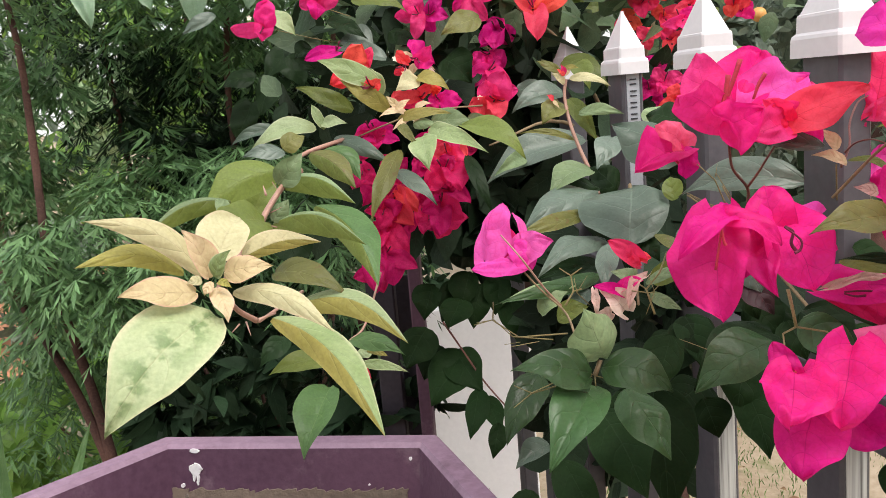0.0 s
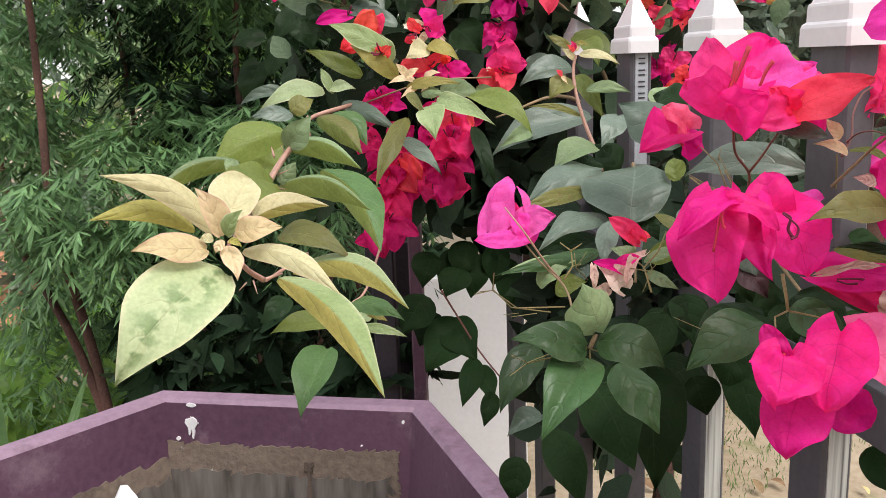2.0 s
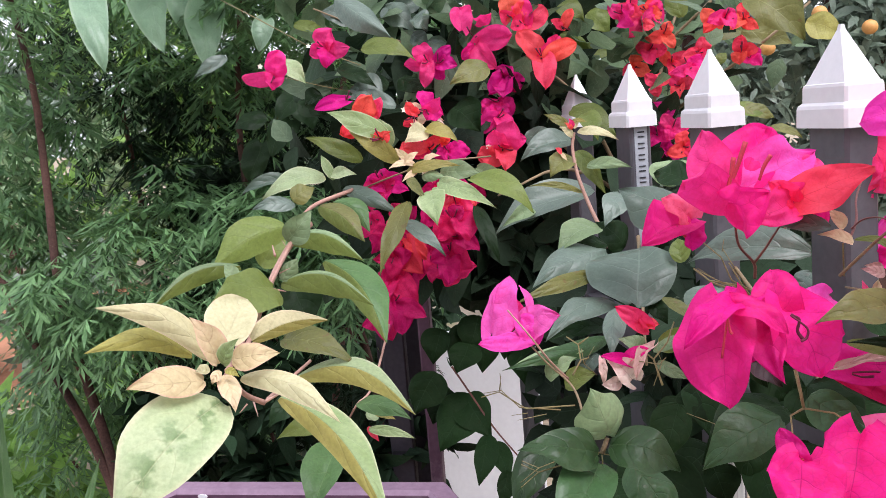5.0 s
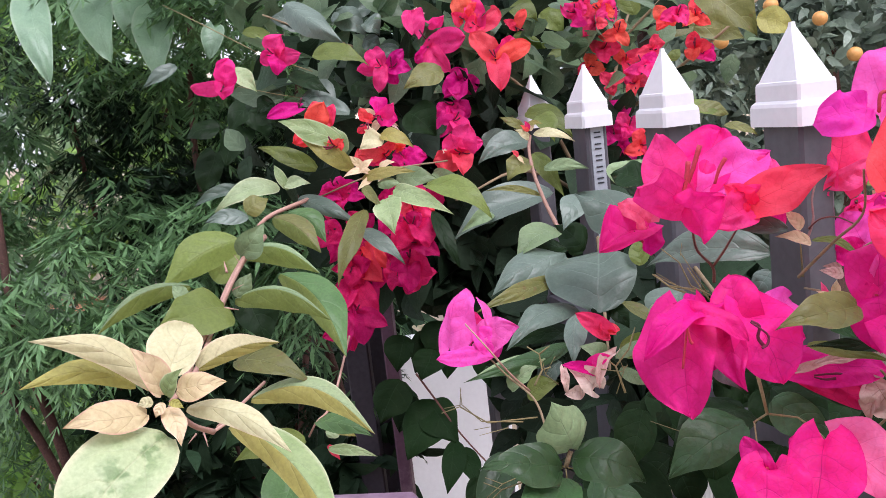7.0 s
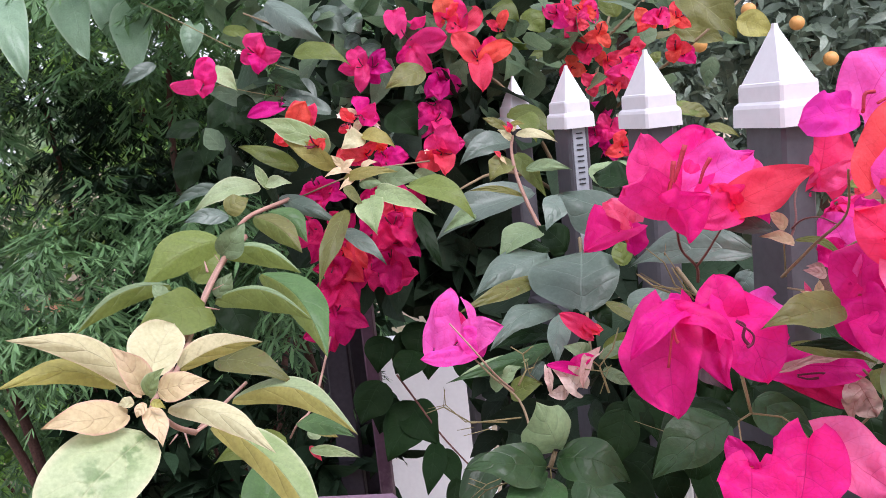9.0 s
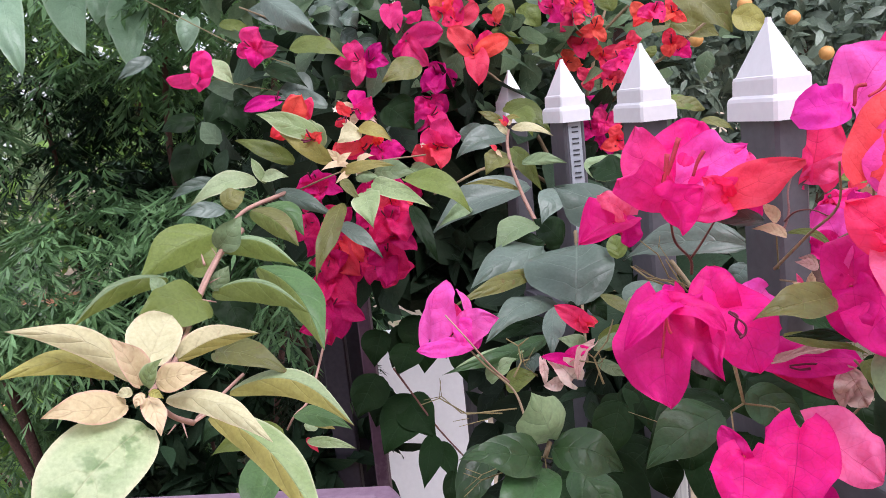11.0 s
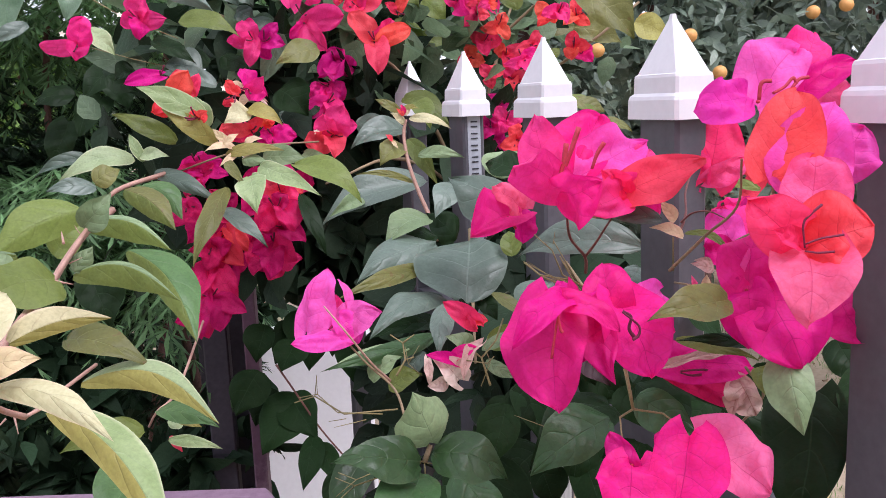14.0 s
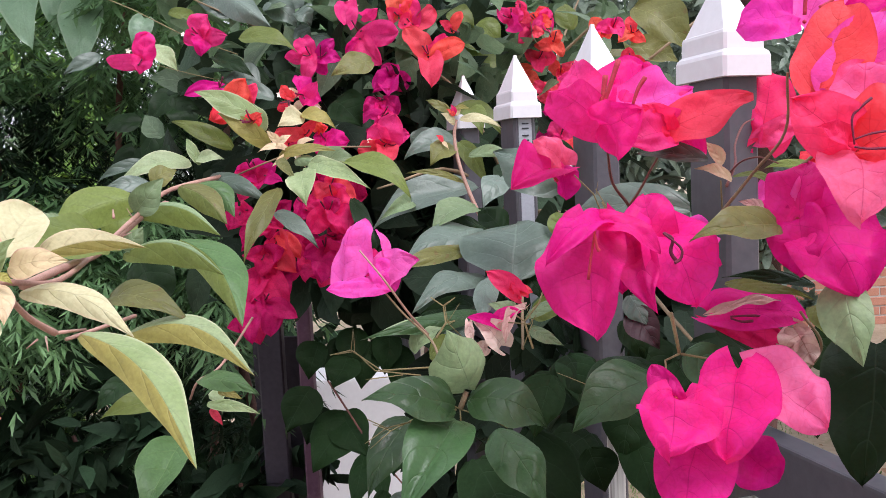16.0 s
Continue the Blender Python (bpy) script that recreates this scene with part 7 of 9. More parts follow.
leaf(fl, (0.021, 1.122, 1.388), (0.041, 1.121, 1.393), 0.021, (-0.10, -0.95, 0.28), "pink", 0.12, 0.28, "bract", 0.075, "bract", 18, 12)
leaf(fl, (0.009, 1.120, 1.383), (0.001, 1.104, 1.408), 0.029, (0.05, -0.85, -0.52), "pink", 0.12, 0.23, "bract", 0.075, "bract", 18, 12)
fl = flower(BOUG, (-0.164, 1.077, 1.433))
leaf(fl, (-0.163, 1.077, 1.435), (-0.145, 1.068, 1.462), 0.031, (-0.01, -0.95, -0.31), "orange", 0.12, 0.39, "bract", 0.075, "bract", 18, 12)
leaf(fl, (-0.167, 1.076, 1.432), (-0.183, 1.065, 1.418), 0.023, (0.22, -0.86, 0.46), "orange", 0.12, 0.22, "bract", 0.075, "bract", 18, 12)
leaf(fl, (-0.162, 1.077, 1.433), (-0.141, 1.068, 1.435), 0.024, (-0.40, -0.88, 0.25), "red", 0.12, 0.26, "bract", 0.075, "bract", 18, 12)
fl = flower(BOUG, (-0.188, 1.139, 1.460))
leaf(fl, (-0.188, 1.139, 1.460), (-0.228, 1.127, 1.453), 0.021, (0.23, -0.91, 0.35), "magenta", 0.12, 0.35, "bract", 0.075, "bract", 18, 12)
fl = flower(BOUG, (-0.078, 1.047, 1.440))
leaf(fl, (-0.079, 1.047, 1.442), (-0.082, 1.058, 1.462), 0.022, (0.45, -0.76, 0.48), "magenta", 0.12, 0.28, "bract", 0.075, "bract", 18, 12)
leaf(fl, (-0.076, 1.047, 1.439), (-0.058, 1.042, 1.432), 0.023, (-0.06, -0.90, 0.43), "magenta", 0.12, 0.29, "bract", 0.075, "bract", 18, 12)
leaf(fl, (-0.079, 1.047, 1.439), (-0.060, 1.033, 1.451), 0.018, (-0.26, -0.80, -0.53), "pink", 0.12, 0.34, "bract", 0.075, "bract", 18, 12)
fl = flower(BOUG, (-0.091, 1.034, 1.433))
leaf(fl, (-0.089, 1.035, 1.436), (-0.101, 1.039, 1.449), 0.014, (-0.38, -0.92, -0.08), "orange", 0.12, 0.29, "bract", 0.075, "bract", 18, 12)
leaf(fl, (-0.097, 1.033, 1.430), (-0.105, 1.036, 1.422), 0.012, (0.15, -0.89, -0.44), "orange", 0.12, 0.3, "bract", 0.075, "bract", 18, 12)
leaf(fl, (-0.087, 1.035, 1.434), (-0.095, 1.038, 1.441), 0.012, (-0.18, -0.97, 0.19), "red", 0.12, 0.3, "bract", 0.075, "bract", 18, 12)
fl = flower(BOUG, (-0.056, 1.052, 1.389))
leaf(fl, (-0.055, 1.052, 1.389), (-0.029, 1.031, 1.386), 0.024, (-0.61, -0.78, 0.16), "magenta", 0.12, 0.25, "bract", 0.075, "bract", 18, 12)
leaf(fl, (-0.057, 1.052, 1.389), (-0.069, 1.047, 1.392), 0.018, (0.38, -0.92, 0.10), "magenta", 0.12, 0.33, "bract", 0.075, "bract", 18, 12)
leaf(fl, (-0.055, 1.052, 1.388), (-0.046, 1.049, 1.372), 0.020, (0.20, -0.93, 0.30), "magenta", 0.12, 0.33, "bract", 0.075, "bract", 18, 12)
fl = flower(BOUG, (-0.078, 1.040, 1.394))
leaf(fl, (-0.079, 1.040, 1.395), (-0.105, 1.018, 1.396), 0.017, (0.60, -0.74, -0.30), "red", 0.12, 0.23, "bract", 0.075, "bract", 18, 12)
leaf(fl, (-0.077, 1.040, 1.395), (-0.063, 1.025, 1.408), 0.014, (-0.33, -0.77, -0.54), "orange", 0.12, 0.25, "bract", 0.075, "bract", 18, 12)
leaf(fl, (-0.077, 1.040, 1.393), (-0.090, 1.044, 1.383), 0.015, (-0.25, -0.97, -0.02), "red", 0.12, 0.39, "bract", 0.075, "bract", 18, 12)
fl = flower(BOUG, (-0.130, 1.016, 1.411))
leaf(fl, (-0.131, 1.016, 1.411), (-0.140, 1.027, 1.419), 0.010, (-0.50, -0.73, 0.47), "orange", 0.12, 0.34, "bract", 0.075, "bract", 18, 12)
leaf(fl, (-0.129, 1.016, 1.411), (-0.118, 0.996, 1.417), 0.010, (-0.80, -0.54, -0.24), "orange", 0.12, 0.32, "bract", 0.075, "bract", 18, 12)
fl = flower(BOUG, (-0.136, 1.078, 1.353))
leaf(fl, (-0.137, 1.078, 1.352), (-0.166, 1.068, 1.348), 0.023, (0.22, -0.86, 0.47), "magenta", 0.12, 0.34, "bract", 0.075, "bract", 18, 12)
leaf(fl, (-0.133, 1.078, 1.354), (-0.110, 1.060, 1.344), 0.018, (-0.53, -0.81, 0.26), "magenta", 0.12, 0.26, "bract", 0.075, "bract", 18, 12)
leaf(fl, (-0.136, 1.078, 1.354), (-0.145, 1.083, 1.371), 0.022, (-0.38, -0.92, 0.07), "magenta", 0.12, 0.21, "bract", 0.075, "bract", 18, 12)
fl = flower(BOUG, (-0.123, 1.105, 1.276))
leaf(fl, (-0.122, 1.106, 1.278), (-0.104, 1.085, 1.235), 0.036, (-0.40, -0.88, 0.26), "red", 0.14, 0.35, "bract", 0.075, "bract", 18, 12)
leaf(fl, (-0.126, 1.105, 1.273), (-0.142, 1.085, 1.240), 0.028, (0.57, -0.80, 0.19), "red", 0.14, 0.35, "bract", 0.075, "bract", 18, 12)
leaf(fl, (-0.120, 1.105, 1.276), (-0.096, 1.086, 1.255), 0.024, (0.09, -0.67, 0.74), "red", 0.14, 0.35, "bract", 0.075, "bract", 18, 12)
fl = flower(BOUG, (-0.137, 1.089, 1.234))
leaf(fl, (-0.140, 1.089, 1.234), (-0.158, 1.063, 1.202), 0.033, (0.08, -0.79, 0.61), "deep", 0.14, 0.35, "bract", 0.075, "bract", 18, 12)
leaf(fl, (-0.135, 1.089, 1.234), (-0.113, 1.066, 1.197), 0.032, (-0.02, -0.85, 0.53), "deep", 0.14, 0.35, "bract", 0.075, "bract", 18, 12)
leaf(fl, (-0.136, 1.089, 1.234), (-0.131, 1.090, 1.258), 0.024, (-0.14, -0.99, 0.03), "deep", 0.14, 0.35, "bract", 0.075, "bract", 18, 12)
fl = flower(BOUG, (-0.141, 1.065, 1.204))
leaf(fl, (-0.146, 1.065, 1.204), (-0.153, 1.041, 1.162), 0.030, (-0.08, -0.86, 0.51), "deep", 0.14, 0.35, "bract", 0.075, "bract", 18, 12)
leaf(fl, (-0.136, 1.065, 1.203), (-0.100, 1.049, 1.187), 0.025, (-0.19, -0.88, 0.44), "deep", 0.14, 0.35, "bract", 0.075, "bract", 18, 12)
leaf(fl, (-0.142, 1.066, 1.206), (-0.129, 1.041, 1.169), 0.031, (0.45, -0.65, 0.61), "deep", 0.14, 0.35, "bract", 0.075, "bract", 18, 12)
fl = flower(BOUG, (-0.147, 1.074, 1.349))
leaf(fl, (-0.146, 1.074, 1.350), (-0.169, 1.061, 1.346), 0.023, (0.49, -0.86, 0.13), "deep", 0.14, 0.35, "bract", 0.075, "bract", 18, 12)
leaf(fl, (-0.149, 1.074, 1.347), (-0.157, 1.058, 1.324), 0.023, (0.28, -0.83, 0.48), "deep", 0.14, 0.35, "bract", 0.075, "bract", 18, 12)
leaf(fl, (-0.145, 1.074, 1.350), (-0.125, 1.066, 1.358), 0.020, (-0.23, -0.89, -0.40), "deep", 0.14, 0.35, "bract", 0.075, "bract", 18, 12)
fl = flower(BOUG, (-0.060, 1.115, 1.331))
leaf(fl, (-0.059, 1.115, 1.332), (-0.030, 1.099, 1.316), 0.030, (-0.30, -0.89, 0.33), "red", 0.14, 0.35, "bract", 0.075, "bract", 18, 12)
leaf(fl, (-0.064, 1.114, 1.328), (-0.083, 1.097, 1.301), 0.029, (0.27, -0.89, 0.38), "red", 0.14, 0.35, "bract", 0.075, "bract", 18, 12)
leaf(fl, (-0.058, 1.115, 1.333), (-0.051, 1.111, 1.351), 0.022, (-0.17, -0.98, -0.13), "red", 0.14, 0.35, "bract", 0.075, "bract", 18, 12)
fl = flower(BOUG, (-0.056, 1.037, 1.307))
leaf(fl, (-0.053, 1.037, 1.307), (-0.036, 1.019, 1.284), 0.034, (0.28, -0.65, 0.71), "deep", 0.14, 0.35, "bract", 0.075, "bract", 18, 12)
leaf(fl, (-0.060, 1.037, 1.306), (-0.078, 1.022, 1.285), 0.028, (0.36, -0.88, 0.31), "deep", 0.14, 0.35, "bract", 0.075, "bract", 18, 12)
leaf(fl, (-0.055, 1.037, 1.309), (-0.043, 1.032, 1.321), 0.022, (-0.32, -0.94, -0.11), "deep", 0.14, 0.35, "bract", 0.075, "bract", 18, 12)
fl = flower(BOUG, (-0.064, 1.058, 1.266))
leaf(fl, (-0.062, 1.058, 1.267), (-0.038, 1.041, 1.245), 0.033, (-0.50, -0.86, 0.13), "deep", 0.14, 0.35, "bract", 0.075, "bract", 18, 12)
leaf(fl, (-0.064, 1.057, 1.264), (-0.068, 1.033, 1.228), 0.029, (-0.01, -0.83, 0.56), "deep", 0.14, 0.35, "bract", 0.075, "bract", 18, 12)
leaf(fl, (-0.066, 1.058, 1.268), (-0.087, 1.040, 1.258), 0.025, (0.56, -0.78, 0.27), "deep", 0.14, 0.35, "bract", 0.075, "bract", 18, 12)
fl = flower(BOUG, (-0.085, 1.055, 1.318))
leaf(fl, (-0.086, 1.055, 1.319), (-0.094, 1.035, 1.298), 0.024, (0.57, -0.69, 0.45), "deep", 0.14, 0.35, "bract", 0.075, "bract", 18, 12)
leaf(fl, (-0.083, 1.055, 1.318), (-0.064, 1.042, 1.309), 0.021, (-0.23, -0.78, 0.59), "deep", 0.14, 0.35, "bract", 0.075, "bract", 18, 12)
fl = flower(BOUG, (-0.155, 1.046, 1.317))
leaf(fl, (-0.157, 1.046, 1.317), (-0.167, 1.029, 1.293), 0.025, (0.31, -0.83, 0.45), "deep", 0.14, 0.35, "bract", 0.075, "bract", 18, 12)
leaf(fl, (-0.153, 1.046, 1.317), (-0.137, 1.030, 1.297), 0.026, (-0.51, -0.83, 0.24), "deep", 0.14, 0.35, "bract", 0.075, "bract", 18, 12)
fl = flower(BOUG, (-0.131, 1.087, 1.302))
leaf(fl, (-0.133, 1.087, 1.302), (-0.143, 1.066, 1.282), 0.024, (0.59, -0.69, 0.42), "deep", 0.14, 0.35, "bract", 0.075, "bract", 18, 12)
leaf(fl, (-0.130, 1.087, 1.303), (-0.113, 1.074, 1.291), 0.022, (-0.41, -0.84, 0.35), "deep", 0.14, 0.35, "bract", 0.075, "bract", 18, 12)
fl = flower(BOUG, (-0.083, 1.088, 1.239))
leaf(fl, (-0.084, 1.088, 1.239), (-0.090, 1.070, 1.226), 0.020, (0.01, -0.63, 0.78), "deep", 0.14, 0.35, "bract", 0.075, "bract", 18, 12)
leaf(fl, (-0.083, 1.088, 1.239), (-0.070, 1.075, 1.230), 0.019, (-0.53, -0.78, 0.33), "deep", 0.14, 0.35, "bract", 0.075, "bract", 18, 12)
fl = flower(BOUG, (0.202, 1.267, 1.556))
leaf(fl, (0.202, 1.267, 1.556), (0.217, 1.259, 1.545), 0.018, (-0.51, -0.86, -0.06), "red", 0.14, 0.3, "bract", 0.075, "bract", 18, 12)
leaf(fl, (0.202, 1.267, 1.556), (0.176, 1.259, 1.556), 0.018, (0.27, -0.92, -0.30), "red", 0.14, 0.3, "bract", 0.075, "bract", 18, 12)
leaf(fl, (0.202, 1.267, 1.556), (0.198, 1.256, 1.572), 0.019, (0.18, -0.84, -0.51), "red", 0.14, 0.3, "bract", 0.075, "bract", 18, 12)
fl = flower(BOUG, (0.246, 1.313, 1.551))
leaf(fl, (0.246, 1.313, 1.551), (0.247, 1.309, 1.570), 0.022, (0.00, -0.98, -0.20), "pink", 0.14, 0.3, "bract", 0.075, "bract", 18, 12)
leaf(fl, (0.246, 1.313, 1.551), (0.248, 1.295, 1.534), 0.021, (-0.42, -0.68, 0.60), "pink", 0.14, 0.3, "bract", 0.075, "bract", 18, 12)
leaf(fl, (0.246, 1.313, 1.551), (0.221, 1.294, 1.543), 0.018, (0.51, -0.81, 0.27), "pink", 0.14, 0.3, "bract", 0.075, "bract", 18, 12)
fl = flower(BOUG, (0.220, 1.289, 1.534))
leaf(fl, (0.220, 1.289, 1.534), (0.200, 1.270, 1.518), 0.023, (0.50, -0.80, 0.34), "red", 0.14, 0.3, "bract", 0.075, "bract", 18, 12)
leaf(fl, (0.220, 1.289, 1.534), (0.204, 1.291, 1.550), 0.020, (-0.31, -0.94, -0.14), "red", 0.14, 0.3, "bract", 0.075, "bract", 18, 12)
leaf(fl, (0.220, 1.289, 1.534), (0.237, 1.279, 1.530), 0.018, (-0.43, -0.87, 0.23), "red", 0.14, 0.3, "bract", 0.075, "bract", 18, 12)
fl = flower(BOUG, (0.250, 1.285, 1.518))
leaf(fl, (0.250, 1.285, 1.518), (0.222, 1.278, 1.514), 0.020, (0.29, -0.88, -0.37), "orange", 0.14, 0.3, "bract", 0.075, "bract", 18, 12)
leaf(fl, (0.250, 1.285, 1.518), (0.259, 1.279, 1.534), 0.019, (-0.39, -0.91, -0.14), "orange", 0.14, 0.3, "bract", 0.075, "bract", 18, 12)
leaf(fl, (0.250, 1.285, 1.518), (0.263, 1.279, 1.498), 0.019, (0.04, -0.94, 0.34), "orange", 0.14, 0.3, "bract", 0.075, "bract", 18, 12)
fl = flower(BOUG, (0.231, 1.300, 1.498))
leaf(fl, (0.231, 1.300, 1.498), (0.211, 1.299, 1.509), 0.019, (-0.15, -0.92, -0.36), "red", 0.14, 0.3, "bract", 0.075, "bract", 18, 12)
leaf(fl, (0.231, 1.300, 1.498), (0.255, 1.290, 1.498), 0.024, (-0.38, -0.89, -0.24), "red", 0.14, 0.3, "bract", 0.075, "bract", 18, 12)
leaf(fl, (0.231, 1.300, 1.498), (0.230, 1.282, 1.478), 0.023, (-0.35, -0.68, 0.64), "red", 0.14, 0.3, "bract", 0.075, "bract", 18, 12)
fl = flower(BOUG, (0.264, 1.312, 1.479))
leaf(fl, (0.264, 1.312, 1.479), (0.254, 1.310, 1.497), 0.021, (-0.51, -0.77, -0.38), "orange", 0.14, 0.3, "bract", 0.075, "bract", 18, 12)
leaf(fl, (0.264, 1.312, 1.479), (0.292, 1.317, 1.486), 0.021, (0.11, -0.94, 0.34), "orange", 0.14, 0.3, "bract", 0.075, "bract", 18, 12)
leaf(fl, (0.264, 1.312, 1.479), (0.261, 1.300, 1.456), 0.020, (0.07, -0.89, 0.44), "orange", 0.14, 0.3, "bract", 0.075, "bract", 18, 12)
fl = flower(BOUG, (0.211, 1.315, 1.476))
leaf(fl, (0.211, 1.315, 1.476), (0.193, 1.307, 1.467), 0.018, (0.27, -0.93, 0.26), "orange", 0.14, 0.3, "bract", 0.075, "bract", 18, 12)
leaf(fl, (0.211, 1.315, 1.476), (0.207, 1.314, 1.495), 0.023, (0.34, -0.94, 0.05), "orange", 0.14, 0.3, "bract", 0.075, "bract", 18, 12)
leaf(fl, (0.211, 1.315, 1.476), (0.232, 1.303, 1.469), 0.024, (-0.55, -0.80, -0.24), "orange", 0.14, 0.3, "bract", 0.075, "bract", 18, 12)
fl = flower(BOUG, (0.234, 1.269, 1.448))
leaf(fl, (0.234, 1.269, 1.448), (0.233, 1.260, 1.432), 0.022, (-0.58, -0.70, 0.41), "red", 0.14, 0.3, "bract", 0.075, "bract", 18, 12)
leaf(fl, (0.234, 1.269, 1.448), (0.219, 1.273, 1.464), 0.018, (-0.34, -0.93, -0.10), "red", 0.14, 0.3, "bract", 0.075, "bract", 18, 12)
leaf(fl, (0.234, 1.269, 1.448), (0.249, 1.272, 1.461), 0.025, (-0.27, -0.82, 0.50), "red", 0.14, 0.3, "bract", 0.075, "bract", 18, 12)
fl = flower(BOUG, (0.273, 1.305, 1.445))
leaf(fl, (0.273, 1.305, 1.445), (0.257, 1.298, 1.462), 0.024, (0.25, -0.95, -0.18), "red", 0.14, 0.3, "bract", 0.075, "bract", 18, 12)
leaf(fl, (0.273, 1.305, 1.445), (0.294, 1.302, 1.452), 0.019, (-0.08, -0.98, -0.19), "red", 0.14, 0.3, "bract", 0.075, "bract", 18, 12)
leaf(fl, (0.273, 1.305, 1.445), (0.262, 1.290, 1.423), 0.020, (-0.19, -0.77, 0.61), "red", 0.14, 0.3, "bract", 0.075, "bract", 18, 12)
fl = flower(BOUG, (0.297, 1.289, 1.490))
leaf(fl, (0.297, 1.289, 1.490), (0.310, 1.294, 1.509), 0.023, (0.31, -0.95, 0.06), "red", 0.14, 0.3, "bract", 0.075, "bract", 18, 12)
leaf(fl, (0.297, 1.289, 1.490), (0.296, 1.269, 1.472), 0.023, (-0.33, -0.61, 0.72), "red", 0.14, 0.3, "bract", 0.075, "bract", 18, 12)
leaf(fl, (0.297, 1.289, 1.490), (0.270, 1.273, 1.481), 0.019, (0.34, -0.84, 0.43), "red", 0.14, 0.3, "bract", 0.075, "bract", 18, 12)
fl = flower(BOUG, (0.273, 1.239, 1.468))
leaf(fl, (0.273, 1.239, 1.468), (0.275, 1.217, 1.448), 0.023, (0.04, -0.66, 0.75), "pink", 0.14, 0.3, "bract", 0.075, "bract", 18, 12)
leaf(fl, (0.273, 1.239, 1.468), (0.245, 1.221, 1.461), 0.020, (0.56, -0.74, -0.36), "pink", 0.14, 0.3, "bract", 0.075, "bract", 18, 12)
leaf(fl, (0.273, 1.239, 1.468), (0.290, 1.234, 1.482), 0.022, (-0.12, -0.97, -0.20), "pink", 0.14, 0.3, "bract", 0.075, "bract", 18, 12)
fl = flower(BOUG, (0.313, 1.260, 1.526))
leaf(fl, (0.313, 1.260, 1.526), (0.299, 1.260, 1.546), 0.022, (-0.26, -0.95, -0.17), "orange", 0.14, 0.3, "bract", 0.075, "bract", 18, 12)
leaf(fl, (0.313, 1.260, 1.526), (0.329, 1.254, 1.531), 0.023, (-0.16, -0.83, -0.54), "orange", 0.14, 0.3, "bract", 0.075, "bract", 18, 12)
leaf(fl, (0.313, 1.260, 1.526), (0.296, 1.245, 1.513), 0.019, (0.28, -0.80, 0.53), "orange", 0.14, 0.3, "bract", 0.075, "bract", 18, 12)
fl = flower(BOUG, (0.325, 1.245, 1.530))
leaf(fl, (0.325, 1.245, 1.530), (0.339, 1.243, 1.539), 0.022, (0.09, -0.94, -0.32), "pink", 0.14, 0.3, "bract", 0.075, "bract", 18, 12)
leaf(fl, (0.325, 1.245, 1.530), (0.331, 1.226, 1.514), 0.022, (-0.13, -0.65, 0.75), "pink", 0.14, 0.3, "bract", 0.075, "bract", 18, 12)
leaf(fl, (0.325, 1.245, 1.530), (0.300, 1.235, 1.525), 0.022, (0.37, -0.93, -0.01), "pink", 0.14, 0.3, "bract", 0.075, "bract", 18, 12)
fl = flower(BOUG, (0.370, 1.315, 1.531))
leaf(fl, (0.370, 1.315, 1.531), (0.367, 1.317, 1.555), 0.019, (-0.08, -0.99, 0.11), "orange", 0.14, 0.3, "bract", 0.075, "bract", 18, 12)
leaf(fl, (0.370, 1.315, 1.531), (0.384, 1.297, 1.515), 0.019, (-0.54, -0.76, 0.36), "orange", 0.14, 0.3, "bract", 0.075, "bract", 18, 12)
leaf(fl, (0.370, 1.315, 1.531), (0.347, 1.302, 1.519), 0.021, (0.15, -0.80, 0.58), "orange", 0.14, 0.3, "bract", 0.075, "bract", 18, 12)
fl = flower(BOUG, (0.360, 1.295, 1.485))
leaf(fl, (0.360, 1.295, 1.485), (0.380, 1.284, 1.486), 0.020, (-0.49, -0.87, 0.05), "orange", 0.14, 0.3, "bract", 0.075, "bract", 18, 12)
leaf(fl, (0.360, 1.295, 1.485), (0.352, 1.283, 1.467), 0.023, (-0.32, -0.72, 0.62), "orange", 0.14, 0.3, "bract", 0.075, "bract", 18, 12)
leaf(fl, (0.360, 1.295, 1.485), (0.359, 1.292, 1.508), 0.022, (-0.39, -0.91, -0.15), "orange", 0.14, 0.3, "bract", 0.075, "bract", 18, 12)
fl = flower(BOUG, (0.375, 1.310, 1.475))
leaf(fl, (0.375, 1.310, 1.475), (0.350, 1.297, 1.480), 0.023, (0.47, -0.88, 0.06), "pink", 0.14, 0.3, "bract", 0.075, "bract", 18, 12)
leaf(fl, (0.375, 1.310, 1.475), (0.381, 1.310, 1.493), 0.023, (-0.19, -0.98, 0.05), "pink", 0.14, 0.3, "bract", 0.075, "bract", 18, 12)
leaf(fl, (0.375, 1.310, 1.475), (0.387, 1.294, 1.464), 0.021, (-0.39, -0.70, 0.59), "pink", 0.14, 0.3, "bract", 0.075, "bract", 18, 12)
fl = flower(BOUG, (0.308, 1.307, 1.470))
leaf(fl, (0.308, 1.307, 1.470), (0.290, 1.305, 1.459), 0.022, (0.19, -0.98, -0.06), "orange", 0.14, 0.3, "bract", 0.075, "bract", 18, 12)
leaf(fl, (0.308, 1.307, 1.470), (0.312, 1.310, 1.489), 0.022, (-0.30, -0.94, 0.16), "orange", 0.14, 0.3, "bract", 0.075, "bract", 18, 12)
leaf(fl, (0.308, 1.307, 1.470), (0.324, 1.295, 1.471), 0.024, (-0.61, -0.76, -0.22), "orange", 0.14, 0.3, "bract", 0.075, "bract", 18, 12)
fl = flower(BOUG, (0.242, 1.289, 1.404))
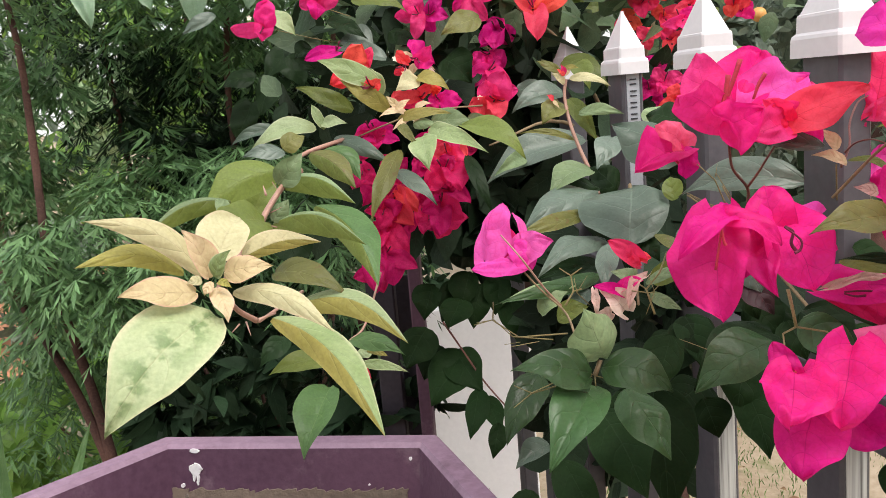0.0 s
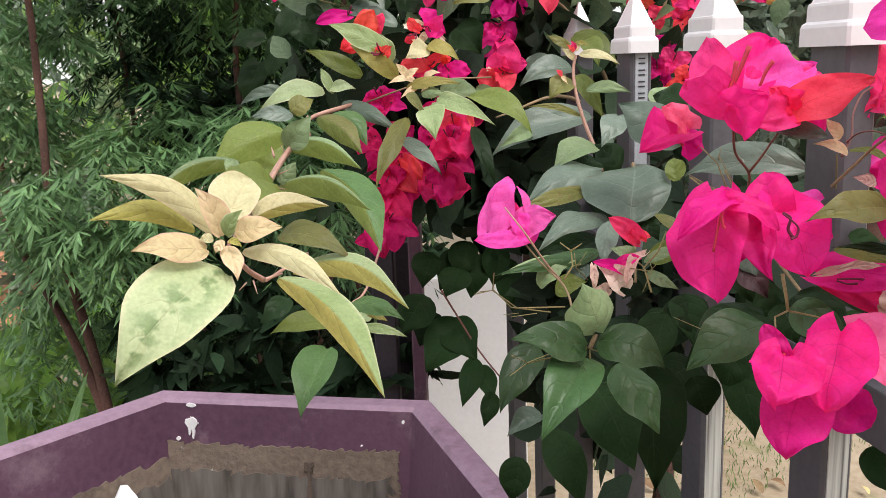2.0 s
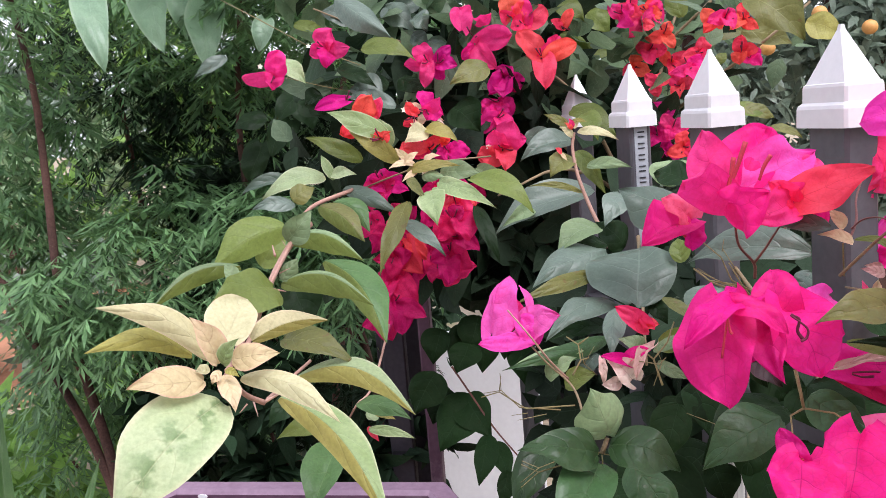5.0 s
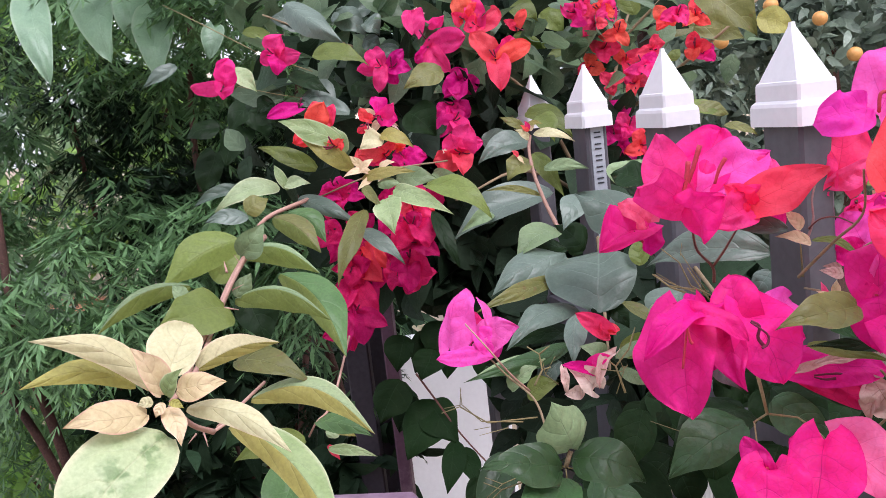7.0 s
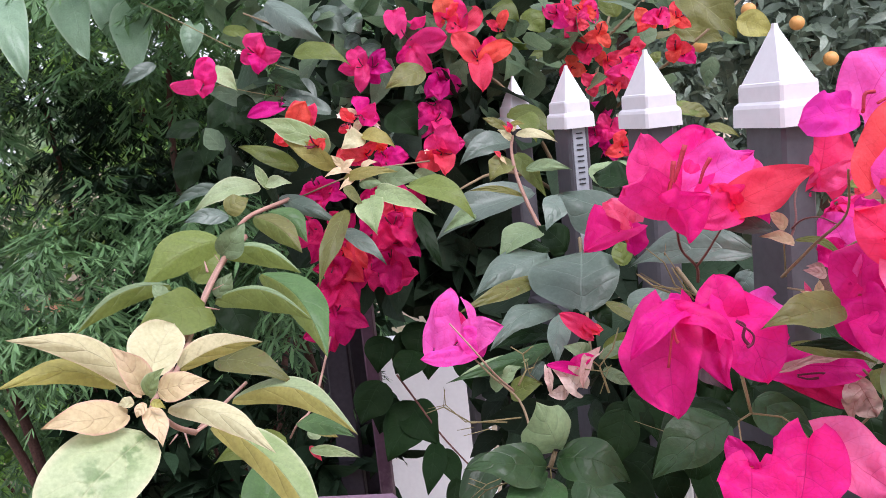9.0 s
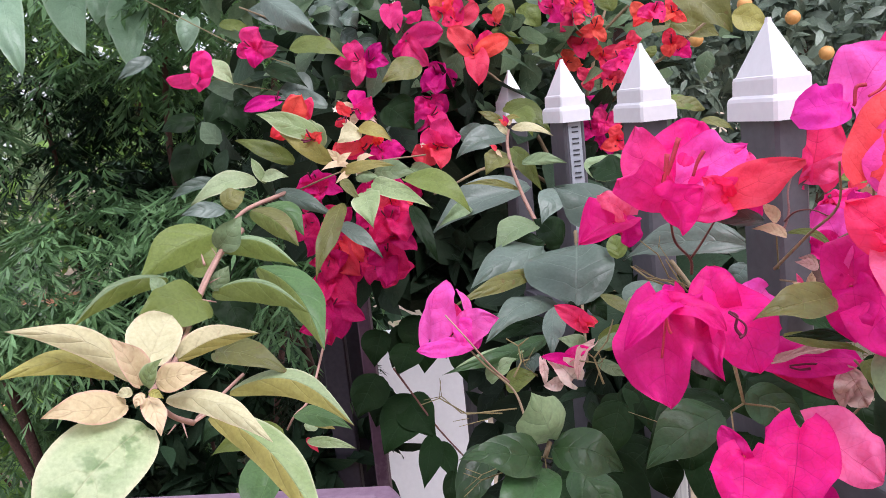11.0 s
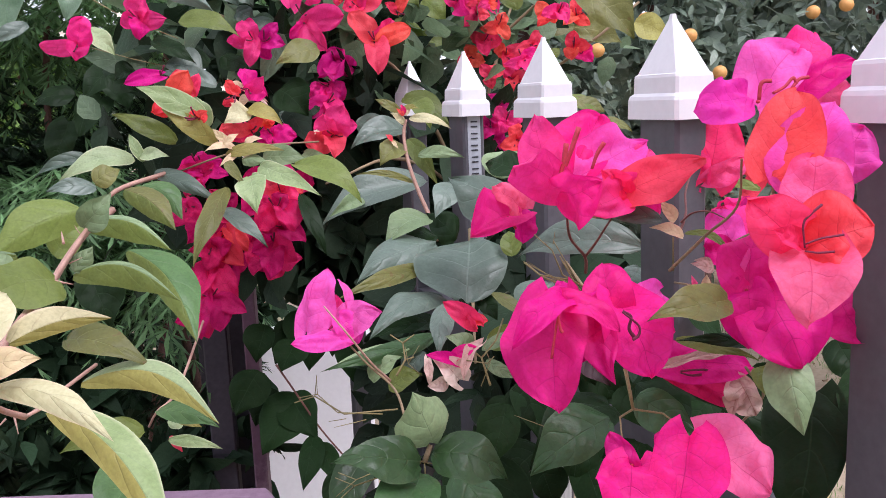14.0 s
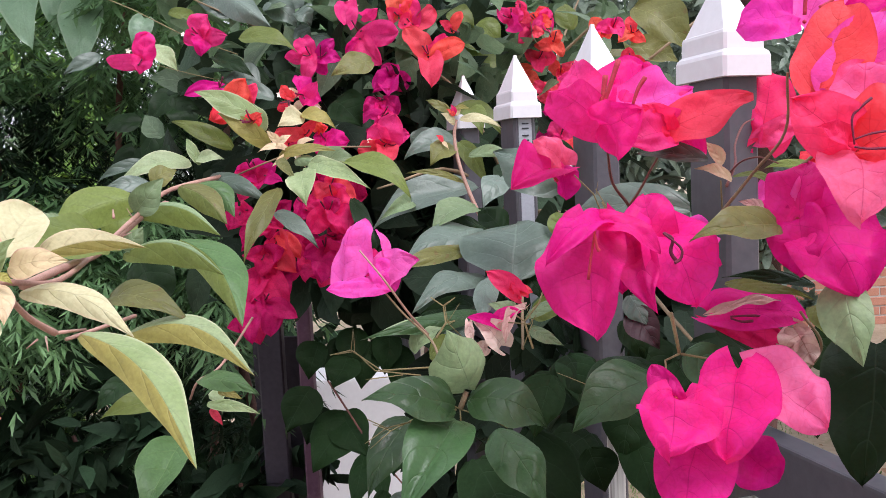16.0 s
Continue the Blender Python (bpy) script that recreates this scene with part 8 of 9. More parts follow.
leaf(fl, (0.242, 1.289, 1.404), (0.262, 1.285, 1.414), 0.021, (-0.11, -0.97, -0.24), "magenta", 0.14, 0.3, "bract", 0.075, "bract", 18, 12)
leaf(fl, (0.242, 1.289, 1.404), (0.225, 1.272, 1.384), 0.018, (0.21, -0.82, 0.54), "magenta", 0.14, 0.3, "bract", 0.075, "bract", 18, 12)
leaf(fl, (0.242, 1.289, 1.404), (0.230, 1.293, 1.424), 0.024, (0.11, -0.97, 0.23), "magenta", 0.14, 0.3, "bract", 0.075, "bract", 18, 12)
fl = flower(BOUG, (0.250, 1.253, 1.387))
leaf(fl, (0.250, 1.253, 1.387), (0.238, 1.259, 1.407), 0.019, (-0.19, -0.97, 0.14), "pink", 0.14, 0.3, "bract", 0.075, "bract", 18, 12)
leaf(fl, (0.250, 1.253, 1.387), (0.275, 1.247, 1.393), 0.023, (-0.27, -0.96, 0.09), "pink", 0.14, 0.3, "bract", 0.075, "bract", 18, 12)
leaf(fl, (0.250, 1.253, 1.387), (0.240, 1.246, 1.371), 0.020, (0.18, -0.94, 0.30), "pink", 0.14, 0.3, "bract", 0.075, "bract", 18, 12)
fl = flower(BOUG, (0.231, 1.263, 1.377))
leaf(fl, (0.231, 1.263, 1.377), (0.226, 1.261, 1.398), 0.024, (-0.37, -0.91, -0.19), "magenta", 0.14, 0.3, "bract", 0.075, "bract", 18, 12)
leaf(fl, (0.231, 1.263, 1.377), (0.255, 1.253, 1.380), 0.023, (-0.35, -0.93, -0.15), "magenta", 0.14, 0.3, "bract", 0.075, "bract", 18, 12)
leaf(fl, (0.231, 1.263, 1.377), (0.218, 1.255, 1.363), 0.020, (-0.07, -0.84, 0.54), "magenta", 0.14, 0.3, "bract", 0.075, "bract", 18, 12)
fl = flower(BOUG, (0.250, 1.288, 1.354))
leaf(fl, (0.250, 1.288, 1.354), (0.247, 1.281, 1.374), 0.022, (-0.57, -0.76, -0.33), "magenta", 0.14, 0.3, "bract", 0.075, "bract", 18, 12)
leaf(fl, (0.250, 1.288, 1.354), (0.258, 1.265, 1.336), 0.021, (-0.31, -0.65, 0.69), "magenta", 0.14, 0.3, "bract", 0.075, "bract", 18, 12)
leaf(fl, (0.250, 1.288, 1.354), (0.229, 1.287, 1.350), 0.018, (0.02, -1.00, 0.05), "magenta", 0.14, 0.3, "bract", 0.075, "bract", 18, 12)
fl = flower(BOUG, (0.259, 1.227, 1.361))
leaf(fl, (0.259, 1.227, 1.361), (0.269, 1.214, 1.348), 0.022, (-0.60, -0.74, 0.29), "orange", 0.14, 0.3, "bract", 0.075, "bract", 18, 12)
leaf(fl, (0.259, 1.227, 1.361), (0.233, 1.215, 1.353), 0.022, (0.35, -0.91, 0.23), "orange", 0.14, 0.3, "bract", 0.075, "bract", 18, 12)
leaf(fl, (0.259, 1.227, 1.361), (0.261, 1.230, 1.383), 0.023, (-0.62, -0.77, 0.16), "orange", 0.14, 0.3, "bract", 0.075, "bract", 18, 12)
fl = flower(BOUG, (0.234, 1.316, 1.555))
leaf(fl, (0.234, 1.316, 1.555), (0.214, 1.310, 1.548), 0.023, (0.30, -0.95, -0.02), "orange", 0.14, 0.3, "bract", 0.075, "bract", 18, 12)
leaf(fl, (0.234, 1.316, 1.555), (0.250, 1.320, 1.573), 0.020, (-0.11, -0.95, 0.28), "orange", 0.14, 0.3, "bract", 0.075, "bract", 18, 12)
leaf(fl, (0.234, 1.316, 1.555), (0.252, 1.297, 1.539), 0.018, (-0.47, -0.78, 0.40), "orange", 0.14, 0.3, "bract", 0.075, "bract", 18, 12)
fl = flower(BOUG, (0.189, 1.259, 1.549))
leaf(fl, (0.189, 1.259, 1.549), (0.205, 1.257, 1.559), 0.021, (0.07, -0.94, -0.32), "pink", 0.14, 0.3, "bract", 0.075, "bract", 18, 12)
leaf(fl, (0.189, 1.259, 1.549), (0.200, 1.243, 1.530), 0.026, (-0.81, -0.59, 0.02), "pink", 0.14, 0.3, "bract", 0.075, "bract", 18, 12)
leaf(fl, (0.189, 1.259, 1.549), (0.169, 1.252, 1.560), 0.021, (0.22, -0.93, -0.30), "pink", 0.14, 0.3, "bract", 0.075, "bract", 18, 12)
fl = flower(BOUG, (-0.127, 1.100, 1.307))
leaf(fl, (-0.127, 1.100, 1.307), (-0.135, 1.094, 1.326), 0.024, (0.40, -0.91, -0.11), "deep", 0.14, 0.35, "bract", 0.075, "bract", 18, 12)
leaf(fl, (-0.127, 1.100, 1.307), (-0.104, 1.095, 1.319), 0.022, (-0.07, -0.97, -0.25), "deep", 0.14, 0.35, "bract", 0.075, "bract", 18, 12)
leaf(fl, (-0.127, 1.100, 1.307), (-0.131, 1.081, 1.276), 0.025, (-0.09, -0.85, 0.53), "deep", 0.14, 0.35, "bract", 0.075, "bract", 18, 12)
fl = flower(BOUG, (-0.106, 1.142, 1.269))
leaf(fl, (-0.106, 1.142, 1.269), (-0.078, 1.135, 1.272), 0.026, (-0.26, -0.92, 0.28), "deep", 0.14, 0.35, "bract", 0.075, "bract", 18, 12)
leaf(fl, (-0.106, 1.142, 1.269), (-0.115, 1.119, 1.245), 0.020, (0.27, -0.75, 0.61), "deep", 0.14, 0.35, "bract", 0.075, "bract", 18, 12)
leaf(fl, (-0.106, 1.142, 1.269), (-0.131, 1.139, 1.280), 0.022, (0.09, -0.99, -0.05), "deep", 0.14, 0.35, "bract", 0.075, "bract", 18, 12)
fl = flower(BOUG, (-0.065, 1.142, 1.306))
leaf(fl, (-0.065, 1.142, 1.306), (-0.043, 1.129, 1.310), 0.028, (-0.48, -0.87, -0.10), "deep", 0.14, 0.35, "bract", 0.075, "bract", 18, 12)
leaf(fl, (-0.065, 1.142, 1.306), (-0.054, 1.125, 1.276), 0.027, (0.30, -0.78, 0.55), "deep", 0.14, 0.35, "bract", 0.075, "bract", 18, 12)
leaf(fl, (-0.065, 1.142, 1.306), (-0.081, 1.144, 1.317), 0.024, (-0.12, -0.99, 0.01), "deep", 0.14, 0.35, "bract", 0.075, "bract", 18, 12)
fl = flower(BOUG, (-0.058, 1.143, 1.271))
leaf(fl, (-0.058, 1.143, 1.271), (-0.050, 1.139, 1.291), 0.028, (-0.59, -0.81, 0.09), "deep", 0.14, 0.35, "bract", 0.075, "bract", 18, 12)
leaf(fl, (-0.058, 1.143, 1.271), (-0.031, 1.122, 1.254), 0.027, (-0.19, -0.77, 0.62), "deep", 0.14, 0.35, "bract", 0.075, "bract", 18, 12)
leaf(fl, (-0.058, 1.143, 1.271), (-0.087, 1.135, 1.261), 0.027, (0.30, -0.95, -0.13), "deep", 0.14, 0.35, "bract", 0.075, "bract", 18, 12)
fl = flower(BOUG, (-0.138, 1.087, 1.260))
leaf(fl, (-0.138, 1.087, 1.260), (-0.115, 1.081, 1.262), 0.025, (-0.24, -0.97, -0.03), "deep", 0.14, 0.35, "bract", 0.075, "bract", 18, 12)
leaf(fl, (-0.138, 1.087, 1.260), (-0.142, 1.072, 1.234), 0.024, (0.19, -0.85, 0.50), "deep", 0.14, 0.35, "bract", 0.075, "bract", 18, 12)
leaf(fl, (-0.138, 1.087, 1.260), (-0.160, 1.070, 1.259), 0.022, (0.62, -0.78, -0.00), "deep", 0.14, 0.35, "bract", 0.075, "bract", 18, 12)
fl = flower(BOUG, (-0.138, 1.123, 1.205))
leaf(fl, (-0.138, 1.123, 1.205), (-0.127, 1.113, 1.182), 0.023, (-0.39, -0.90, 0.19), "deep", 0.14, 0.35, "bract", 0.075, "bract", 18, 12)
leaf(fl, (-0.138, 1.123, 1.205), (-0.169, 1.120, 1.193), 0.024, (0.10, -1.00, -0.02), "deep", 0.14, 0.35, "bract", 0.075, "bract", 18, 12)
leaf(fl, (-0.138, 1.123, 1.205), (-0.136, 1.129, 1.232), 0.023, (0.55, -0.82, 0.12), "deep", 0.14, 0.35, "bract", 0.075, "bract", 18, 12)
fl = flower(BOUG, (-0.060, 1.090, 1.236))
leaf(fl, (-0.060, 1.090, 1.236), (-0.034, 1.075, 1.242), 0.027, (-0.52, -0.68, 0.52), "deep", 0.14, 0.35, "bract", 0.075, "bract", 18, 12)
leaf(fl, (-0.060, 1.090, 1.236), (-0.076, 1.082, 1.217), 0.026, (-0.10, -0.87, 0.48), "deep", 0.14, 0.35, "bract", 0.075, "bract", 18, 12)
leaf(fl, (-0.060, 1.090, 1.236), (-0.078, 1.087, 1.248), 0.020, (0.13, -0.99, -0.12), "deep", 0.14, 0.35, "bract", 0.075, "bract", 18, 12)
fl = flower(BOUG, (-0.045, 1.158, 1.328))
leaf(fl, (-0.045, 1.158, 1.328), (-0.071, 1.162, 1.344), 0.026, (0.21, -0.78, 0.59), "deep", 0.14, 0.35, "bract", 0.075, "bract", 18, 12)
leaf(fl, (-0.045, 1.158, 1.328), (-0.016, 1.159, 1.320), 0.030, (-0.04, -0.96, -0.26), "deep", 0.14, 0.35, "bract", 0.075, "bract", 18, 12)
leaf(fl, (-0.045, 1.158, 1.328), (-0.057, 1.143, 1.299), 0.028, (0.43, -0.86, 0.26), "deep", 0.14, 0.35, "bract", 0.075, "bract", 18, 12)
fl = flower(BOUG, (-0.159, 1.081, 1.176))
leaf(fl, (-0.159, 1.081, 1.176), (-0.184, 1.068, 1.176), 0.022, (0.40, -0.80, 0.44), "deep", 0.14, 0.35, "bract", 0.075, "bract", 18, 12)
leaf(fl, (-0.159, 1.081, 1.176), (-0.145, 1.083, 1.188), 0.021, (-0.16, -0.92, 0.36), "deep", 0.14, 0.35, "bract", 0.075, "bract", 18, 12)
leaf(fl, (-0.159, 1.081, 1.176), (-0.147, 1.066, 1.155), 0.024, (0.11, -0.78, 0.62), "deep", 0.14, 0.35, "bract", 0.075, "bract", 18, 12)
fl = flower(BOUG, (-0.121, 1.124, 1.229))
leaf(fl, (-0.121, 1.124, 1.229), (-0.099, 1.123, 1.238), 0.028, (-0.18, -0.95, 0.27), "deep", 0.14, 0.35, "bract", 0.075, "bract", 18, 12)
leaf(fl, (-0.121, 1.124, 1.229), (-0.120, 1.099, 1.199), 0.025, (0.04, -0.75, 0.66), "deep", 0.14, 0.35, "bract", 0.075, "bract", 18, 12)
leaf(fl, (-0.121, 1.124, 1.229), (-0.144, 1.121, 1.236), 0.027, (0.08, -0.98, -0.19), "deep", 0.14, 0.35, "bract", 0.075, "bract", 18, 12)
fl = flower(BOUG, (-0.074, 1.123, 1.342))
leaf(fl, (-0.074, 1.123, 1.342), (-0.100, 1.116, 1.332), 0.020, (0.20, -0.95, 0.22), "deep", 0.14, 0.35, "bract", 0.075, "bract", 18, 12)
leaf(fl, (-0.074, 1.123, 1.342), (-0.060, 1.121, 1.359), 0.021, (0.04, -0.99, -0.13), "deep", 0.14, 0.35, "bract", 0.075, "bract", 18, 12)
leaf(fl, (-0.074, 1.123, 1.342), (-0.066, 1.105, 1.315), 0.028, (0.27, -0.75, 0.60), "deep", 0.14, 0.35, "bract", 0.075, "bract", 18, 12)
fl = flower(BOUG, (-0.095, 1.124, 1.256))
leaf(fl, (-0.095, 1.124, 1.256), (-0.115, 1.120, 1.274), 0.022, (0.45, -0.82, 0.34), "deep", 0.14, 0.35, "bract", 0.075, "bract", 18, 12)
leaf(fl, (-0.095, 1.124, 1.256), (-0.078, 1.121, 1.266), 0.022, (-0.26, -0.94, 0.22), "deep", 0.14, 0.35, "bract", 0.075, "bract", 18, 12)
leaf(fl, (-0.095, 1.124, 1.256), (-0.096, 1.107, 1.227), 0.021, (0.05, -0.86, 0.50), "deep", 0.14, 0.35, "bract", 0.075, "bract", 18, 12)
fl = flower(BOUG, (-0.160, 1.125, 1.292))
leaf(fl, (-0.160, 1.125, 1.292), (-0.136, 1.111, 1.284), 0.023, (-0.44, -0.89, 0.14), "deep", 0.14, 0.35, "bract", 0.075, "bract", 18, 12)
leaf(fl, (-0.160, 1.125, 1.292), (-0.167, 1.106, 1.262), 0.024, (0.68, -0.68, 0.29), "deep", 0.14, 0.35, "bract", 0.075, "bract", 18, 12)
leaf(fl, (-0.160, 1.125, 1.292), (-0.171, 1.132, 1.314), 0.028, (0.25, -0.88, 0.40), "deep", 0.14, 0.35, "bract", 0.075, "bract", 18, 12)
fl = flower(BOUG, (-0.155, 1.090, 1.430))
leaf(fl, (-0.152, 1.093, 1.430), (-0.161, 1.091, 1.465), 0.031, (-0.02, -1.00, -0.07), "red", 0.12, 0.3, "bract", 0.075, "bract", 18, 12)
leaf(fl, (-0.149, 1.094, 1.432), (-0.136, 1.091, 1.459), 0.018, (0.21, -0.96, -0.20), "red", 0.12, 0.3, "bract", 0.075, "bract", 18, 12)
leaf(fl, (-0.163, 1.083, 1.429), (-0.188, 1.070, 1.418), 0.025, (0.46, -0.88, -0.06), "orange", 0.12, 0.3, "bract", 0.075, "bract", 18, 12)
fl = flower(BOUG, (-0.131, 1.019, 1.408))
leaf(fl, (-0.131, 1.019, 1.408), (-0.138, 1.017, 1.419), 0.012, (0.35, -0.94, 0.04), "orange", 0.12, 0.3, "bract", 0.075, "bract", 18, 12)
leaf(fl, (-0.131, 1.019, 1.408), (-0.121, 1.017, 1.416), 0.011, (0.04, -0.97, -0.25), "orange", 0.12, 0.3, "bract", 0.075, "bract", 18, 12)
fl = flower(BOUG, (-0.081, 1.052, 1.392))
leaf(fl, (-0.098, 1.056, 1.387), (-0.110, 1.053, 1.403), 0.022, (0.13, -0.98, -0.12), "red", 0.12, 0.3, "bract", 0.075, "bract", 18, 12)
leaf(fl, (-0.097, 1.056, 1.387), (-0.077, 1.053, 1.397), 0.024, (-0.07, -0.97, -0.23), "red", 0.12, 0.3, "bract", 0.075, "bract", 18, 12)
leaf(fl, (-0.064, 1.048, 1.398), (-0.060, 1.041, 1.409), 0.015, (-0.22, -0.86, -0.46), "orange", 0.12, 0.3, "bract", 0.075, "bract", 18, 12)
leaf(fl, (-0.064, 1.048, 1.398), (-0.052, 1.041, 1.402), 0.012, (-0.40, -0.89, -0.23), "orange", 0.12, 0.3, "bract", 0.075, "bract", 18, 12)
fl = flower(BOUG, (-0.053, 1.079, 1.385))
leaf(fl, (-0.053, 1.077, 1.385), (-0.073, 1.064, 1.381), 0.025, (0.51, -0.86, 0.08), "magenta", 0.12, 0.3, "bract", 0.075, "bract", 18, 12)
leaf(fl, (-0.053, 1.077, 1.385), (-0.030, 1.066, 1.386), 0.027, (-0.43, -0.90, 0.01), "magenta", 0.12, 0.3, "bract", 0.075, "bract", 18, 12)
leaf(fl, (-0.053, 1.077, 1.385), (-0.050, 1.061, 1.371), 0.025, (-0.00, -0.67, 0.74), "magenta", 0.12, 0.3, "bract", 0.075, "bract", 18, 12)
leaf(fl, (-0.053, 1.087, 1.386), (-0.055, 1.082, 1.397), 0.023, (0.24, -0.90, -0.37), "lilac", 0.12, 0.3, "bract", 0.075, "bract", 18, 12)
fl = flower(BOUG, (-0.145, 1.081, 1.356))
leaf(fl, (-0.146, 1.082, 1.356), (-0.165, 1.065, 1.350), 0.025, (0.53, -0.76, 0.38), "magenta", 0.12, 0.3, "bract", 0.075, "bract", 18, 12)
leaf(fl, (-0.143, 1.081, 1.356), (-0.117, 1.071, 1.361), 0.028, (-0.34, -0.93, -0.11), "magenta", 0.12, 0.3, "bract", 0.075, "bract", 18, 12)
leaf(fl, (-0.145, 1.081, 1.354), (-0.136, 1.064, 1.334), 0.028, (-0.05, -0.77, 0.64), "magenta", 0.12, 0.3, "bract", 0.075, "bract", 18, 12)
fl = flower(BOUG, (-0.052, 1.057, 1.323))
leaf(fl, (-0.052, 1.056, 1.322), (-0.033, 1.040, 1.305), 0.031, (-0.22, -0.80, 0.55), "red", 0.12, 0.3, "bract", 0.075, "bract", 18, 12)
leaf(fl, (-0.053, 1.057, 1.324), (-0.070, 1.048, 1.338), 0.025, (0.23, -0.93, -0.28), "red", 0.12, 0.3, "bract", 0.075, "bract", 18, 12)
leaf(fl, (-0.052, 1.057, 1.325), (-0.036, 1.053, 1.334), 0.025, (-0.25, -0.97, 0.01), "pink", 0.12, 0.3, "bract", 0.075, "bract", 18, 12)
# flowers farther back
rosette(BOUG, (0.350, 0.761, 1.291), 0.034, "lilac")
rosette(BOUG, (0.363, 0.815, 1.313), 0.029, "pink")
rosette(BOUG, (0.349, 0.714, 1.312), 0.032, "pink")
rosette(BOUG, (0.408, 0.820, 1.340), 0.029, "red")
floret(BOUG, (-0.080, 1.064, 1.437), 0.0042)
floret(BOUG, (-0.311, 1.197, 1.517), 0.0042)
floret(BOUG, (-0.251, 1.242, 1.542), 0.0042)
floret(BOUG, (-0.027, 1.228, 1.574), 0.0042)
floret(BOUG, (-0.020, 1.228, 1.568), 0.0042)
floret(BOUG, (-0.105, 1.055, 1.441), 0.0042)
floret(BOUG, (-0.089, 0.994, 1.377), 0.0042)
floret(BOUG, (-0.082, 0.993, 1.368), 0.0042)
floret(BOUG, (-0.008, 1.108, 1.387), 0.0042)
floret(BOUG, (-0.021, 1.193, 1.413), 0.0042)
# ---- upright blades at the foot of the shrub ----
snake = thing("snake_plant", "tall green sword-leaved plant growing beside the shrub", "plant", at=(-1.1, 1.8, 0))
leaf(snake, (-1.051, 1.441, 0.423), (-1.191, 1.676, 0.954), 0.036, (0.49, -0.74, 0.46), "leafgreen", 0.02, 0.5, "sword", 0.0, "blade")
leaf(snake, (-1.055, 1.440, 0.423), (-1.159, 1.683, 0.877), 0.027, (0.30, -0.81, 0.50), "leafgreen", 0.02, 0.5, "sword", 0.0, "blade")
leaf(snake, (-1.041, 1.488, 0.391), (-1.127, 1.768, 0.996), 0.048, (0.39, -0.81, 0.43), "leafgreen", 0.02, 0.5, "sword", 0.0, "blade")
leaf(snake, (-0.966, 1.499, 0.385), (-1.097, 1.730, 0.952), 0.045, (0.47, -0.77, 0.42), "leafgreen", 0.02, 0.5, "sword", 0.0, "blade")
leaf(snake, (-1.125, 1.384, 0.459), (-1.252, 1.651, 0.904), 0.033, (0.61, -0.59, 0.53), "leafgreen", 0.02, 0.5, "sword", 0.0, "blade")
leaf(snake, (-1.083, 1.409, 0.444), (-1.232, 1.661, 0.861), 0.033, (0.50, -0.65, 0.57), "leafgreen", 0.02, 0.5, "sword", 0.0, "blade")
leaf(snake, (-0.879, 1.490, 0.578), (-0.858, 1.658, 0.794), 0.027, (0.16, -0.79, 0.60), "leafgreen", 0.02, 0.5, "sword", 0.0, "blade")
banana = thing("banana_plant", "far banana plant with drooping yellow-green leaves", "plant", at=(-4.2, 5.4, 0))
stem(banana, [(-4.2, 5.4, 0), (-4.18, 5.4, 0.9), (-4.2, 5.4, 2.0)], 0.07, 0.04, STEM_GREEN, "trunk")
leaf(banana, (-4.2, 5.4, 2.0), (-2.918, 4.873, 1.777), 0.342, (0.03, -0.94, 0.33), "palegreen", 0.12, 0.4, "sword", 0.02, "frond")
leaf(banana, (-4.2, 5.4, 2.0), (-3.151, 4.873, 1.578), 0.295, (0.00, -0.95, 0.32), "palegreen", 0.12, 0.4, "sword", 0.02, "frond")
# ---- inner foliage of the bougainvillea ----
rng = random.Random(11)
items = []


def cloud(n, centre, radii, size, rng, droop=0.4):
    for _ in range(n):
        p = Vector(centre) + Vector((rng.gauss(0, 0.5) * radii[0], rng.gauss(0, 0.5) * radii[1], rng.gauss(0, 0.5) * radii[2]))
        s = size * rng.uniform(0.6, 1.25)
        d = rand_dir(rng)
        d.z -= droop
        d.normalize()
        nrm = (rand_dir(rng) + Vector((0, -0.5, 0.8))).normalized()
        yield p, p + d * s, s * rng.uniform(0.5, 0.75), nrm, rng.uniform(0.02, 0.12), rng.uniform(0.1, 0.3)


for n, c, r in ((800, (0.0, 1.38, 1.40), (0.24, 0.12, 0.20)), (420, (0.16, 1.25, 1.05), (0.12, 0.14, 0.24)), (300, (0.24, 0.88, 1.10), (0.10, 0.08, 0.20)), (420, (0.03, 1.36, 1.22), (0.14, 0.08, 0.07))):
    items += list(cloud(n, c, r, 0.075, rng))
# leaves that would hide the white wall or the picket gaps from the camera are dropped
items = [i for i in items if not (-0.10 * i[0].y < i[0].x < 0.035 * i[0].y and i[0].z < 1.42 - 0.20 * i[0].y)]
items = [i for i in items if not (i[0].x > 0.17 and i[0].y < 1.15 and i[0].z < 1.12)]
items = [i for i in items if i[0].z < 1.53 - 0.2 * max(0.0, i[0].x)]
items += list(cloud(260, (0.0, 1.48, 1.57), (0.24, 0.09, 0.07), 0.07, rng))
inner = mass("foliage", items, MASS, BOUG, "dense inner leaves, coloured dark for the shade inside the shrub", 4, 2)
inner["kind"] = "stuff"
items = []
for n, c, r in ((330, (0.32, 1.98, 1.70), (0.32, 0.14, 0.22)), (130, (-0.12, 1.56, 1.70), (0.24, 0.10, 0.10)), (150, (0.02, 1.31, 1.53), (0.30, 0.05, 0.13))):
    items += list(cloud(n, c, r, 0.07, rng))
outer = mass("foliage", items, CROWN, BOUG, "leaves of the crown, coloured lighter for skylight", 4, 2)
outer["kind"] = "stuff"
bm = bmesh.new()
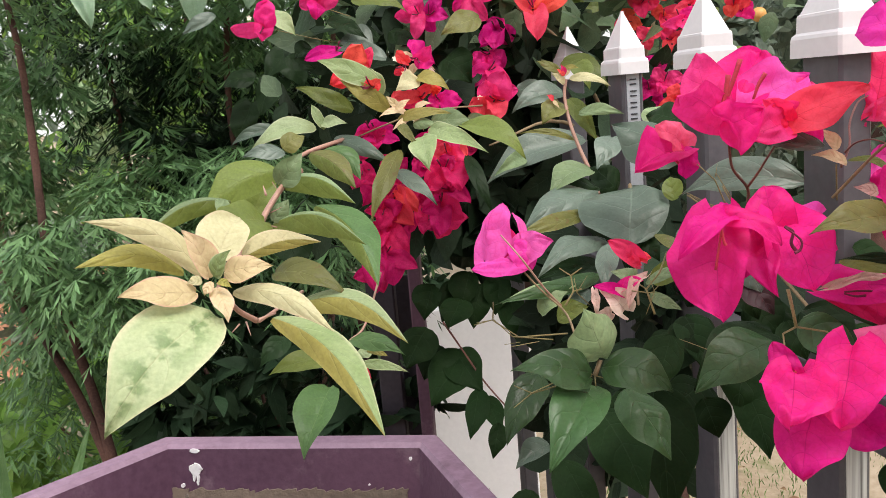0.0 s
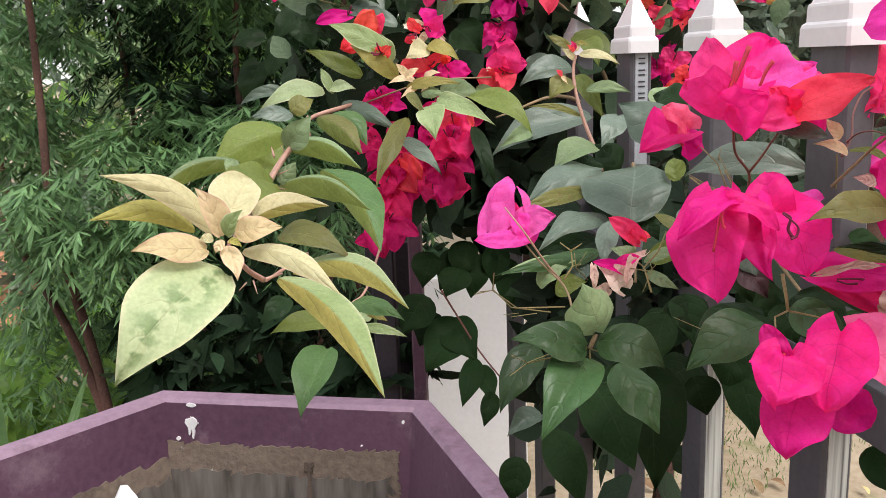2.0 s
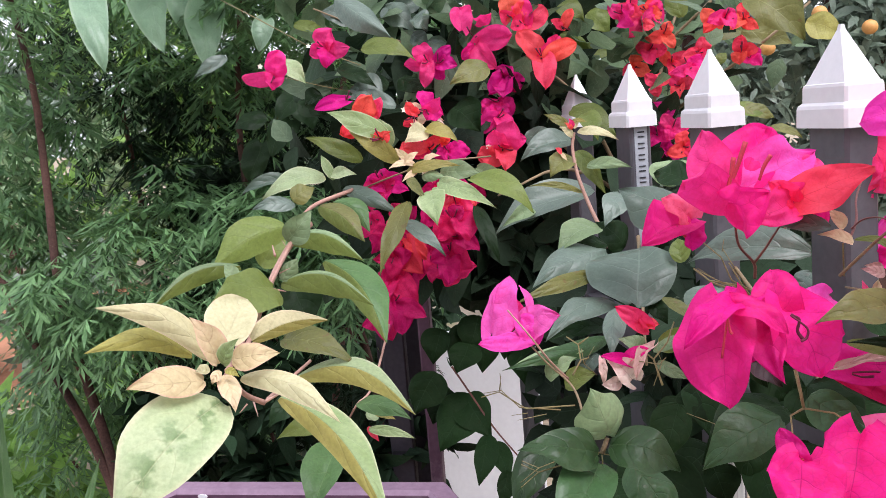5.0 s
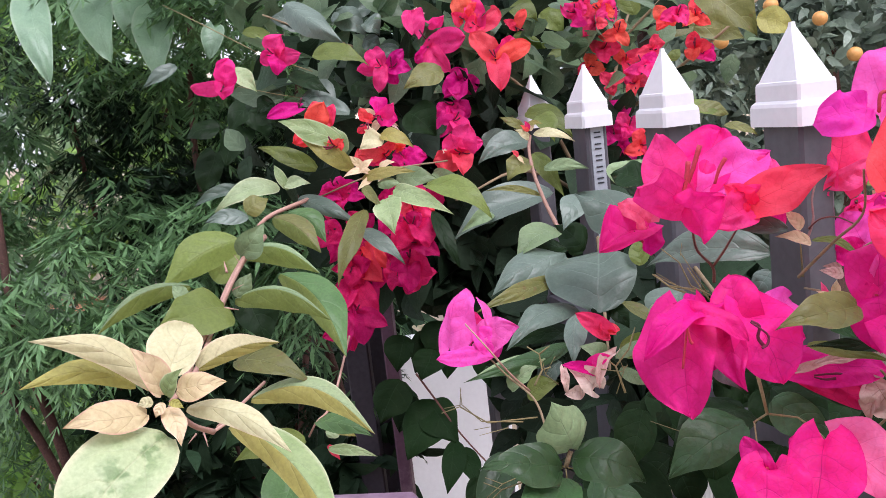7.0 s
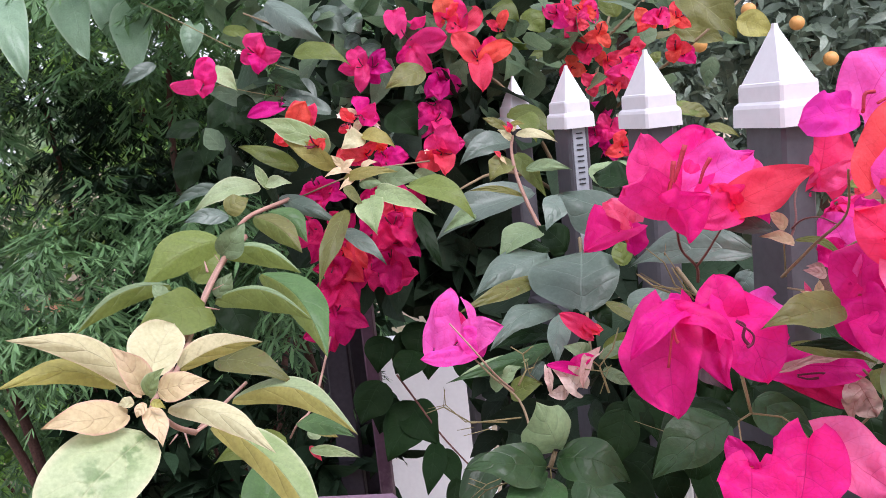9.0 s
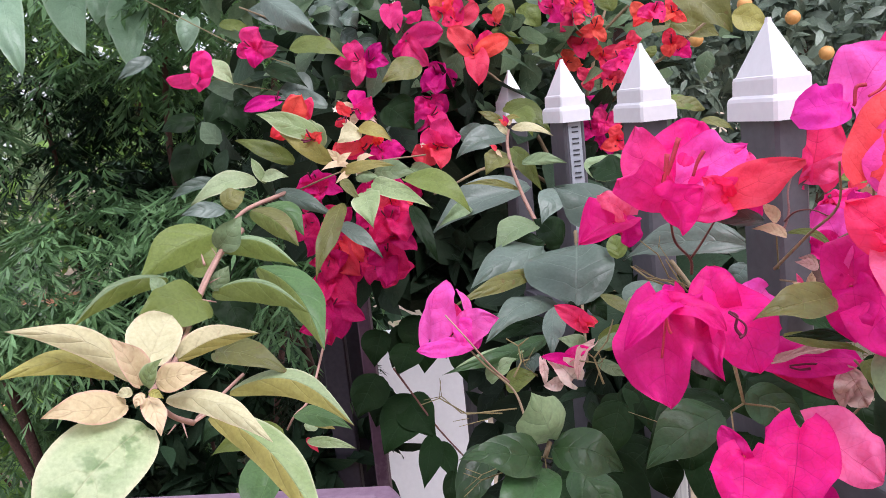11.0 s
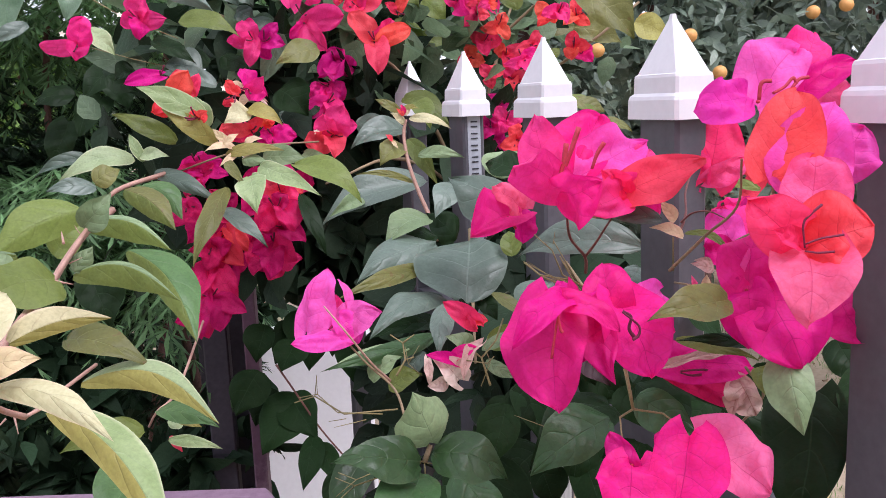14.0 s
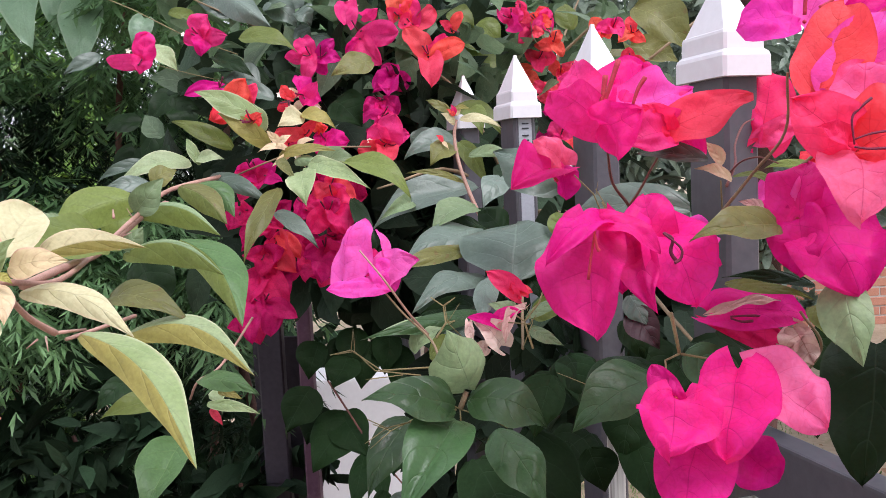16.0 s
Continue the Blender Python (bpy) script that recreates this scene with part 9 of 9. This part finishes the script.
tube(bm, [(0.25, 1.25, 0.0), (0.22, 1.3, 0.4), (0.26, 1.32, 0.8), (0.14, 1.45, 1.2), (0.04, 1.5, 1.45)], 0.022, 0.008, 8)
part("trunk", bm, BARK, BOUG, smooth=True)
for e in ((0.0, 1.05, 1.33), (-0.25, 1.3, 1.6), (0.35, 1.5, 1.65), (0.05, 1.2, 1.5), (0.12, 0.75, 1.2), (0.22, 0.6, 1.22)):
    bm = bmesh.new()
    tube(bm, [(0.22, 1.28, 1.0), (0.2, 1.3, 1.25), ((0.2 + e[0]) / 2, (1.3 + e[1]) / 2, (1.3 + e[2]) / 2 + 0.03), e], 0.005, 0.0012, 6)
    part("limb", bm, STEM, BOUG, smooth=True)


# ---- fine-leaved shrub on the far side of the planter ----
def frond(at, way, size, rng, out):
    """A drooping cut leaf: side stalks that end in three or five narrow leaflets."""
    way = way.normalized()
    x = way.cross(Vector((0, 0, 1)))
    x = x.normalized() if x.length > 0.1 else Vector((1, 0, 0))
    up = x.cross(way).normalized()
    for k in range(5):
        s = (k + 1) / 5
        p = at + way * size * s - Vector((0, 0, size * 0.30 * s * s))
        for sgn in (-1, 1) if k < 4 else (0,):
            d = (way * 0.75 + x * sgn * 0.8 - Vector((0, 0, 0.30 * s))).normalized() if sgn else way
            ln = size * (0.50 - 0.06 * k) * rng.uniform(0.85, 1.15)
            q = p + d * ln * 0.35
            side = d.cross(up).normalized()
            for turn, far in ((0.0, 1.0), (-0.62, 0.72), (0.62, 0.72), (-1.1, 0.45), (1.1, 0.45)):
                if abs(turn) > 1 and k > 2:
                    continue
                e = (d * math.cos(turn) + side * math.sin(turn) + rand_dir(rng) * 0.2 - Vector((0, 0, 0.34))).normalized()
                l2 = ln * 0.80 * far * rng.uniform(0.85, 1.2)
                out.append((q, q + e * l2, l2 * 0.16, up + rand_dir(rng) * 0.35, -0.05, 0.25))


def shrub(name, label, stems, tiers, size, seed, mat, open_left=-9.0):
    """Reddish stems under tiers of foliage; every branch end carries a drooping whorl of cut leaves."""
    rng = random.Random(seed)
    ob = thing(name, label, "shrub", at=stems[0][0])
    for k, pts in enumerate(stems):
        bm = bmesh.new()
        tube(bm, pts, 0.014 if k < 2 else 0.011, 0.006, 10)
        part("trunk", bm, BARK, ob, smooth=True)
    lines = [smooth_line(pts, 6) for pts in stems]
    out = []
    for n, centre, radii in tiers:
        for _ in range(n):
            c = Vector(centre) + Vector([rng.uniform(-1, 1) * r for r in radii])
            start = rng.uniform(0, 6.3)
            for k in range(rng.randint(6, 9)):
                a = start + 0.85 * k + rng.uniform(-0.3, 0.3)
                p = c + Vector((rng.gauss(0, 0.03), rng.gauss(0, 0.03), rng.gauss(0, 0.03)))
                way = Vector((math.cos(a), math.sin(a), rng.uniform(-0.75, 0.25)))
                end = p + way.normalized() * size * 0.6
                near = min(lines[0], key=lambda q: abs(q.z - end.z))
                if end.y < near.y + 0.02 and abs(end.x / end.y - near.x / near.y) < 0.035 and (0.5 < end.z < 1.02 or 1.24 < end.z < 1.65) and rng.random() < 0.85:
                    continue
                # fronds are dropped by view angle to fit the camera: outer side, above and below the middle tier
                side, rise = end.x / end.y, (end.z - 1.42) / end.y
                if side < open_left + 0.02 and (rise > -0.03 or -0.29 < rise < -0.15 or rng.random() < 0.5):
                    continue
                frond(p, way, size * rng.uniform(0.75, 1.2), rng, out)
    crown = mass("crown", out, mat, ob, "", 2, 2, "lance")
    crown["kind"] = "stuff"
    return ob


shrub("aralia_shrub", "tall fine-leaved aralia shrub with feathery green foliage and reddish stems",
      [[(-0.79, 1.73, 0.0), (-0.84, 1.73, 0.49), (-0.90, 1.77, 0.81), (-0.97, 1.81, 1.08), (-0.985, 1.85, 1.36), (-1.0, 1.88, 1.59), (-1.05, 1.9, 1.9)],
       [(-0.80, 1.74, 0.0), (-0.84, 1.73, 0.49), (-0.93, 1.77, 0.80), (-1.06, 1.8, 1.06), (-1.2, 1.9, 1.3)],
       [(-0.8, 2.05, 0.0), (-0.6, 2.1, 0.7), (-0.62, 2.1, 1.4), (-0.55, 2.1, 1.9)],
       [(-0.9, 2.05, 0.0), (-1.0, 2.2, 0.5), (-0.92, 2.2, 1.0), (-0.95, 2.2, 1.6)]],
      [(76, (-0.80, 1.98, 1.80), (0.65, 0.33, 0.17)), (66, (-0.82, 1.86, 1.20), (0.52, 0.26, 0.13)), (14, (-1.12, 2.1, 1.50), (0.2, 0.2, 0.12)), (12, (-0.65, 2.2, 1.55), (0.4, 0.15, 0.12)), (24, (-1.12, 2.2, 0.80), (0.34, 0.12, 0.2)), (8, (-0.98, 1.72, 1.12), (0.14, 0.06, 0.06))],
      0.17, 21, ARALIA, -0.61)
shrub("aralia_shrub", "fine-leaved aralia shrub behind the planter, coloured dark for deep shade",
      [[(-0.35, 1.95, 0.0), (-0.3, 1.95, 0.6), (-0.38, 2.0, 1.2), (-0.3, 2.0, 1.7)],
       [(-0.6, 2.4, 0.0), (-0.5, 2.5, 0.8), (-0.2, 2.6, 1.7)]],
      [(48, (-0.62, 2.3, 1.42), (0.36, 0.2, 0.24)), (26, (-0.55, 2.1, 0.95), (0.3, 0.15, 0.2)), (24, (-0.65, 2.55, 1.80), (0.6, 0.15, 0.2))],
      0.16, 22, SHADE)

# ---- far trees and the citrus hedge ----
def thicket(name, label, centre, radii, n, size, mat, seed, trunk=True, category="tree"):
    rng = random.Random(seed)
    ob = thing(name, label, category, at=(centre[0], centre[1], 0))
    if trunk:
        bm = bmesh.new()
        tube(bm, [(centre[0], centre[1], 0), (centre[0] + 0.08, centre[1], centre[2] * 0.5), (centre[0], centre[1], centre[2] + radii[2] * 0.5)], 0.09, 0.03, 8)
        part("trunk", bm, BARK, ob, smooth=True)
    else:
        for _ in range(4):
            e = Vector((rng.uniform(-0.6, 0.6) * radii[0], rng.uniform(-0.6, 0.6) * radii[1], centre[2] + rng.uniform(0.2, 0.7) * radii[2]))
            bm = bmesh.new()
            tube(bm, [(centre[0], centre[1], 0), (centre[0] + e.x * 0.4, centre[1] + e.y * 0.4, e.z * 0.5), (centre[0] + e.x, centre[1] + e.y, e.z)], 0.012, 0.004, 6)
            part("stem", bm, BARK, ob, smooth=True)
    out = []
    clumps = [Vector((rng.uniform(-1, 1), rng.uniform(-1, 1), rng.uniform(-1, 1))) for _ in range(70)]
    clumps = [c for c in clumps if c.length < 1.05]
    for _ in range(n):
        c = clumps[rng.randrange(len(clumps))]
        p = Vector(centre) + Vector((c.x * radii[0], c.y * radii[1], c.z * radii[2])) + rand_dir(rng) * min(radii) * 0.42 * rng.random()
        s = size * rng.uniform(0.6, 1.3)
        d = rand_dir(rng) + Vector((0, -0.2, -0.3))
        out.append((p, p + d.normalized() * s, s * 0.42, rand_dir(rng) + Vector((0, -0.6, 0.7)), 0.06, 0.2))
    crown = mass("crown", out, mat, ob, "", 4 if mat in (SHADE, BRIGHT) else 3, 2)
    crown["kind"] = "stuff"
    return ob


thicket("citrus_tree", "citrus tree with dense dark leaves and ripe orange fruit", (1.30, 3.25, 1.75), (0.66, 0.36, 0.88), 6200, 0.080, HEDGE, 31)
thicket("citrus_tree", "citrus tree with dense dark leaves behind the fence", (2.35, 3.3, 1.7), (0.75, 0.42, 1.0), 6200, 0.080, HEDGE, 32)
thicket("citrus_tree", "tall citrus tree standing behind the others", (1.9, 5.2, 1.8), (1.7, 0.5, 1.3), 6500, 0.13, HEDGE, 39)
thicket("citrus_tree", "dense citrus tree closing the row", (2.9, 4.3, 2.0), (1.6, 0.4, 1.5), 6500, 0.13, HEDGE, 49)
thicket("garden_shrub", "dense green hedge shrub behind the citrus row", (1.5, 5.9, 0.9), (1.6, 0.3, 0.95), 3600, 0.13, HEDGE, 51, False, "shrub")
thicket("citrus_tree", "bushy citrus tree in the middle of the garden", (0.95, 4.4, 1.35), (0.75, 0.4, 1.05), 4600, 0.10, HEDGE, 46)
thicket("garden_shrub", "bushy green shrub between the citrus trees", (1.0, 4.9, 1.25), (0.9, 0.25, 0.5), 2600, 0.11, HEDGE, 52, False, "shrub")
thicket("garden_tree", "tall leafy tree beyond the fence", (0.2, 6.0, 1.7), (1.5, 0.8, 1.2), 2600, 0.15, HEDGE, 33)
thicket("garden_tree", "bright green leafy tree at the far end of the garden", (-2.2, 6.6, 2.0), (1.4, 0.9, 1.4), 4200, 0.16, BRIGHT, 34)
thicket("garden_tree", "rounded green tree across the red earth", (-6.4, 10.5, 1.6), (2.6, 1.2, 1.0), 4200, 0.2, HEDGE, 35)
thicket("garden_tree", "green leafy hedge tree beyond the red earth, coloured pale for haze", (-4.9, 8.2, 0.95), (1.9, 0.5, 0.95), 4600, 0.15, HAZE, 47)
thicket("garden_tree", "green leafy tree at the end of the garden, coloured pale for haze", (-2.6, 8.6, 1.1), (1.6, 0.5, 1.1), 4000, 0.16, HAZE, 48)
# two shrubs added as dark backing; their leaf colour stands in for shade
thicket("shade_shrub", "dense filler shrub behind the aralia, coloured dark for shade", (-0.60, 3.0, 0.85), (0.62, 0.3, 0.62), 1900, 0.12, SHADE, 38, False, "shrub")
thicket("shade_shrub", "low leafy filler shrub beside the planter, coloured dark for shade", (-0.45, 1.75, 0.55), (0.4, 0.16, 0.5), 1500, 0.09, SHADE, 40, False, "shrub")
thicket("citrus_tree", "tall citrus tree far beyond the fence", (4.2, 6.6, 1.8), (1.5, 0.5, 1.3), 5200, 0.18, HEDGE, 53)
thicket("garden_shrub", "leafy green shrub behind the aralia", (-1.6, 3.5, 0.42), (0.40, 0.3, 0.28), 1300, 0.10, BRIGHT, 44, False, "shrub")
thicket("garden_shrub", "low leafy shrub closing the bed", (-0.9, 3.4, 0.5), (0.6, 0.3, 0.5), 1500, 0.10, HEDGE, 45, False, "shrub")
thicket("bright_bush", "bright green broad-leaved bush", (-1.95, 2.75, 0.30), (0.45, 0.3, 0.20), 260, 0.20, BRIGHT, 36, False, "bush")
thicket("bright_bush", "low bright green bush under the aralia", (-1.25, 2.6, 0.34), (0.56, 0.25, 0.28), 300, 0.12, BRIGHT, 37, False, "bush")
thicket("bright_bush", "leafy green bush at the edge of the red earth", (-3.6, 5.2, 0.5), (1.2, 0.4, 0.5), 1500, 0.16, HEDGE, 43, False, "bush")

SPOTS = [(1.181, 2.853, 1.59), (1.04, 2.882, 1.648), (0.869, 2.853, 1.553), (1.285, 2.853, 1.468), (1.635, 2.906, 1.657), (1.743, 2.886, 1.676)]
fruit = None
for at in SPOTS:
    if fruit is None:
        bm = bmesh.new()
        bmesh.ops.create_icosphere(bm, subdivisions=3, radius=0.024)
        for v in bm.verts:
            v.co.z *= 0.94 if v.co.z > 0 else 0.97
            v.co *= 1 + 0.015 * noise.noise(v.co * 60)
        fruit = part("orange", bm, PEEL, smooth=True)
        tagged(fruit, "ripe orange hanging in the citrus tree", "fruit", "oranges in the tree")
        fruit.location = at
    else:
        copy_thing(fruit, Matrix.Translation(at))

rng = random.Random(41)
# grass on the soil
items = []
for _ in range(24000):
    p = Vector((rng.uniform(0.2, 3.0), rng.uniform(1.4, 5.5), 0.0))
    if noise.noise((p.x * 2.2, p.y * 2.2, 3)) < -0.10:
        continue
    d = Vector((rng.uniform(-0.6, 0.6), rng.uniform(-0.6, 0.6), 1)).normalized()
    h = rng.uniform(0.010, 0.036)
    items.append((p, p + d * h, h * 0.13, Vector((rng.uniform(-1, 1), -1, 0.4)), 0.1, 0.2))
tagged(mass("grass", items, GRASS, None, "", 2, 2, "lance"), "sparse weedy grass on the sandy soil", "grass", kind="stuff")

# dry leaves lying on the soil
items = []
for _ in range(420):
    p = Vector((rng.uniform(0.15, 3.0), rng.uniform(1.3, 5.5), 0.016))
    a = rng.uniform(0, 6.3)
    d = Vector((math.cos(a), math.sin(a), rng.uniform(0.0, 0.35)))
    h = rng.uniform(0.03, 0.075)
    items.append((p, p + d.normalized() * h, h * 0.5, Vector((rng.uniform(-0.4, 0.4), rng.uniform(-0.4, 0.4), 1)), 0.12, 0.35))
LITTER = leaf_material("dry_leaf", (0.52, 0.40, 0.20), (0.24, 0.14, 0.07), (0.4, 0.28, 0.14), rough=0.8, glow=0.1, spread=0.5, veins=0.3, island=True)
tagged(mass("leaf_litter", items, LITTER, None, "", 4, 2), "dry yellow and brown leaves scattered on the soil", "leaf litter", kind="stuff")
